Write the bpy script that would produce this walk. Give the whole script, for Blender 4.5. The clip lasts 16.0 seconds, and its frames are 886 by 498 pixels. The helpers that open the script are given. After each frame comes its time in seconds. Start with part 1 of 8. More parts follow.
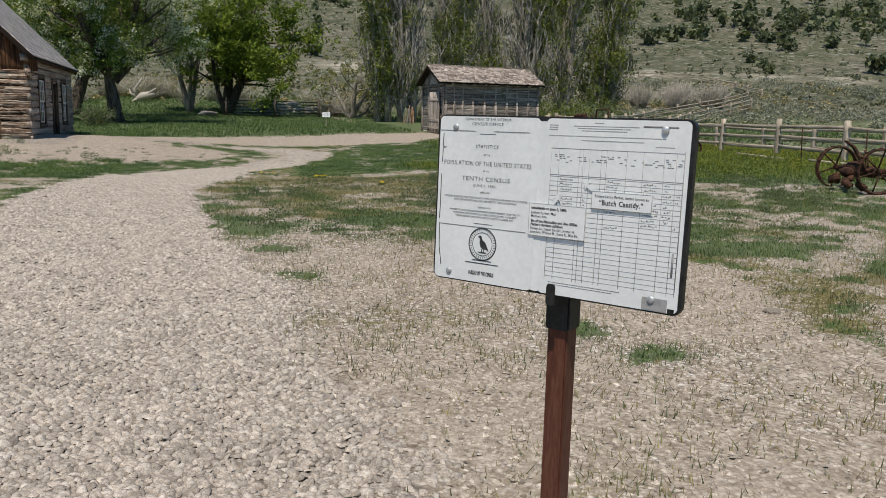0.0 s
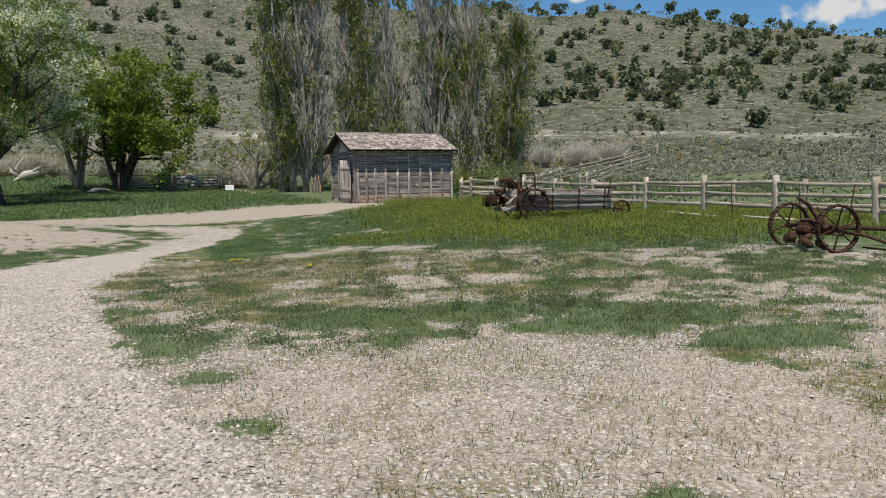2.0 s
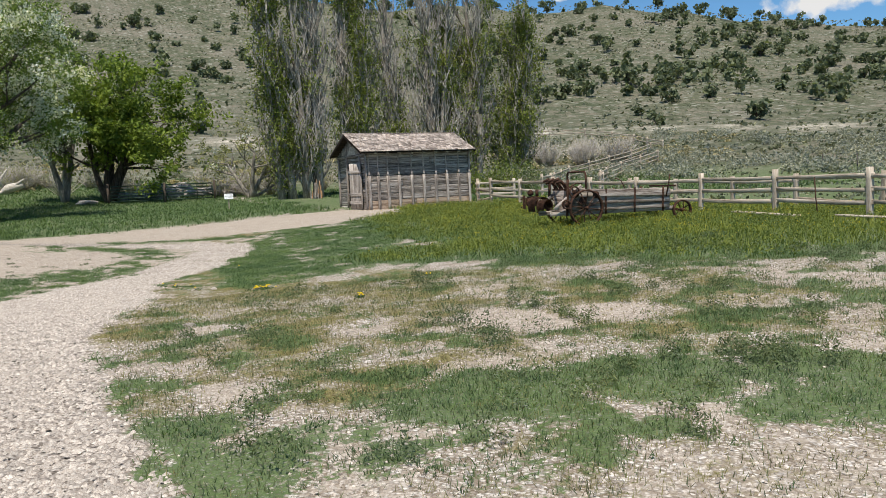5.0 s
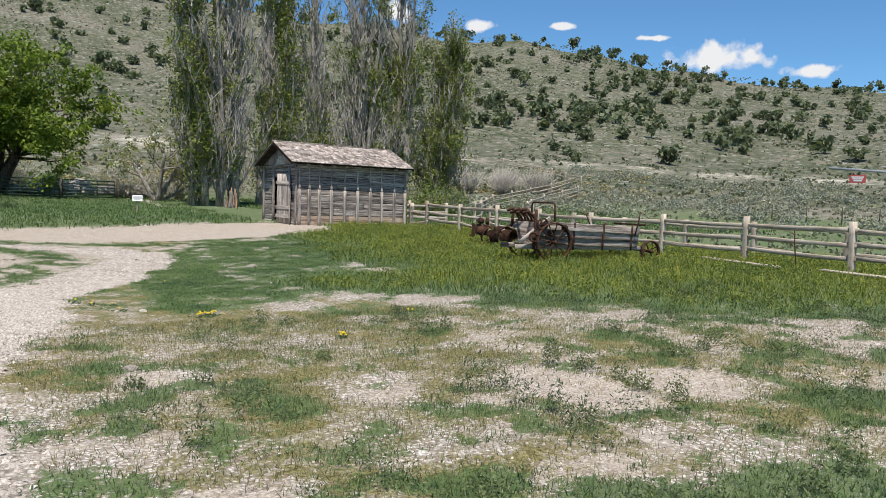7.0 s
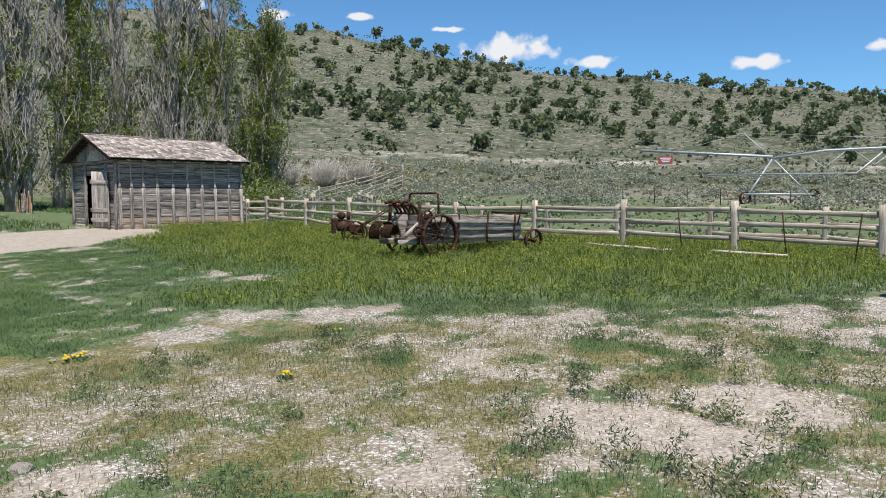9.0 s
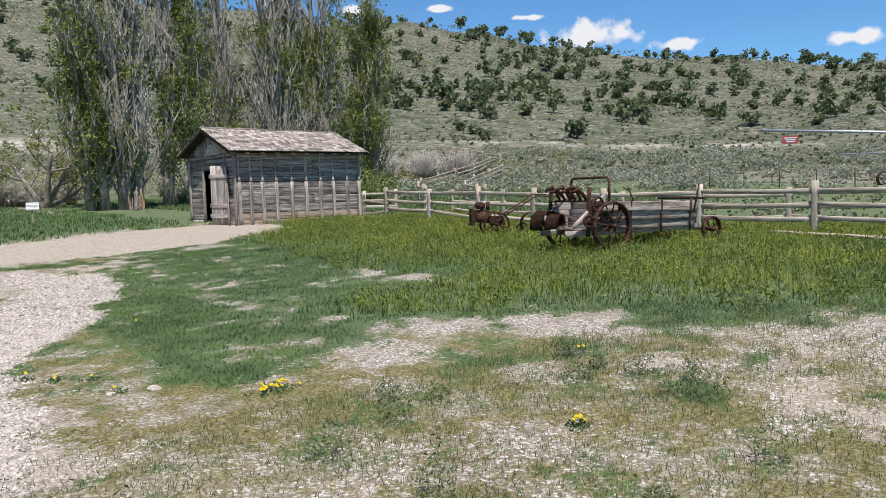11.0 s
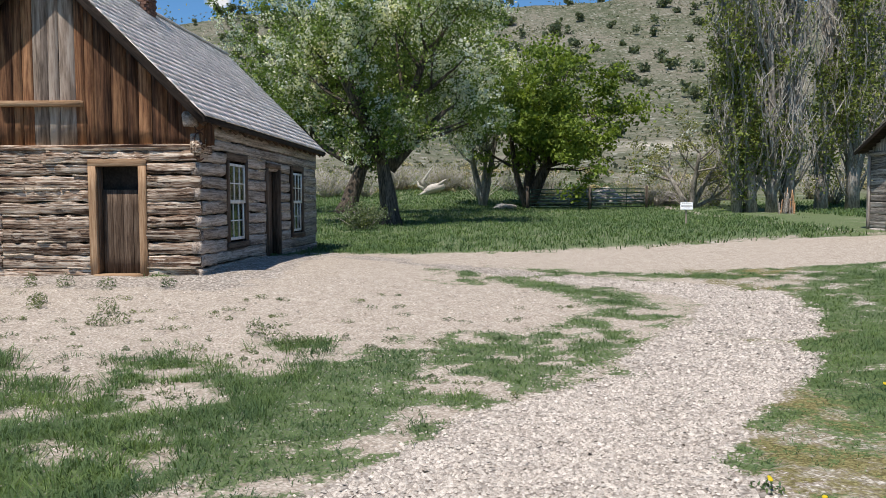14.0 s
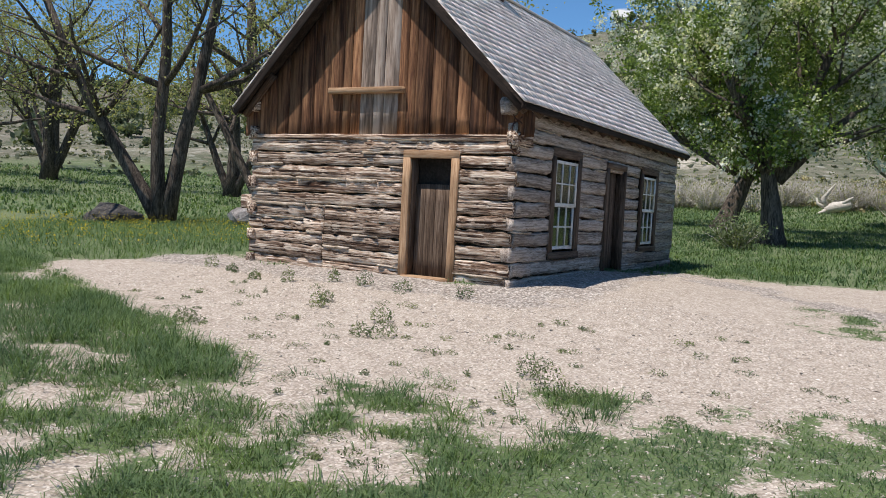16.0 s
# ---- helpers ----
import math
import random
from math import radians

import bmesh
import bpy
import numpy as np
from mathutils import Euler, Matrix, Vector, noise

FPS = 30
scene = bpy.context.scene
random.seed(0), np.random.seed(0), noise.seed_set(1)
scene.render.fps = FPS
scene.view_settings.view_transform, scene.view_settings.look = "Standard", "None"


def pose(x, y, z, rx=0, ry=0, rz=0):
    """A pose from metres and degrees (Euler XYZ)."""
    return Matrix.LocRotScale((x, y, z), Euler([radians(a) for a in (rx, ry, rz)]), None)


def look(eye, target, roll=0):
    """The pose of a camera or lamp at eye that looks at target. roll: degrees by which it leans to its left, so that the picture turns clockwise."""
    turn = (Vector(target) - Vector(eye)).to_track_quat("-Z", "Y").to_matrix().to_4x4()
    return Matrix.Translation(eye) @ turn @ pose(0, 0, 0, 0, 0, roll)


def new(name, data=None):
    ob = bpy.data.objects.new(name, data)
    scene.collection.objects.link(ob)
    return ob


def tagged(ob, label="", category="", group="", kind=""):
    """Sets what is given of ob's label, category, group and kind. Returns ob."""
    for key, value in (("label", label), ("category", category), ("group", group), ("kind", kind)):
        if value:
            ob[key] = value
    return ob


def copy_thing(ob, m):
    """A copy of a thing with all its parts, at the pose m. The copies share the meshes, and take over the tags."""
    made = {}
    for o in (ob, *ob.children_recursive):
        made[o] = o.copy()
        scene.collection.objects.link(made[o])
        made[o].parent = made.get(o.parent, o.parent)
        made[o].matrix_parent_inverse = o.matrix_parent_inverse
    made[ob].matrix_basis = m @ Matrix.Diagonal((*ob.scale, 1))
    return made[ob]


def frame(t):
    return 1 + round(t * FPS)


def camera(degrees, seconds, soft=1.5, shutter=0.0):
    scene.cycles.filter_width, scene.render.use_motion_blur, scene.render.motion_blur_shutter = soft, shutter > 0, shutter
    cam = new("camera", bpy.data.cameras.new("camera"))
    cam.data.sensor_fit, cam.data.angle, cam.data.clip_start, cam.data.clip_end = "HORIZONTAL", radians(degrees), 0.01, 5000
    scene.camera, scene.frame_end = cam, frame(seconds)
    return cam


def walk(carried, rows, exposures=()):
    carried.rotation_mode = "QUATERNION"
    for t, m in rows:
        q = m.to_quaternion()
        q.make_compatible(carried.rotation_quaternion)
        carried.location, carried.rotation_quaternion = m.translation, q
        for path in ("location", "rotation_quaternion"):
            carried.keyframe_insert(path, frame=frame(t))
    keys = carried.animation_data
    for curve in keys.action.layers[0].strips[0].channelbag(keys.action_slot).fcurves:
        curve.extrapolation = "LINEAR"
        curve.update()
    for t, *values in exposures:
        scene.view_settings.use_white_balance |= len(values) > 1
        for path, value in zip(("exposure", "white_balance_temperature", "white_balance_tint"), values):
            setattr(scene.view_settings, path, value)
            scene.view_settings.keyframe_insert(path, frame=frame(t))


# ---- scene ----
cam = camera(58.4, 16.0, soft=0.5)
PATH = [
    (0, (0.525, -7.218, 1.03), (1.105, -5.332, 0.705), 1.4),
    (0.5, (0.543, -6.865, 1.075), (1.106, -4.968, 0.789), 0.5),
    (1, (0.555, -6.419, 1.121), (1.139, -4.515, 0.929), 0.8),
    (1.5, (0.486, -5.929, 1.154), (1.277, -4.098, 1.001), 0.4),
    (2, (0.45, -5.376, 1.178), (1.26, -3.555, 1.011), -0.9),
    (2.5, (0.403, -4.875, 1.182), (1.218, -3.056, 1.027), -1.6),
    (3, (0.405, -4.392, 1.22), (1.245, -2.584, 1.063), -1.4),
    (3.5, (0.431, -3.829, 1.239), (1.272, -2.021, 1.081), -1.3),
    (4, (0.423, -3.26, 1.267), (1.26, -1.451, 1.101), -2.5),
    (4.2, (0.416, -3.053, 1.277), (1.248, -1.242, 1.108), -2.9),
    (6.3, (0.228, -0.371, 1.25), (1.187, 1.381, 1.146), 2.1),
    (6.5, (0.193, -0.134, 1.233), (1.218, 1.581, 1.13), 2.5),
    (7, (0.123, 0.502, 1.273), (1.179, 2.197, 1.163), 2.1),
    (7.5, (0.021, 1.131, 1.284), (1.176, 2.76, 1.168), 1.6),
    (8, (-0.031, 1.758, 1.295), (1.33, 3.219, 1.19), 1.0),
    (8.2, (-0.052, 2.016, 1.312), (1.357, 3.431, 1.199), 0.6),
    (10.3, (0.006, 4.878, 1.255), (1.427, 6.279, 1.119), -0.9),
    (10.5, (0.042, 5.149, 1.254), (1.408, 6.603, 1.12), -1.0),
    (11, (0.1, 5.778, 1.24), (1.372, 7.314, 1.095), -1.5),
    (11.5, (0.147, 6.452, 1.273), (1.26, 8.109, 1.147), -1.7),
    (12, (0.09, 7.11, 1.291), (0.99, 8.891, 1.156), -2.3),
    (12.5, (0.084, 7.642, 1.305), (0.677, 9.548, 1.184), -2.8),
    (13, (0.059, 8.27, 1.275), (0.387, 10.24, 1.17), -0.6),
    (13.5, (0.09, 8.877, 1.253), (0.324, 10.86, 1.14), 0.1),
    (14, (0.117, 9.566, 1.25), (0.002, 11.559, 1.134), -0.3),
    (14.5, (0.127, 10.26, 1.223), (-0.123, 12.24, 1.093), -0.8),
    (15, (0.193, 10.931, 1.218), (-0.362, 12.846, 1.063), -1.3),
    (15.5, (0.166, 11.653, 1.214), (-0.553, 13.512, 1.045), -0.6),
    (16, (0.255, 12.434, 1.217), (-0.756, 14.156, 1.102), 3.1),
]
walk(cam, [(t, look(eye, target, roll)) for t, eye, target, roll in PATH],
     exposures=[(0, -0.38, 7150, 10), (1.0, -0.33, 6900, 10), (1.5, -0.30, 6800, 9), (2.0, -0.15, 6900, 9), (3.0, -0.05, 6950, 9), (4.0, 0.0, 6950, 9), (6.5, 0.19, 6800, 10),
                (8.0, 0.19, 6600, 10), (11.0, 0.20, 6550, 11), (13.5, 0.14, 6700, 11), (16.0, 0.20, 6650, 13)])

# ---- world, sun, exposure ----
SUN_TO = Vector((-0.23, -0.40, 1.0)).normalized()
sun = new("sun", bpy.data.lights.new("sun", "SUN"))
sun.data.energy, sun.data.angle, sun.data.color = 4.9, radians(0.53), (1.0, 0.955, 0.89)
sun.matrix_world = look((0, 0, 40), Vector((0, 0, 40)) - SUN_TO)

world = bpy.data.worlds.new("world")
scene.world = world
world.use_nodes = True
wt = world.node_tree
wn, wl = wt.nodes, wt.links
sky = wn.new("ShaderNodeTexSky")
sky.sky_type, sky.sun_disc = "NISHITA", False
sky.sun_elevation = math.asin(SUN_TO.z)
sky.sun_rotation = math.atan2(SUN_TO.x, SUN_TO.y)
sky.altitude, sky.air_density, sky.dust_density, sky.ozone_density = 1800, 1.0, 0.3, 2.0
# small fair-weather clouds, each a ragged patch round a direction: azimuth, elevation, half width, half height in degrees
CLOUDS = [(50.5, 10.6, 2.9, 1.0), (56.2, 9.5, 1.5, 0.45), (67.0, 9.0, 1.9, 0.5), (34.0, 12.7, 1.2, 0.5), (39.7, 12.7, 1.0, 0.25),
          (28.2, 13.3, 1.7, 0.8), (-19.0, 13.6, 1.1, 0.4), (12.8, 14.3, 2.6, 0.8), (75.0, 9.5, 1.4, 0.4), (46.0, 11.9, 1.2, 0.2),
          (20.0, 22.0, 4.0, 1.2), (-5.0, 26.0, 5.0, 1.4), (62.0, 20.0, 4.5, 1.3), (100.0, 14.0, 6.0, 1.5), (-60.0, 18.0, 5.0, 1.5)]
wco = wn.new("ShaderNodeTexCoord")
wnoise = wn.new("ShaderNodeTexNoise")
wnoise.inputs["Scale"].default_value, wnoise.inputs["Detail"].default_value = 38.0, 6.0
wl.new(wco.outputs["Generated"], wnoise.inputs["Vector"])


def wmath(op, a, b=None, clamp=False):
    n = wn.new("ShaderNodeMath")
    n.operation, n.use_clamp = op, clamp
    for i, v in enumerate((a, b)):
        if v is None:
            continue
        if isinstance(v, (int, float)):
            n.inputs[i].default_value = v
        else:
            wl.new(v, n.inputs[i])
    return n.outputs[0]


def wdot(v):
    n = wn.new("ShaderNodeVectorMath")
    n.operation = "DOT_PRODUCT"
    wl.new(wco.outputs["Generated"], n.inputs[0])
    n.inputs[1].default_value = v
    return n.outputs["Value"]


cloud = None
for caz, cel, cw, ch in CLOUDS:
    a, e = radians(caz), radians(cel)
    ahead = Vector((math.sin(a) * math.cos(e), math.cos(a) * math.cos(e), math.sin(e)))
    side = Vector((math.cos(a), -math.sin(a), 0))
    above = side.cross(ahead)
    u = wmath("DIVIDE", wdot(side), radians(cw))
    v = wmath("DIVIDE", wdot(above), radians(ch))
    d = wmath("SQRT", wmath("ADD", wmath("MULTIPLY", u, u), wmath("MULTIPLY", v, v)))
    front = wmath("GREATER_THAN", wdot(ahead), 0.5)
    blob = wmath("SUBTRACT", wmath("SUBTRACT", 1.0, d), wmath("MULTIPLY", wmath("SUBTRACT", 1.0, front), 100.0))
    cloud = blob if cloud is None else wmath("MAXIMUM", cloud, blob)
wob = wmath("MULTIPLY", wmath("SUBTRACT", wnoise.outputs["Fac"], 0.5), 2.6)
mask = wmath("MULTIPLY", wmath("ADD", cloud, wob), 2.2, True)
near_cloud = wmath("MULTIPLY", wmath("ADD", cloud, 0.55), 3.0, True)
mask = wmath("MULTIPLY", mask, near_cloud)
wmix = wn.new("ShaderNodeMixRGB")
wl.new(mask, wmix.inputs[0])
wtint = wn.new("ShaderNodeMixRGB")
wtint.blend_type = "MULTIPLY"
wtint.inputs[0].default_value = 1.0
wtint.inputs[2].default_value = (0.62, 0.98, 1.20, 1)
wl.new(sky.outputs[0], wtint.inputs[1])
wl.new(wtint.outputs[0], wmix.inputs[1])
wmix.inputs[2].default_value = (7.0, 7.2, 7.6, 1)
wl.new(wmix.outputs[0], wn["Background"].inputs["Color"])
wn["Background"].inputs["Strength"].default_value = 0.105

# ---- materials ----
def node_mat(name, rough=0.9, metal=0.0):
    m = bpy.data.materials.new(name)
    m.use_nodes = True
    nt = m.node_tree
    b = nt.nodes["Principled BSDF"]
    b.inputs["Roughness"].default_value, b.inputs["Metallic"].default_value = rough, metal
    b.inputs["Specular IOR Level"].default_value = 0.25
    return m, nt, b


def add(nt, kind, **inputs):
    n = nt.nodes.new(kind)
    for k, v in inputs.items():
        s = n.inputs[k.replace("_", " ")]
        if hasattr(v, "is_linked"):
            nt.links.new(v, s)
        else:
            s.default_value = v
    return n


def ramp(nt, fac, *stops):
    n = nt.nodes.new("ShaderNodeValToRGB")
    while len(n.color_ramp.elements) < len(stops):
        n.color_ramp.elements.new(0.5)
    for e, (p, c) in zip(n.color_ramp.elements, stops):
        e.position = p
        e.color = (*c, 1) if hasattr(c, "__len__") else (c, c, c, 1)
    nt.links.new(fac, n.inputs[0])
    return n.outputs[0]


def mixc(nt, fac, a, b, blend="MIX"):
    n = nt.nodes.new("ShaderNodeMixRGB")
    n.blend_type = blend
    for i, v in ((0, fac), (1, a), (2, b)):
        if hasattr(v, "is_linked"):
            nt.links.new(v, n.inputs[i])
        elif i:
            n.inputs[i].default_value = (*v, 1)
        else:
            n.inputs[i].default_value = v
    return n.outputs[0]


def calc(nt, op, a, b=0.0, clamp=False):
    n = nt.nodes.new("ShaderNodeMath")
    n.operation, n.use_clamp = op, clamp
    for i, v in enumerate((a, b)):
        if hasattr(v, "is_linked"):
            nt.links.new(v, n.inputs[i])
        else:
            n.inputs[i].default_value = v
    return n.outputs[0]


def noise_at(nt, vec, scale, detail=5.0, rough=0.6, stretch=None):
    if stretch:
        mp = nt.nodes.new("ShaderNodeMapping")
        mp.inputs["Scale"].default_value = stretch
        nt.links.new(vec, mp.inputs["Vector"])
        vec = mp.outputs[0]
    n = add(nt, "ShaderNodeTexNoise", Vector=vec, Scale=scale, Detail=detail, Roughness=rough)
    return n.outputs["Fac"]


def bump(nt, b, height, strength=0.5, dist=0.01):
    n = add(nt, "ShaderNodeBump", Height=height, Strength=strength, Distance=dist)
    nt.links.new(n.outputs[0], b.inputs["Normal"])


def worn(name, dark, mid, light, scale=4.0, stretch=(1, 1, 1), rough=0.9, metal=0.0, rel=0.6, dist=0.01, fine=8.0, vary=0.35, island=False, checks=0.0):
    """A surface with grain along one axis, stains at a larger scale and a tone of its own for each object."""
    m, nt, b = node_mat(name, rough, metal)
    co = nt.nodes.new("ShaderNodeTexCoord").outputs["Object"]
    info = nt.nodes.new("ShaderNodeObjectInfo")
    rnd = info.outputs["Random"]
    if island:
        rnd = calc(nt, "FRACT", calc(nt, "ADD", rnd, nt.nodes.new("ShaderNodeNewGeometry").outputs["Random Per Island"]))
    shift = add(nt, "ShaderNodeVectorMath", Vector=co)
    comb = add(nt, "ShaderNodeCombineXYZ", X=calc(nt, "MULTIPLY", rnd, 37.0), Y=calc(nt, "MULTIPLY", rnd, 11.0), Z=calc(nt, "MULTIPLY", rnd, 23.0))
    nt.links.new(comb.outputs[0], shift.inputs[1])
    v = shift.outputs[0]
    grain = noise_at(nt, v, scale * fine, 6, 0.7, stretch)
    broad = noise_at(nt, v, scale, 4, 0.6, stretch)
    both = calc(nt, "ADD", calc(nt, "MULTIPLY", grain, 0.55), calc(nt, "MULTIPLY", broad, 0.45))
    col = ramp(nt, both, (0.40, dark), (0.5, mid), (0.60, light))
    if checks:
        # long drying cracks and pale raised streaks
        crack = noise_at(nt, v, 3.2, 4, 0.65, (0.16, 9, 9))
        col = mixc(nt, calc(nt, "MULTIPLY", ramp(nt, crack, (0.40, 1.0), (0.47, 0.0)), checks), col, tuple(c * 0.3 for c in dark))
        col = mixc(nt, calc(nt, "MULTIPLY", ramp(nt, crack, (0.55, 0.0), (0.63, 1.0)), checks * 0.9), col, tuple(min(0.8, c * 1.12) for c in light))
        both = calc(nt, "ADD", both, calc(nt, "MULTIPLY", crack, 1.2))
    tone = calc(nt, "ADD", calc(nt, "MULTIPLY", rnd, vary), 1.0 - vary / 2)
    tint = add(nt, "ShaderNodeCombineXYZ", X=tone, Y=tone, Z=tone)
    col = mixc(nt, 1.0, col, tint.outputs[0], "MULTIPLY")
    nt.links.new(col, b.inputs["Base Color"])
    bump(nt, b, both, rel, dist)
    return m


M_LOG_FRONT = worn("weathered_log_sunny", (0.075, 0.034, 0.018), (0.34, 0.235, 0.165), (0.70, 0.60, 0.49), 1.5, (0.4, 5, 5), rel=1.0, dist=0.03, fine=5, vary=0.75, checks=1.0)
M_LOG_SIDE = worn("weathered_log_grey", (0.13, 0.094, 0.072), (0.35, 0.285, 0.235), (0.54, 0.465, 0.40), 1.6, (0.35, 6, 6), rel=0.8, dist=0.02, fine=6, vary=0.35, checks=0.45)
# core darkened to paint the shade in the seams between logs
M_CORE = worn("seam_shade_clay_core", (0.035, 0.024, 0.017), (0.075, 0.054, 0.040), (0.13, 0.098, 0.074), 6.0, dist=0.01)
M_CHINK = worn("mud_chinking", (0.22, 0.165, 0.115), (0.40, 0.32, 0.24), (0.58, 0.50, 0.41), 6.0, dist=0.01)
M_BOARD_BROWN = worn("stained_gable_board", (0.040, 0.017, 0.009), (0.135, 0.060, 0.029), (0.31, 0.16, 0.08), 0.8, (0.3, 3.4, 3.4), rel=0.6, dist=0.008, fine=5, vary=1.0, checks=0.35)
M_BOARD_GREY = worn("grey_gable_board", (0.10, 0.075, 0.058), (0.25, 0.19, 0.15), (0.40, 0.33, 0.275), 0.9, (0.35, 4, 4), rel=0.5, dist=0.006, fine=4, vary=0.3)
M_TRIM = worn("new_door_frame_wood", (0.20, 0.115, 0.06), (0.34, 0.21, 0.12), (0.46, 0.31, 0.19), 1.5, (0.4, 6, 6), rel=0.4, dist=0.004, fine=5, vary=0.15)
M_DOOR = worn("dark_plank_door", (0.035, 0.022, 0.014), (0.095, 0.062, 0.042), (0.18, 0.13, 0.095), 1.5, (0.35, 7, 7), rel=0.5, dist=0.005, fine=5, vary=0.3)
M_SHINGLE = worn("grey_wood_shingle", (0.55, 0.46, 0.41), (0.80, 0.70, 0.63), (0.88, 0.81, 0.75), 1.5, (6, 0.6, 0.6), rel=0.15, dist=0.002, vary=0.5, island=True)
M_SHINGLE_SHED = worn("brown_grey_shingle", (0.17, 0.128, 0.105), (0.36, 0.30, 0.26), (0.56, 0.495, 0.445), 1.5, (6, 0.6, 0.6), rel=0.15, dist=0.002, vary=1.0, island=True)
M_SHED = worn("silvered_shed_plank", (0.075, 0.060, 0.051), (0.29, 0.25, 0.22), (0.56, 0.505, 0.455), 1.5, (0.35, 6, 6), rel=0.7, dist=0.01, fine=6, vary=0.5, checks=0.6)
M_SHED_V = worn("silvered_shed_batten", (0.13, 0.105, 0.090), (0.34, 0.295, 0.26), (0.56, 0.505, 0.455), 1.5, (0.35, 6, 6), rel=0.6, dist=0.008, fine=6, vary=0.35)
M_SHED_RED = worn("rust_stained_plank", (0.16, 0.11, 0.078), (0.33, 0.245, 0.18), (0.50, 0.40, 0.315), 1.5, (0.35, 6, 6), rel=0.7, dist=0.01, fine=6, vary=0.3)
# near-black wood: the shade under the roof edges is put into its colour
M_RAKE_SHADE = worn("shade_dark_roof_wood", (0.010, 0.007, 0.005), (0.024, 0.016, 0.012), (0.055, 0.038, 0.028), 1.5, (0.35, 6, 6), rel=0.5, dist=0.005, fine=5, vary=0.3)
# near-black colour standing in for the shade inside the cabin and the shed
M_INNER_SHADE = worn("painted_interior_shade", (0.012, 0.010, 0.008), (0.022, 0.018, 0.015), (0.035, 0.03, 0.025), 3.0)
M_FENCE = worn("silver_rail_wood", (0.24, 0.19, 0.14), (0.42, 0.35, 0.275), (0.58, 0.51, 0.42), 1.5, (0.4, 5, 5), rel=0.5, dist=0.008, fine=6, vary=0.35)
M_RUST = worn("rusty_iron", (0.020, 0.010, 0.007), (0.062, 0.030, 0.019), (0.135, 0.068, 0.042), 9.0, rough=0.85, metal=0.15, rel=0.5, dist=0.004, fine=4, vary=0.3)
M_POST = worn("red_brown_painted_steel", (0.085, 0.030, 0.018), (0.115, 0.042, 0.026), (0.15, 0.062, 0.04), 5.0, (4, 4, 0.5), rough=0.55, metal=0.1, rel=0.15, dist=0.001, vary=0.05)
M_STEEL = worn("galvanised_steel", (0.34, 0.36, 0.37), (0.46, 0.48, 0.49), (0.58, 0.60, 0.61), 6.0, rough=0.5, metal=0.5, rel=0.1, vary=0.1)
M_GATE = worn("green_painted_tube", (0.012, 0.028, 0.018), (0.022, 0.045, 0.028), (0.05, 0.08, 0.05), 5.0, rough=0.6, rel=0.1, vary=0.1)
M_WHITE = worn("white_sash_paint", (0.55, 0.52, 0.47), (0.72, 0.70, 0.66), (0.80, 0.79, 0.76), 7.0, rough=0.6, rel=0.2, dist=0.002, vary=0.06)
M_BARK = worn("grey_brown_bark", (0.030, 0.023, 0.018), (0.078, 0.061, 0.048), (0.16, 0.13, 0.105), 2.2, (3, 3, 0.5), rel=0.6, dist=0.02, fine=4, vary=0.2)
M_BARK_PALE = worn("pale_poplar_bark", (0.12, 0.105, 0.09), (0.25, 0.225, 0.195), (0.40, 0.37, 0.33), 2.2, (3, 3, 0.5), rel=0.8, dist=0.03, fine=4, vary=0.3)
M_TWIG = worn("dead_twig", (0.24, 0.215, 0.185), (0.42, 0.385, 0.34), (0.56, 0.53, 0.48), 5.0, vary=0.4, island=True)
M_DEADWOOD = worn("bleached_deadwood", (0.30, 0.27, 0.23), (0.50, 0.46, 0.40), (0.66, 0.62, 0.56), 3.0, (1, 1, 3), vary=0.1)
M_RAWWOOD = worn("torn_raw_wood", (0.30, 0.14, 0.06), (0.48, 0.27, 0.14), (0.62, 0.42, 0.26), 4.0, (4, 4, 0.6), vary=0.1)
M_ROCK = worn("grey_boulder", (0.17, 0.15, 0.135), (0.33, 0.30, 0.275), (0.47, 0.44, 0.41), 2.0, rel=1.0, dist=0.04, vary=0.35)
M_SOOT = worn("dark_rock", (0.03, 0.028, 0.025), (0.06, 0.055, 0.05), (0.11, 0.10, 0.09), 2.0, rel=1.0, dist=0.04, vary=0.2)
M_STONE = worn("pale_gravel_stone", (0.27, 0.23, 0.195), (0.42, 0.37, 0.32), (0.58, 0.53, 0.47), 14.0, rel=0.15, dist=0.001, vary=0.55, island=True)
M_PEBBLE = worn("brown_pebble", (0.20, 0.168, 0.135), (0.37, 0.32, 0.27), (0.57, 0.515, 0.45), 14.0, rel=0.15, dist=0.001, vary=0.8, island=True)


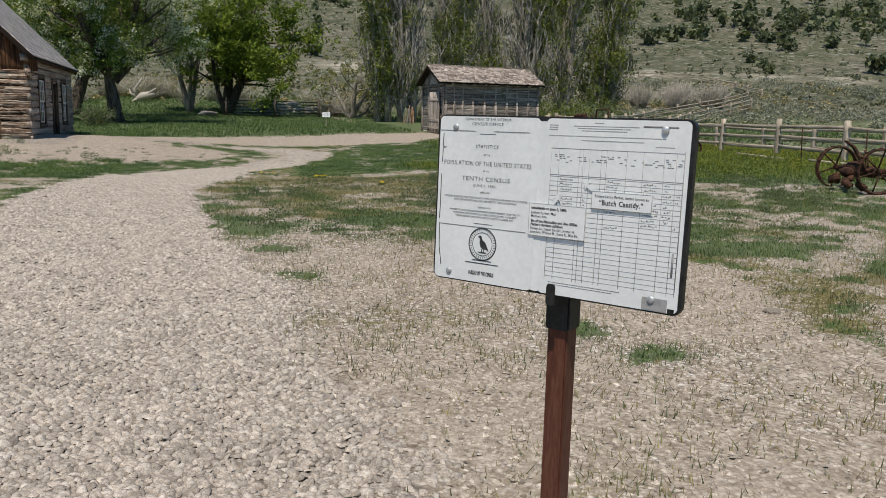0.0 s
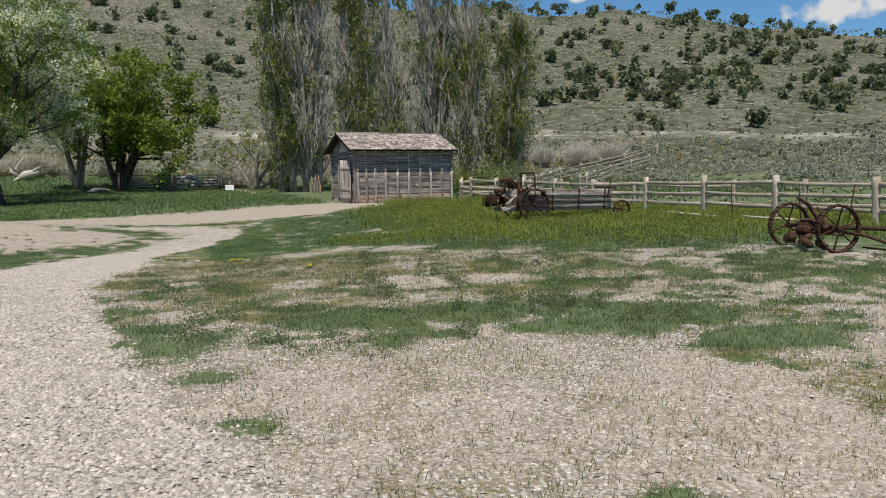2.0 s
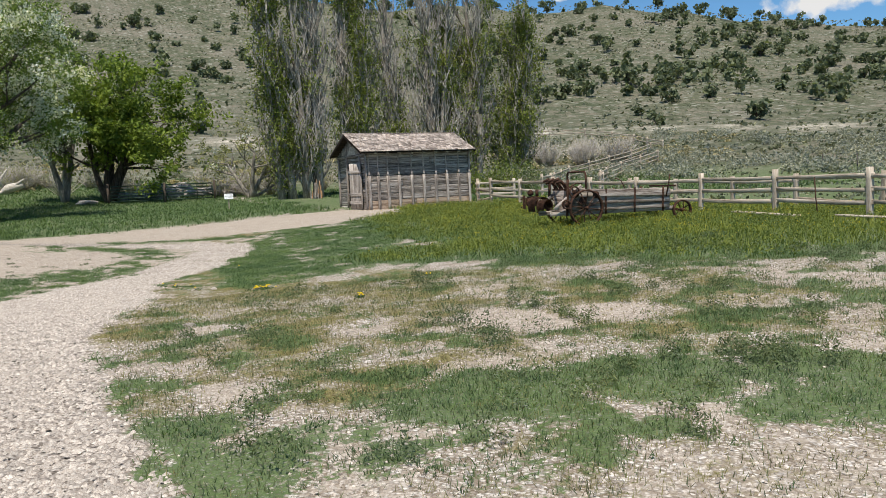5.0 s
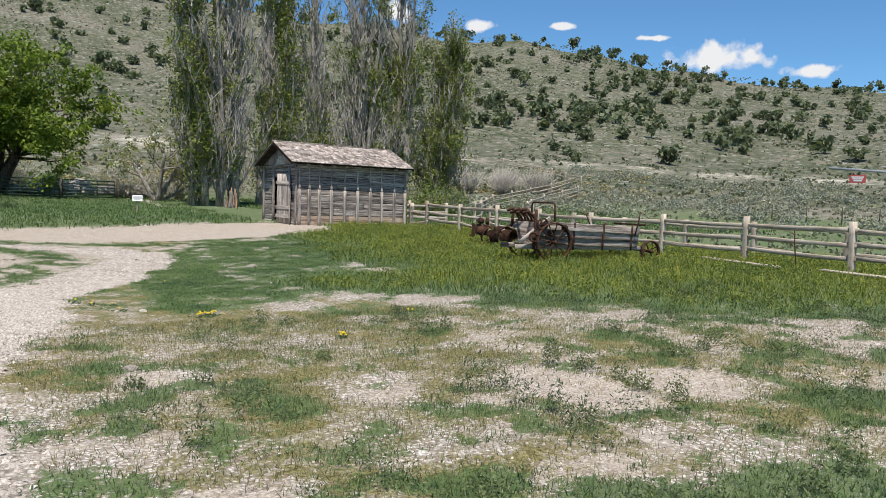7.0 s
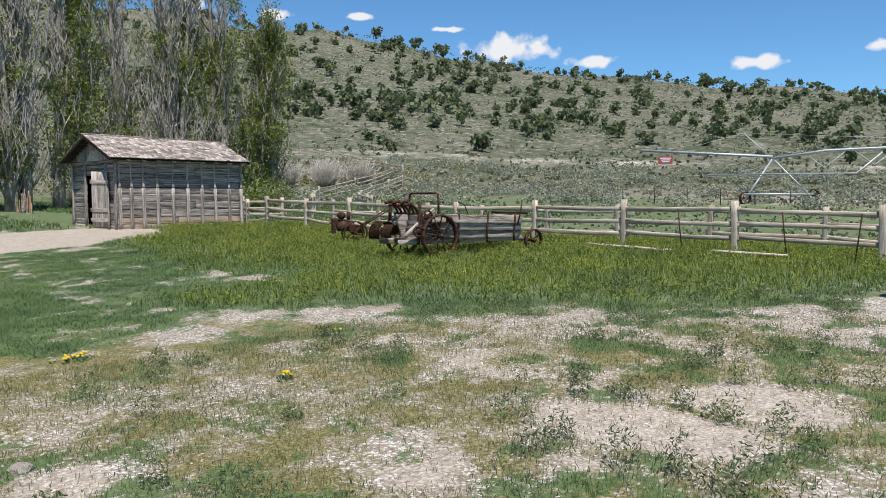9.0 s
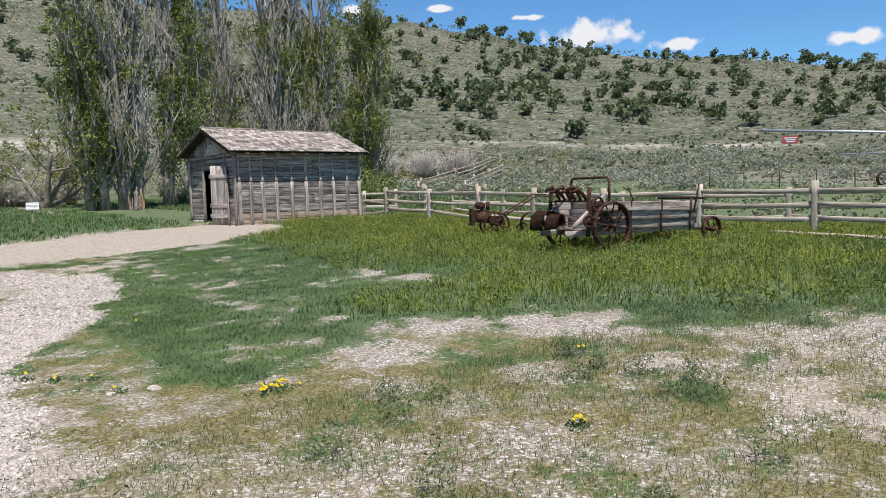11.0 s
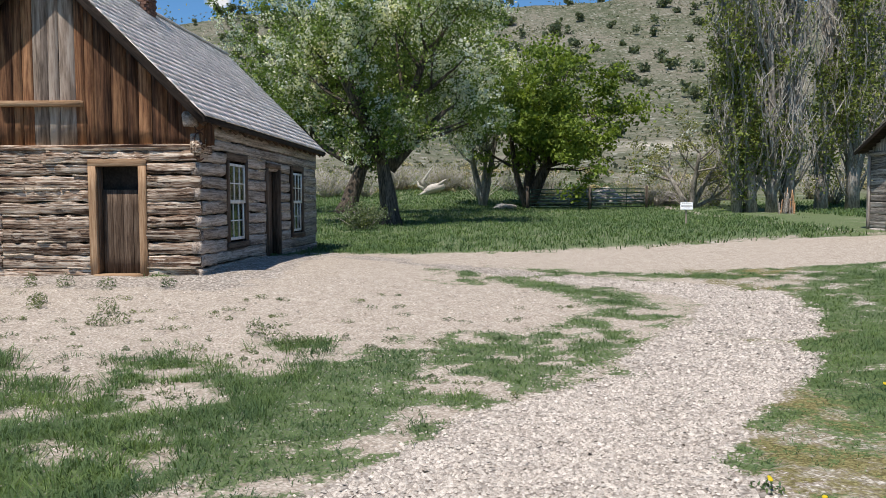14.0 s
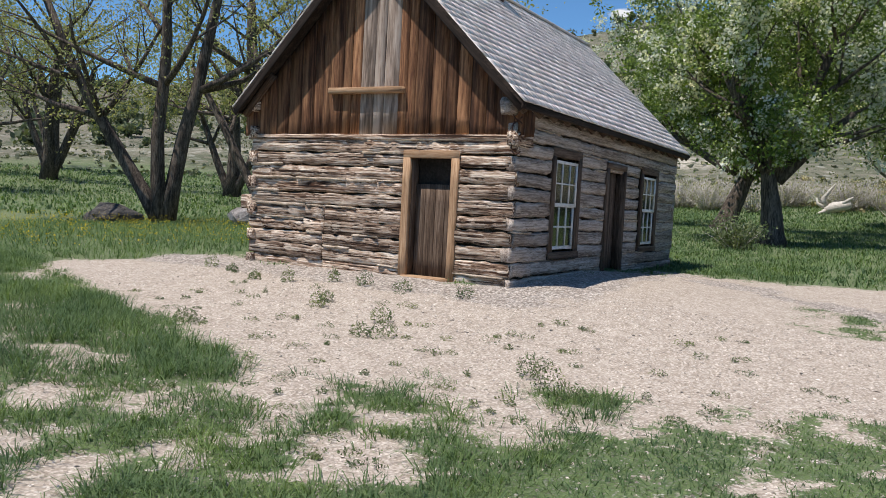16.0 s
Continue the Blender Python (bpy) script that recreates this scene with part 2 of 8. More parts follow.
def leafy(name, dark, light, vary=0.5, trans=0.35):
    """Thin leaves: a tone for each leaf, some light through them."""
    m, nt, b = node_mat(name, 0.7)
    rnd = nt.nodes.new("ShaderNodeNewGeometry").outputs["Random Per Island"]
    col = ramp(nt, rnd, (0.0, dark), (1.0, light))
    co = nt.nodes.new("ShaderNodeTexCoord").outputs["Object"]
    spread = calc(nt, "ADD", calc(nt, "MULTIPLY", noise_at(nt, co, 0.55, 3, 0.6), 0.5), calc(nt, "MULTIPLY", noise_at(nt, co, 3.2, 3, 0.6), 0.5))
    col = mixc(nt, 1.0, col, ramp(nt, spread, (0.36, (0.62, 0.70, 0.80)), (0.5, (1.0, 1.0, 1.0)), (0.64, (1.42, 1.30, 1.05))), "MULTIPLY")
    nt.links.new(col, b.inputs["Base Color"])
    tr = add(nt, "ShaderNodeBsdfTranslucent", Color=mixc(nt, 1.0, col, (1.1, 1.15, 0.6), "MULTIPLY"))
    mx = add(nt, "ShaderNodeMixShader", Fac=trans)
    nt.links.new(b.outputs[0], mx.inputs[1])
    nt.links.new(tr.outputs[0], mx.inputs[2])
    nt.links.new(mx.outputs[0], nt.nodes["Material Output"].inputs[0])
    return m


M_GRASS = leafy("meadow_grass", (0.048, 0.092, 0.035), (0.145, 0.218, 0.094))
M_GRASS_TALL = leafy("tall_spring_grass", (0.090, 0.128, 0.026), (0.235, 0.275, 0.070))
M_GRASS_DRY = leafy("dry_short_grass", (0.16, 0.145, 0.068), (0.36, 0.33, 0.18))
M_WEED = leafy("grey_green_weed", (0.075, 0.105, 0.048), (0.20, 0.24, 0.125))
M_LEAF_APPLE = leafy("apple_leaf", (0.066, 0.108, 0.024), (0.25, 0.335, 0.085))
M_LEAF_BRIGHT = leafy("bright_spring_leaf", (0.085, 0.135, 0.020), (0.25, 0.33, 0.062))
M_LEAF_POPLAR = leafy("poplar_leaf", (0.075, 0.105, 0.022), (0.27, 0.315, 0.085))
M_LEAF_PALE = leafy("pale_budding_leaf", (0.19, 0.205, 0.075), (0.36, 0.36, 0.16))
M_BLOSSOM = leafy("white_blossom", (0.60, 0.60, 0.56), (0.85, 0.85, 0.82), trans=0.45)
M_JUNIPER = leafy("juniper_foliage", (0.070, 0.092, 0.050), (0.20, 0.23, 0.135), trans=0.3)
M_SAGE = leafy("sagebrush_foliage", (0.20, 0.212, 0.165), (0.37, 0.38, 0.315), trans=0.25)
M_HILL_BRUSH = leafy("hill_brush_foliage", (0.085, 0.10, 0.052), (0.28, 0.288, 0.205), trans=0.2)
M_STRAW = leafy("straw_coloured_grass", (0.27, 0.235, 0.13), (0.47, 0.42, 0.25), trans=0.2)
M_YELLOW = leafy("yellow_petal", (0.55, 0.40, 0.012), (0.74, 0.58, 0.03), trans=0.2)

# ---- helpers for building ----
rng = np.random.default_rng(7)


def mesh_np(name, verts, quads=None, tris=None, mat=None, smooth=False):
    """A mesh from arrays; quads and tris index into verts."""
    me = bpy.data.meshes.new(name)
    verts = np.asarray(verts, np.float32)
    loops, starts, n = [], [], 0
    for f, k in ((quads, 4), (tris, 3)):
        if f is not None and len(f):
            f = np.asarray(f, np.int32)
            loops.append(f.ravel())
            starts.append(n + k * np.arange(len(f), dtype=np.int32))
            n += f.size
    loops, starts = np.concatenate(loops), np.concatenate(starts)
    me.vertices.add(len(verts))
    me.vertices.foreach_set("co", verts.ravel())
    me.loops.add(len(loops))
    me.loops.foreach_set("vertex_index", loops)
    me.polygons.add(len(starts))
    me.polygons.foreach_set("loop_start", starts)
    if smooth:
        me.polygons.foreach_set("use_smooth", np.ones(len(starts), bool))
    me.update(calc_edges=True)
    if mat:
        me.materials.append(mat)
    return me


def part(name, bm, material, parent, label=""):
    """Links a bmesh (or a finished mesh) as one mesh object under a thing or a part."""
    if isinstance(bm, bpy.types.Mesh):
        me = bm
    else:
        me = bpy.data.meshes.new(name)
        bm.to_mesh(me)
        bm.free()
        me.materials.append(material)
    ob = new(name, me)
    ob.parent = parent
    return tagged(ob, label)


def wave(x, y, scale, seed, octaves=4):
    """Smooth uneven field, about -1 to 1, from crossed sines."""
    r = np.random.default_rng(seed)
    out, amp, tot = 0.0, 1.0, 0.0
    for o in range(octaves):
        for _ in range(4):
            a, p = r.uniform(0, 6.283, 2)
            k = 2 * np.pi / scale * 2**o * r.uniform(0.7, 1.3)
            out = out + amp * np.sin(k * (x * np.cos(a) + y * np.sin(a)) + p + 1.3 * np.sin(k * 0.6 * (y * np.cos(a) - x * np.sin(a)) + p * 2))
        tot += amp * 2.2
        amp *= 0.6
    return out / tot


BUMPS = [(-9, 28, 7, 0.294), (15, 34, 10, 0.246), (19, 13, 8, 0.303), (0, 19, 6, -0.356), (5, 1, 8, -0.042), (-4, 47, 12, -0.142),
         (6, 10, 4, -0.033), (-4, 24, 3, 0.217), (-5, 34, 4, -0.303), (5, 28, 4, -0.246)]
SKY_AZ = [-180, -120, -90, -60, -48, -35, -22, -17.6, 3, 9, 15, 34, 39, 45, 52, 60, 69, 75, 100, 130, 180]
SKY_EL = [1.5, 2.0, 4.0, 6.0, 7.0, 9.5, 12.1, 13.0, 13.7, 13.6, 13.5, 12.2, 11.8, 10.8, 9.4, 8.4, 7.4, 6.5, 3.8, 2.0, 1.5]


def near_height(x, y):
    z = -0.322 + 0.028 * np.clip(y - 20, 0, 45)
    for a, b, s, h in BUMPS:
        z = z + h * np.exp(-((x - a) ** 2 + (y - b) ** 2) / (2 * s * s))
    return z


def height(x, y):
    """The ground: the yard, the flat beyond the fence and the hill behind."""
    x, y = np.asarray(x, float), np.asarray(y, float)
    dx, dy = x - 0.0, y - 5.0
    r, az = np.hypot(dx, dy), np.degrees(np.arctan2(dx, dy))
    el = np.interp(az, SKY_AZ, SKY_EL)
    k = np.clip(el / 11.0, 0.1, 1.2)
    low = np.interp(r, [0, 40, 60, 80, 104, 118], [-1.6, -1.2, -0.35, 1.0, 2.7, 3.6]) * np.where(r > 70, np.clip(k, 0.3, 1.0), 1)
    high = low + np.clip((r - 118) / (300 - 118), 0, 1) ** 0.85 * (el - low)
    ang = np.where(r < 118, low, high)
    hill = 1.25 + np.tan(np.radians(ang)) * np.minimum(r, 300)
    hill = hill - np.clip(r - 300, 0, 400) * 0.05
    rough = np.clip((r - 60) / 80, 0, 1)
    hill = hill + rough * (1.2 * wave(x, y, 90, 3) + 0.35 * wave(x, y, 22, 4))
    # the pale bank that breaks the slope
    bank = np.exp(-((r - 112 - 3 * wave(x, y, 40, 9)) / 3.5) ** 2)
    hill = hill + 0.7 * bank * np.clip(k, 0, 1)
    w = np.clip((r - 40) / 30, 0, 1)
    w = w * w * (3 - 2 * w)
    return near_height(x, y) * (1 - w) + hill * w


def hz(x, y):
    return float(height(x, y))


def band(x, y, line):
    """Signed distance to a strip along a line of (x, y, half width): below 0 inside."""
    best = np.full(np.shape(x), 1e9)
    for (ax, ay, aw), (bx, by, bw) in zip(line, line[1:]):
        t = np.clip(((x - ax) * (bx - ax) + (y - ay) * (by - ay)) / ((bx - ax) ** 2 + (by - ay) ** 2 + 1e-9), 0, 1)
        best = np.minimum(best, np.hypot(x - ax - t * (bx - ax), y - ay - t * (by - ay)) - aw - t * (bw - aw))
    return best


GRAVEL = [(-0.2, -30, 1.9), (-0.3, -6, 1.75), (-0.7, 0, 1.7), (-0.9, 5, 1.35), (-1.0, 8.5, 1.25), (-0.5, 11.5, 1.55), (0.1, 13.4, 1.45), (0.85, 15.5, 1.05),
          (2.0, 17.4, 0.95), (2.95, 19.1, 0.9), (3.8, 21, 0.85), (4.5, 22.6, 0.9), (4.45, 24.3, 0.85), (2.5, 25.6, 0.6), (-1, 27.2, 0.55), (-4, 28.9, 0.6)]
GRAVEL_CABIN = [(-11.5, 22.9, 0.7), (-4.4, 22.9, 0.7), (-4.2, 30, 0.5)]
DIRT = [(-11.5, 21.2, 1.0), (-8.5, 21.1, 1.9), (-5, 20.7, 2.5), (-2.4, 21.9, 2.4), (0, 22.6, 1.8), (1.4, 21.5, 0.7)]
DIRT_SIDE = [(-3.4, 24, 2.2), (-2.5, 28.3, 1.8), (0, 29, 1.8), (4, 29.8, 2.0), (8, 30.4, 2.9), (11, 31, 2.6), (12, 30.6, 1.2)]
VERGE = [(-5.2, 13.6, 1.7), (-3.2, 15.6, 1.7), (-1.2, 17.0, 1.35), (0.5, 18.9, 1.05), (1.5, 20.4, 0.7), (2.5, 22.0, 0.65), (2.2, 23.8, 0.6), (0.6, 25.2, 0.45), (-0.6, 25.7, 0.25)]
ISLAND = [(2.6, 27.1, 0.3), (6, 26.5, 0.6), (9, 25.6, 0.5)]
LEFT_GRASS = [(-26, 14, 6), (-14, 14.5, 4.6), (-9.5, 16.9, 2.8), (-7, 17.2, 1.5), (-5.3, 17.7, 0.8)]
MEADOW_EDGE_X = [4.9, 5.4, 6.0, 6.6, 8.4, 10.2, 13, 19, 26]
MEADOW_EDGE_Y = [24.5, 15.0, 13.0, 11.8, 9.8, 7.4, 4.7, 1.8, 0.0]


def smooth01(d, soft):
    return np.clip(0.5 - d / (2 * soft), 0, 1)


def patchy(x, y, scale, seed, octaves=4):
    """Irregular patches, about -1 to 1, from a random lattice smoothed at several scales."""
    tab = np.random.default_rng(seed).uniform(-1, 1, (256, 256))
    out, amp = 0.0, 1.0
    for o in range(octaves):
        k, a = 2.6**o * 1.7 / scale, 0.7 + 1.1 * o
        u, v = (x * np.cos(a) - y * np.sin(a)) * k + 31.7 * o, (x * np.sin(a) + y * np.cos(a)) * k + 17.3 * o
        i, j = np.floor(u).astype(int), np.floor(v).astype(int)
        s, t = u - i, v - j
        s, t = s * s * (3 - 2 * s), t * t * (3 - 2 * t)
        i, j, i1, j1 = i % 256, j % 256, (i + 1) % 256, (j + 1) % 256
        out = out + amp * ((tab[i, j] * (1 - s) + tab[i1, j] * s) * (1 - t) + (tab[i, j1] * (1 - s) + tab[i1, j1] * s) * t)
        amp *= 0.6
    return out * 0.75


def zones(x, y):
    """What covers the ground: gravel, bare dirt, green, height of the grass (0 to 1), dry low cover."""
    x, y = np.asarray(x, float), np.asarray(y, float)
    e1, e2, e3 = patchy(x, y, 1.5, 11), patchy(x, y, 4.5, 12), patchy(x, y, 0.6, 13)
    edge = 0.22 * e1 + 0.12 * e3
    far = np.hypot(x, y - 5)
    # near gravelly ground with sparse tufts
    green = np.clip(0.02 + 0.16 * (e1 + 0.6 * e2), 0, 1)
    tall = np.full_like(x, 0.12)
    dry = np.clip(0.12 + 0.5 * e2 + 0.4 * e1, 0, 0.8)
    dirt = np.clip(0.62 - 0.4 * e2, 0.2, 0.9)
    gravel = np.zeros_like(x)
    # mixed weeds between the gravelly ground and the meadow
    flat_edge = np.maximum(y - 2.05 + 0.14 * (x - 1.5), 1.1 * (x - 4.6 - 0.25 * (y + 2.5)))
    mixed = smooth01(-flat_edge - 0.45 * e2 - 0.2 * e1, 0.30) * smooth01(x - 16, 2)
    green = green * (1 - mixed) + mixed * np.clip(0.36 + 0.6 * e1 + 0.4 * e2 + 1.2 * e3, 0, 1)
    dry = dry * (1 - mixed) + mixed * np.clip(0.40 - 0.7 * e2 + 0.6 * e1, 0, 1)
    dirt = dirt * (1 - mixed) + mixed * np.clip(0.16 - 0.9 * e1 - 0.3 * e3, 0, 1)
    tall = tall + 0.14 * mixed
    # the low brown and mossy belt in front of the meadow
    me_y = np.interp(x, MEADOW_EDGE_X[1:], MEADOW_EDGE_Y[1:])
    md = np.where(x < 5.2, np.hypot(5.2 - x, 0) + 0 * y, np.where(y > 15, 5.15 - x, (me_y - y) * 0.75)) + 0.5 * e2 + 0.3 * e1
    belt = smooth01(np.abs(md - 1.3) - 1.6, 0.7) * smooth01(11 - y - 3.2 * (x < 5), 2.5)
    green = green * (1 - 0.85 * belt) + 0.85 * belt * np.clip(0.16 + 0.5 * e1, 0, 1)
    dirt = dirt * (1 - 0.95 * belt)
    dry = np.maximum(dry, belt * np.clip(0.8 + 0.9 * e2, 0, 1))
    tall = tall * (1 - 0.6 * belt)
    # meadow, low near its edge, tall and yellow further in
    md2 = np.where(y > 15, 5.1 + 0.14 * (y - 15) - x, md)
    meadow = smooth01(md2 + edge, 0.35) * (y > 0) * smooth01(x - 60, 5)
    meadow = meadow * (1 - smooth01(np.abs(y - 33.3) - 1.2, 0.4) * (x > 11.4) * (x < 19))
    deep = np.clip((-md2 - 0.3 + 0.9 * e2) / 3.4, 0, 1) * np.where(y > 16, np.clip((x - 8.0) / 3.5, 0, 1), 1)
    green = np.maximum(green * (1 - meadow), meadow * np.clip(np.where(deep > 0.3, 0.9, 0.62) + np.where(deep > 0.3, 0.3, 1.1) * (e1 + 0.4 * e3), 0, 1))
    tall = np.maximum(tall * (1 - meadow), meadow * (0.17 + 0.46 * deep + 0.10 * e1 + 0.08 * e2))
    dirt, dry = dirt * (1 - meadow), dry * (1 - meadow)
    # lawn behind the yard and the left side
    lawn = smooth01(31.2 + 0.32 * x + edge - y, 0.5) * smooth01(x - 11.5, 0.6)
    lawn = np.maximum(lawn, smooth01(x + 10.9 + edge, 0.5) * (y > 23))
    lawn = np.maximum(lawn, smooth01(x + 3 - 0.0 * y, 0.8) * (y < 14.5) * np.clip(0.7 + 1.4 * e1, 0, 1) * (x < -1) * smooth01(band(x, y, GRAVEL) * -1 + 0.25 + edge, 0.15))
    lawn = np.maximum(lawn, smooth01(band(x, y, LEFT_GRASS) + 1.6 * edge, 0.3) * np.clip(1.05 + 2.4 * (e1 + 0.4 * e3), 0, 1))
    lawn = np.maximum(lawn, smooth01(x + 11.8 + 1.5 * edge, 0.5) * (y > 14))
    green = np.maximum(green * (1 - lawn), lawn * np.clip(0.9 + 0.25 * e1, 0, 1))
    tall = np.maximum(tall * (1 - lawn), lawn * np.clip(0.26 + 0.10 * e2 + 0.25 * (x < -12) * (y > 18) + 0.3 * (x < -5) * (x > -12) * (y > 15.5) * (y < 20.5), 0, 0.7))
    dirt, dry = dirt * (1 - lawn), dry * (1 - lawn)
    bare_yard = smooth01(12.5 - y, 1.0) * (x < np.interp(y, [12, 15, 19, 24], [0, 0.8, 3, 4.5]))
    dry, dirt = dry * (1 - bare_yard), np.maximum(dirt, 0.8 * bare_yard)
    # yard dirt
    dd = smooth01(np.minimum(band(x, y, DIRT), band(x, y, DIRT_SIDE)) + 1.3 * edge, 0.22)
    green, tall, dry = green * (1 - dd), tall * (1 - dd) + 0.1 * dd, dry * (1 - dd)
    dirt = np.maximum(dirt, dd)
    # verge and island, ragged and full of holes
    vg = np.maximum(smooth01(band(x, y, VERGE) + 2.2 * edge, 0.25), smooth01(band(x, y, ISLAND) + 1.2 * edge, 0.2))
    vg = np.maximum(vg, smooth01(band(x, y, [(3.2, 13.5, 0.5), (4.2, 16.5, 0.7), (5.4, 19.5, 0.8), (6.6, 23, 0.9), (7.4, 25, 0.9)]) + 1.8 * edge, 0.25))
    margin = smooth01(band(x, y, [(3.4, 13.2, 0.8), (4.6, 14.8, 1.7), (5.6, 18, 2.5), (7.2, 22, 2.5), (8.2, 25, 1.7)]) + 1.4 * edge, 0.3)
    vg = vg * np.clip(np.where(x < -2, 0.85, 1.15) + 1.7 * (0.8 * e1 + e3), 0, 1)
    vg = np.maximum(vg, margin * np.clip(1.2 + 1.1 * (0.6 * e1 + e3), 0, 1))
    green = np.maximum(green, vg)
    tall = np.maximum(tall, vg * 0.26)
    dirt = dirt * (1 - 0.7 * vg)
    brown = smooth01(np.hypot((x - 6.0) / 3.4, (y - 8.6) / 1.6) - 1 + 1.5 * edge, 0.3) * np.clip(0.75 + 1.3 * e1, 0, 1)
    dry, dirt = np.maximum(dry, brown), dirt * (1 - 0.8 * brown)
    # bare patch in the weeds
    bp = smooth01(np.minimum(np.hypot((x - 5.0) / 0.6, (y - 5.9) / 1.0), np.hypot((x - 6.1) / 0.6, (y - 5.6) / 0.8)) - 1 + 0.9 * edge, 0.25)
    green, dry, dirt = green * (1 - bp), dry * (1 - bp), np.maximum(dirt, bp)
    for tx, ty, tr_ in ((0.75, 3.6, 0.55), (1.15, 2.6, 0.35), (1.25, -0.25, 0.30), (1.2, 1.15, 0.28), (0.45, 5.2, 0.45), (3.2, 3.2, 0.8), (4.6, 3.0, 0.8), (6.3, 1.6, 0.9), (6.4, 0.2, 0.6), (3.1, -3.2, 0.22), (2.9, -2.6, 0.2)):
        tf_ = smooth01(np.hypot(x - tx, (y - ty) * 1.2) - tr_ + 1.2 * edge, 0.12)
        green, dirt = np.maximum(green, 0.95 * tf_), dirt * (1 - tf_)
        dry = dry * (1 - tf_)
    # gravel on top
    gv = np.maximum(smooth01(band(x, y, GRAVEL) + 0.8 * edge, 0.14), 0.8 * smooth01(band(x, y, GRAVEL_CABIN) + edge, 0.3))
    thin = np.clip((y - 13) / 8, 0, 1) * np.clip(e1 * 1.6 - 0.5, 0, 0.8)
    gv = gv * (1 - thin)
    green, dry, tall = green * (1 - gv), dry * (1 - gv), tall * (1 - 0.5 * gv)
    gravel = gv
    return gravel, np.clip(dirt * (1 - gv), 0, 1), np.clip(green, 0, 1), np.clip(tall, 0, 1), np.clip(dry, 0, 1)


def graded(lo, hi, step, reach, growth=1.13):
    core = np.arange(lo, hi + step / 2, step)
    out, d, s = [], 0.0, step
    while d < reach:
        s = min(s * growth, 260)
        d += s
        out.append(d)
    out = np.array(out)
    return np.concatenate([lo - out[::-1], core, core[-1] + out])


gx, gy = graded(-15, 24, 0.2, 3500), graded(-10, 40, 0.2, 3500)
X, Y = np.meshgrid(gx, gy)
Z = height(X, Y)
zg, zd, zv, ztall, zdry = zones(X, Y)
R0 = np.hypot(X, Y - 5)
near_fade = np.clip((60 - R0) / 20, 0, 1)
Z = Z + near_fade * (0.02 * wave(X, Y, 1.3, 21) + 0.012 * wave(X, Y, 0.5, 22, 2))
nx, ny = len(gx), len(gy)
idx = np.arange(nx * ny).reshape(ny, nx)
gq = np.stack([idx[:-1, :-1], idx[:-1, 1:], idx[1:, 1:], idx[1:, :-1]], -1).reshape(-1, 4)


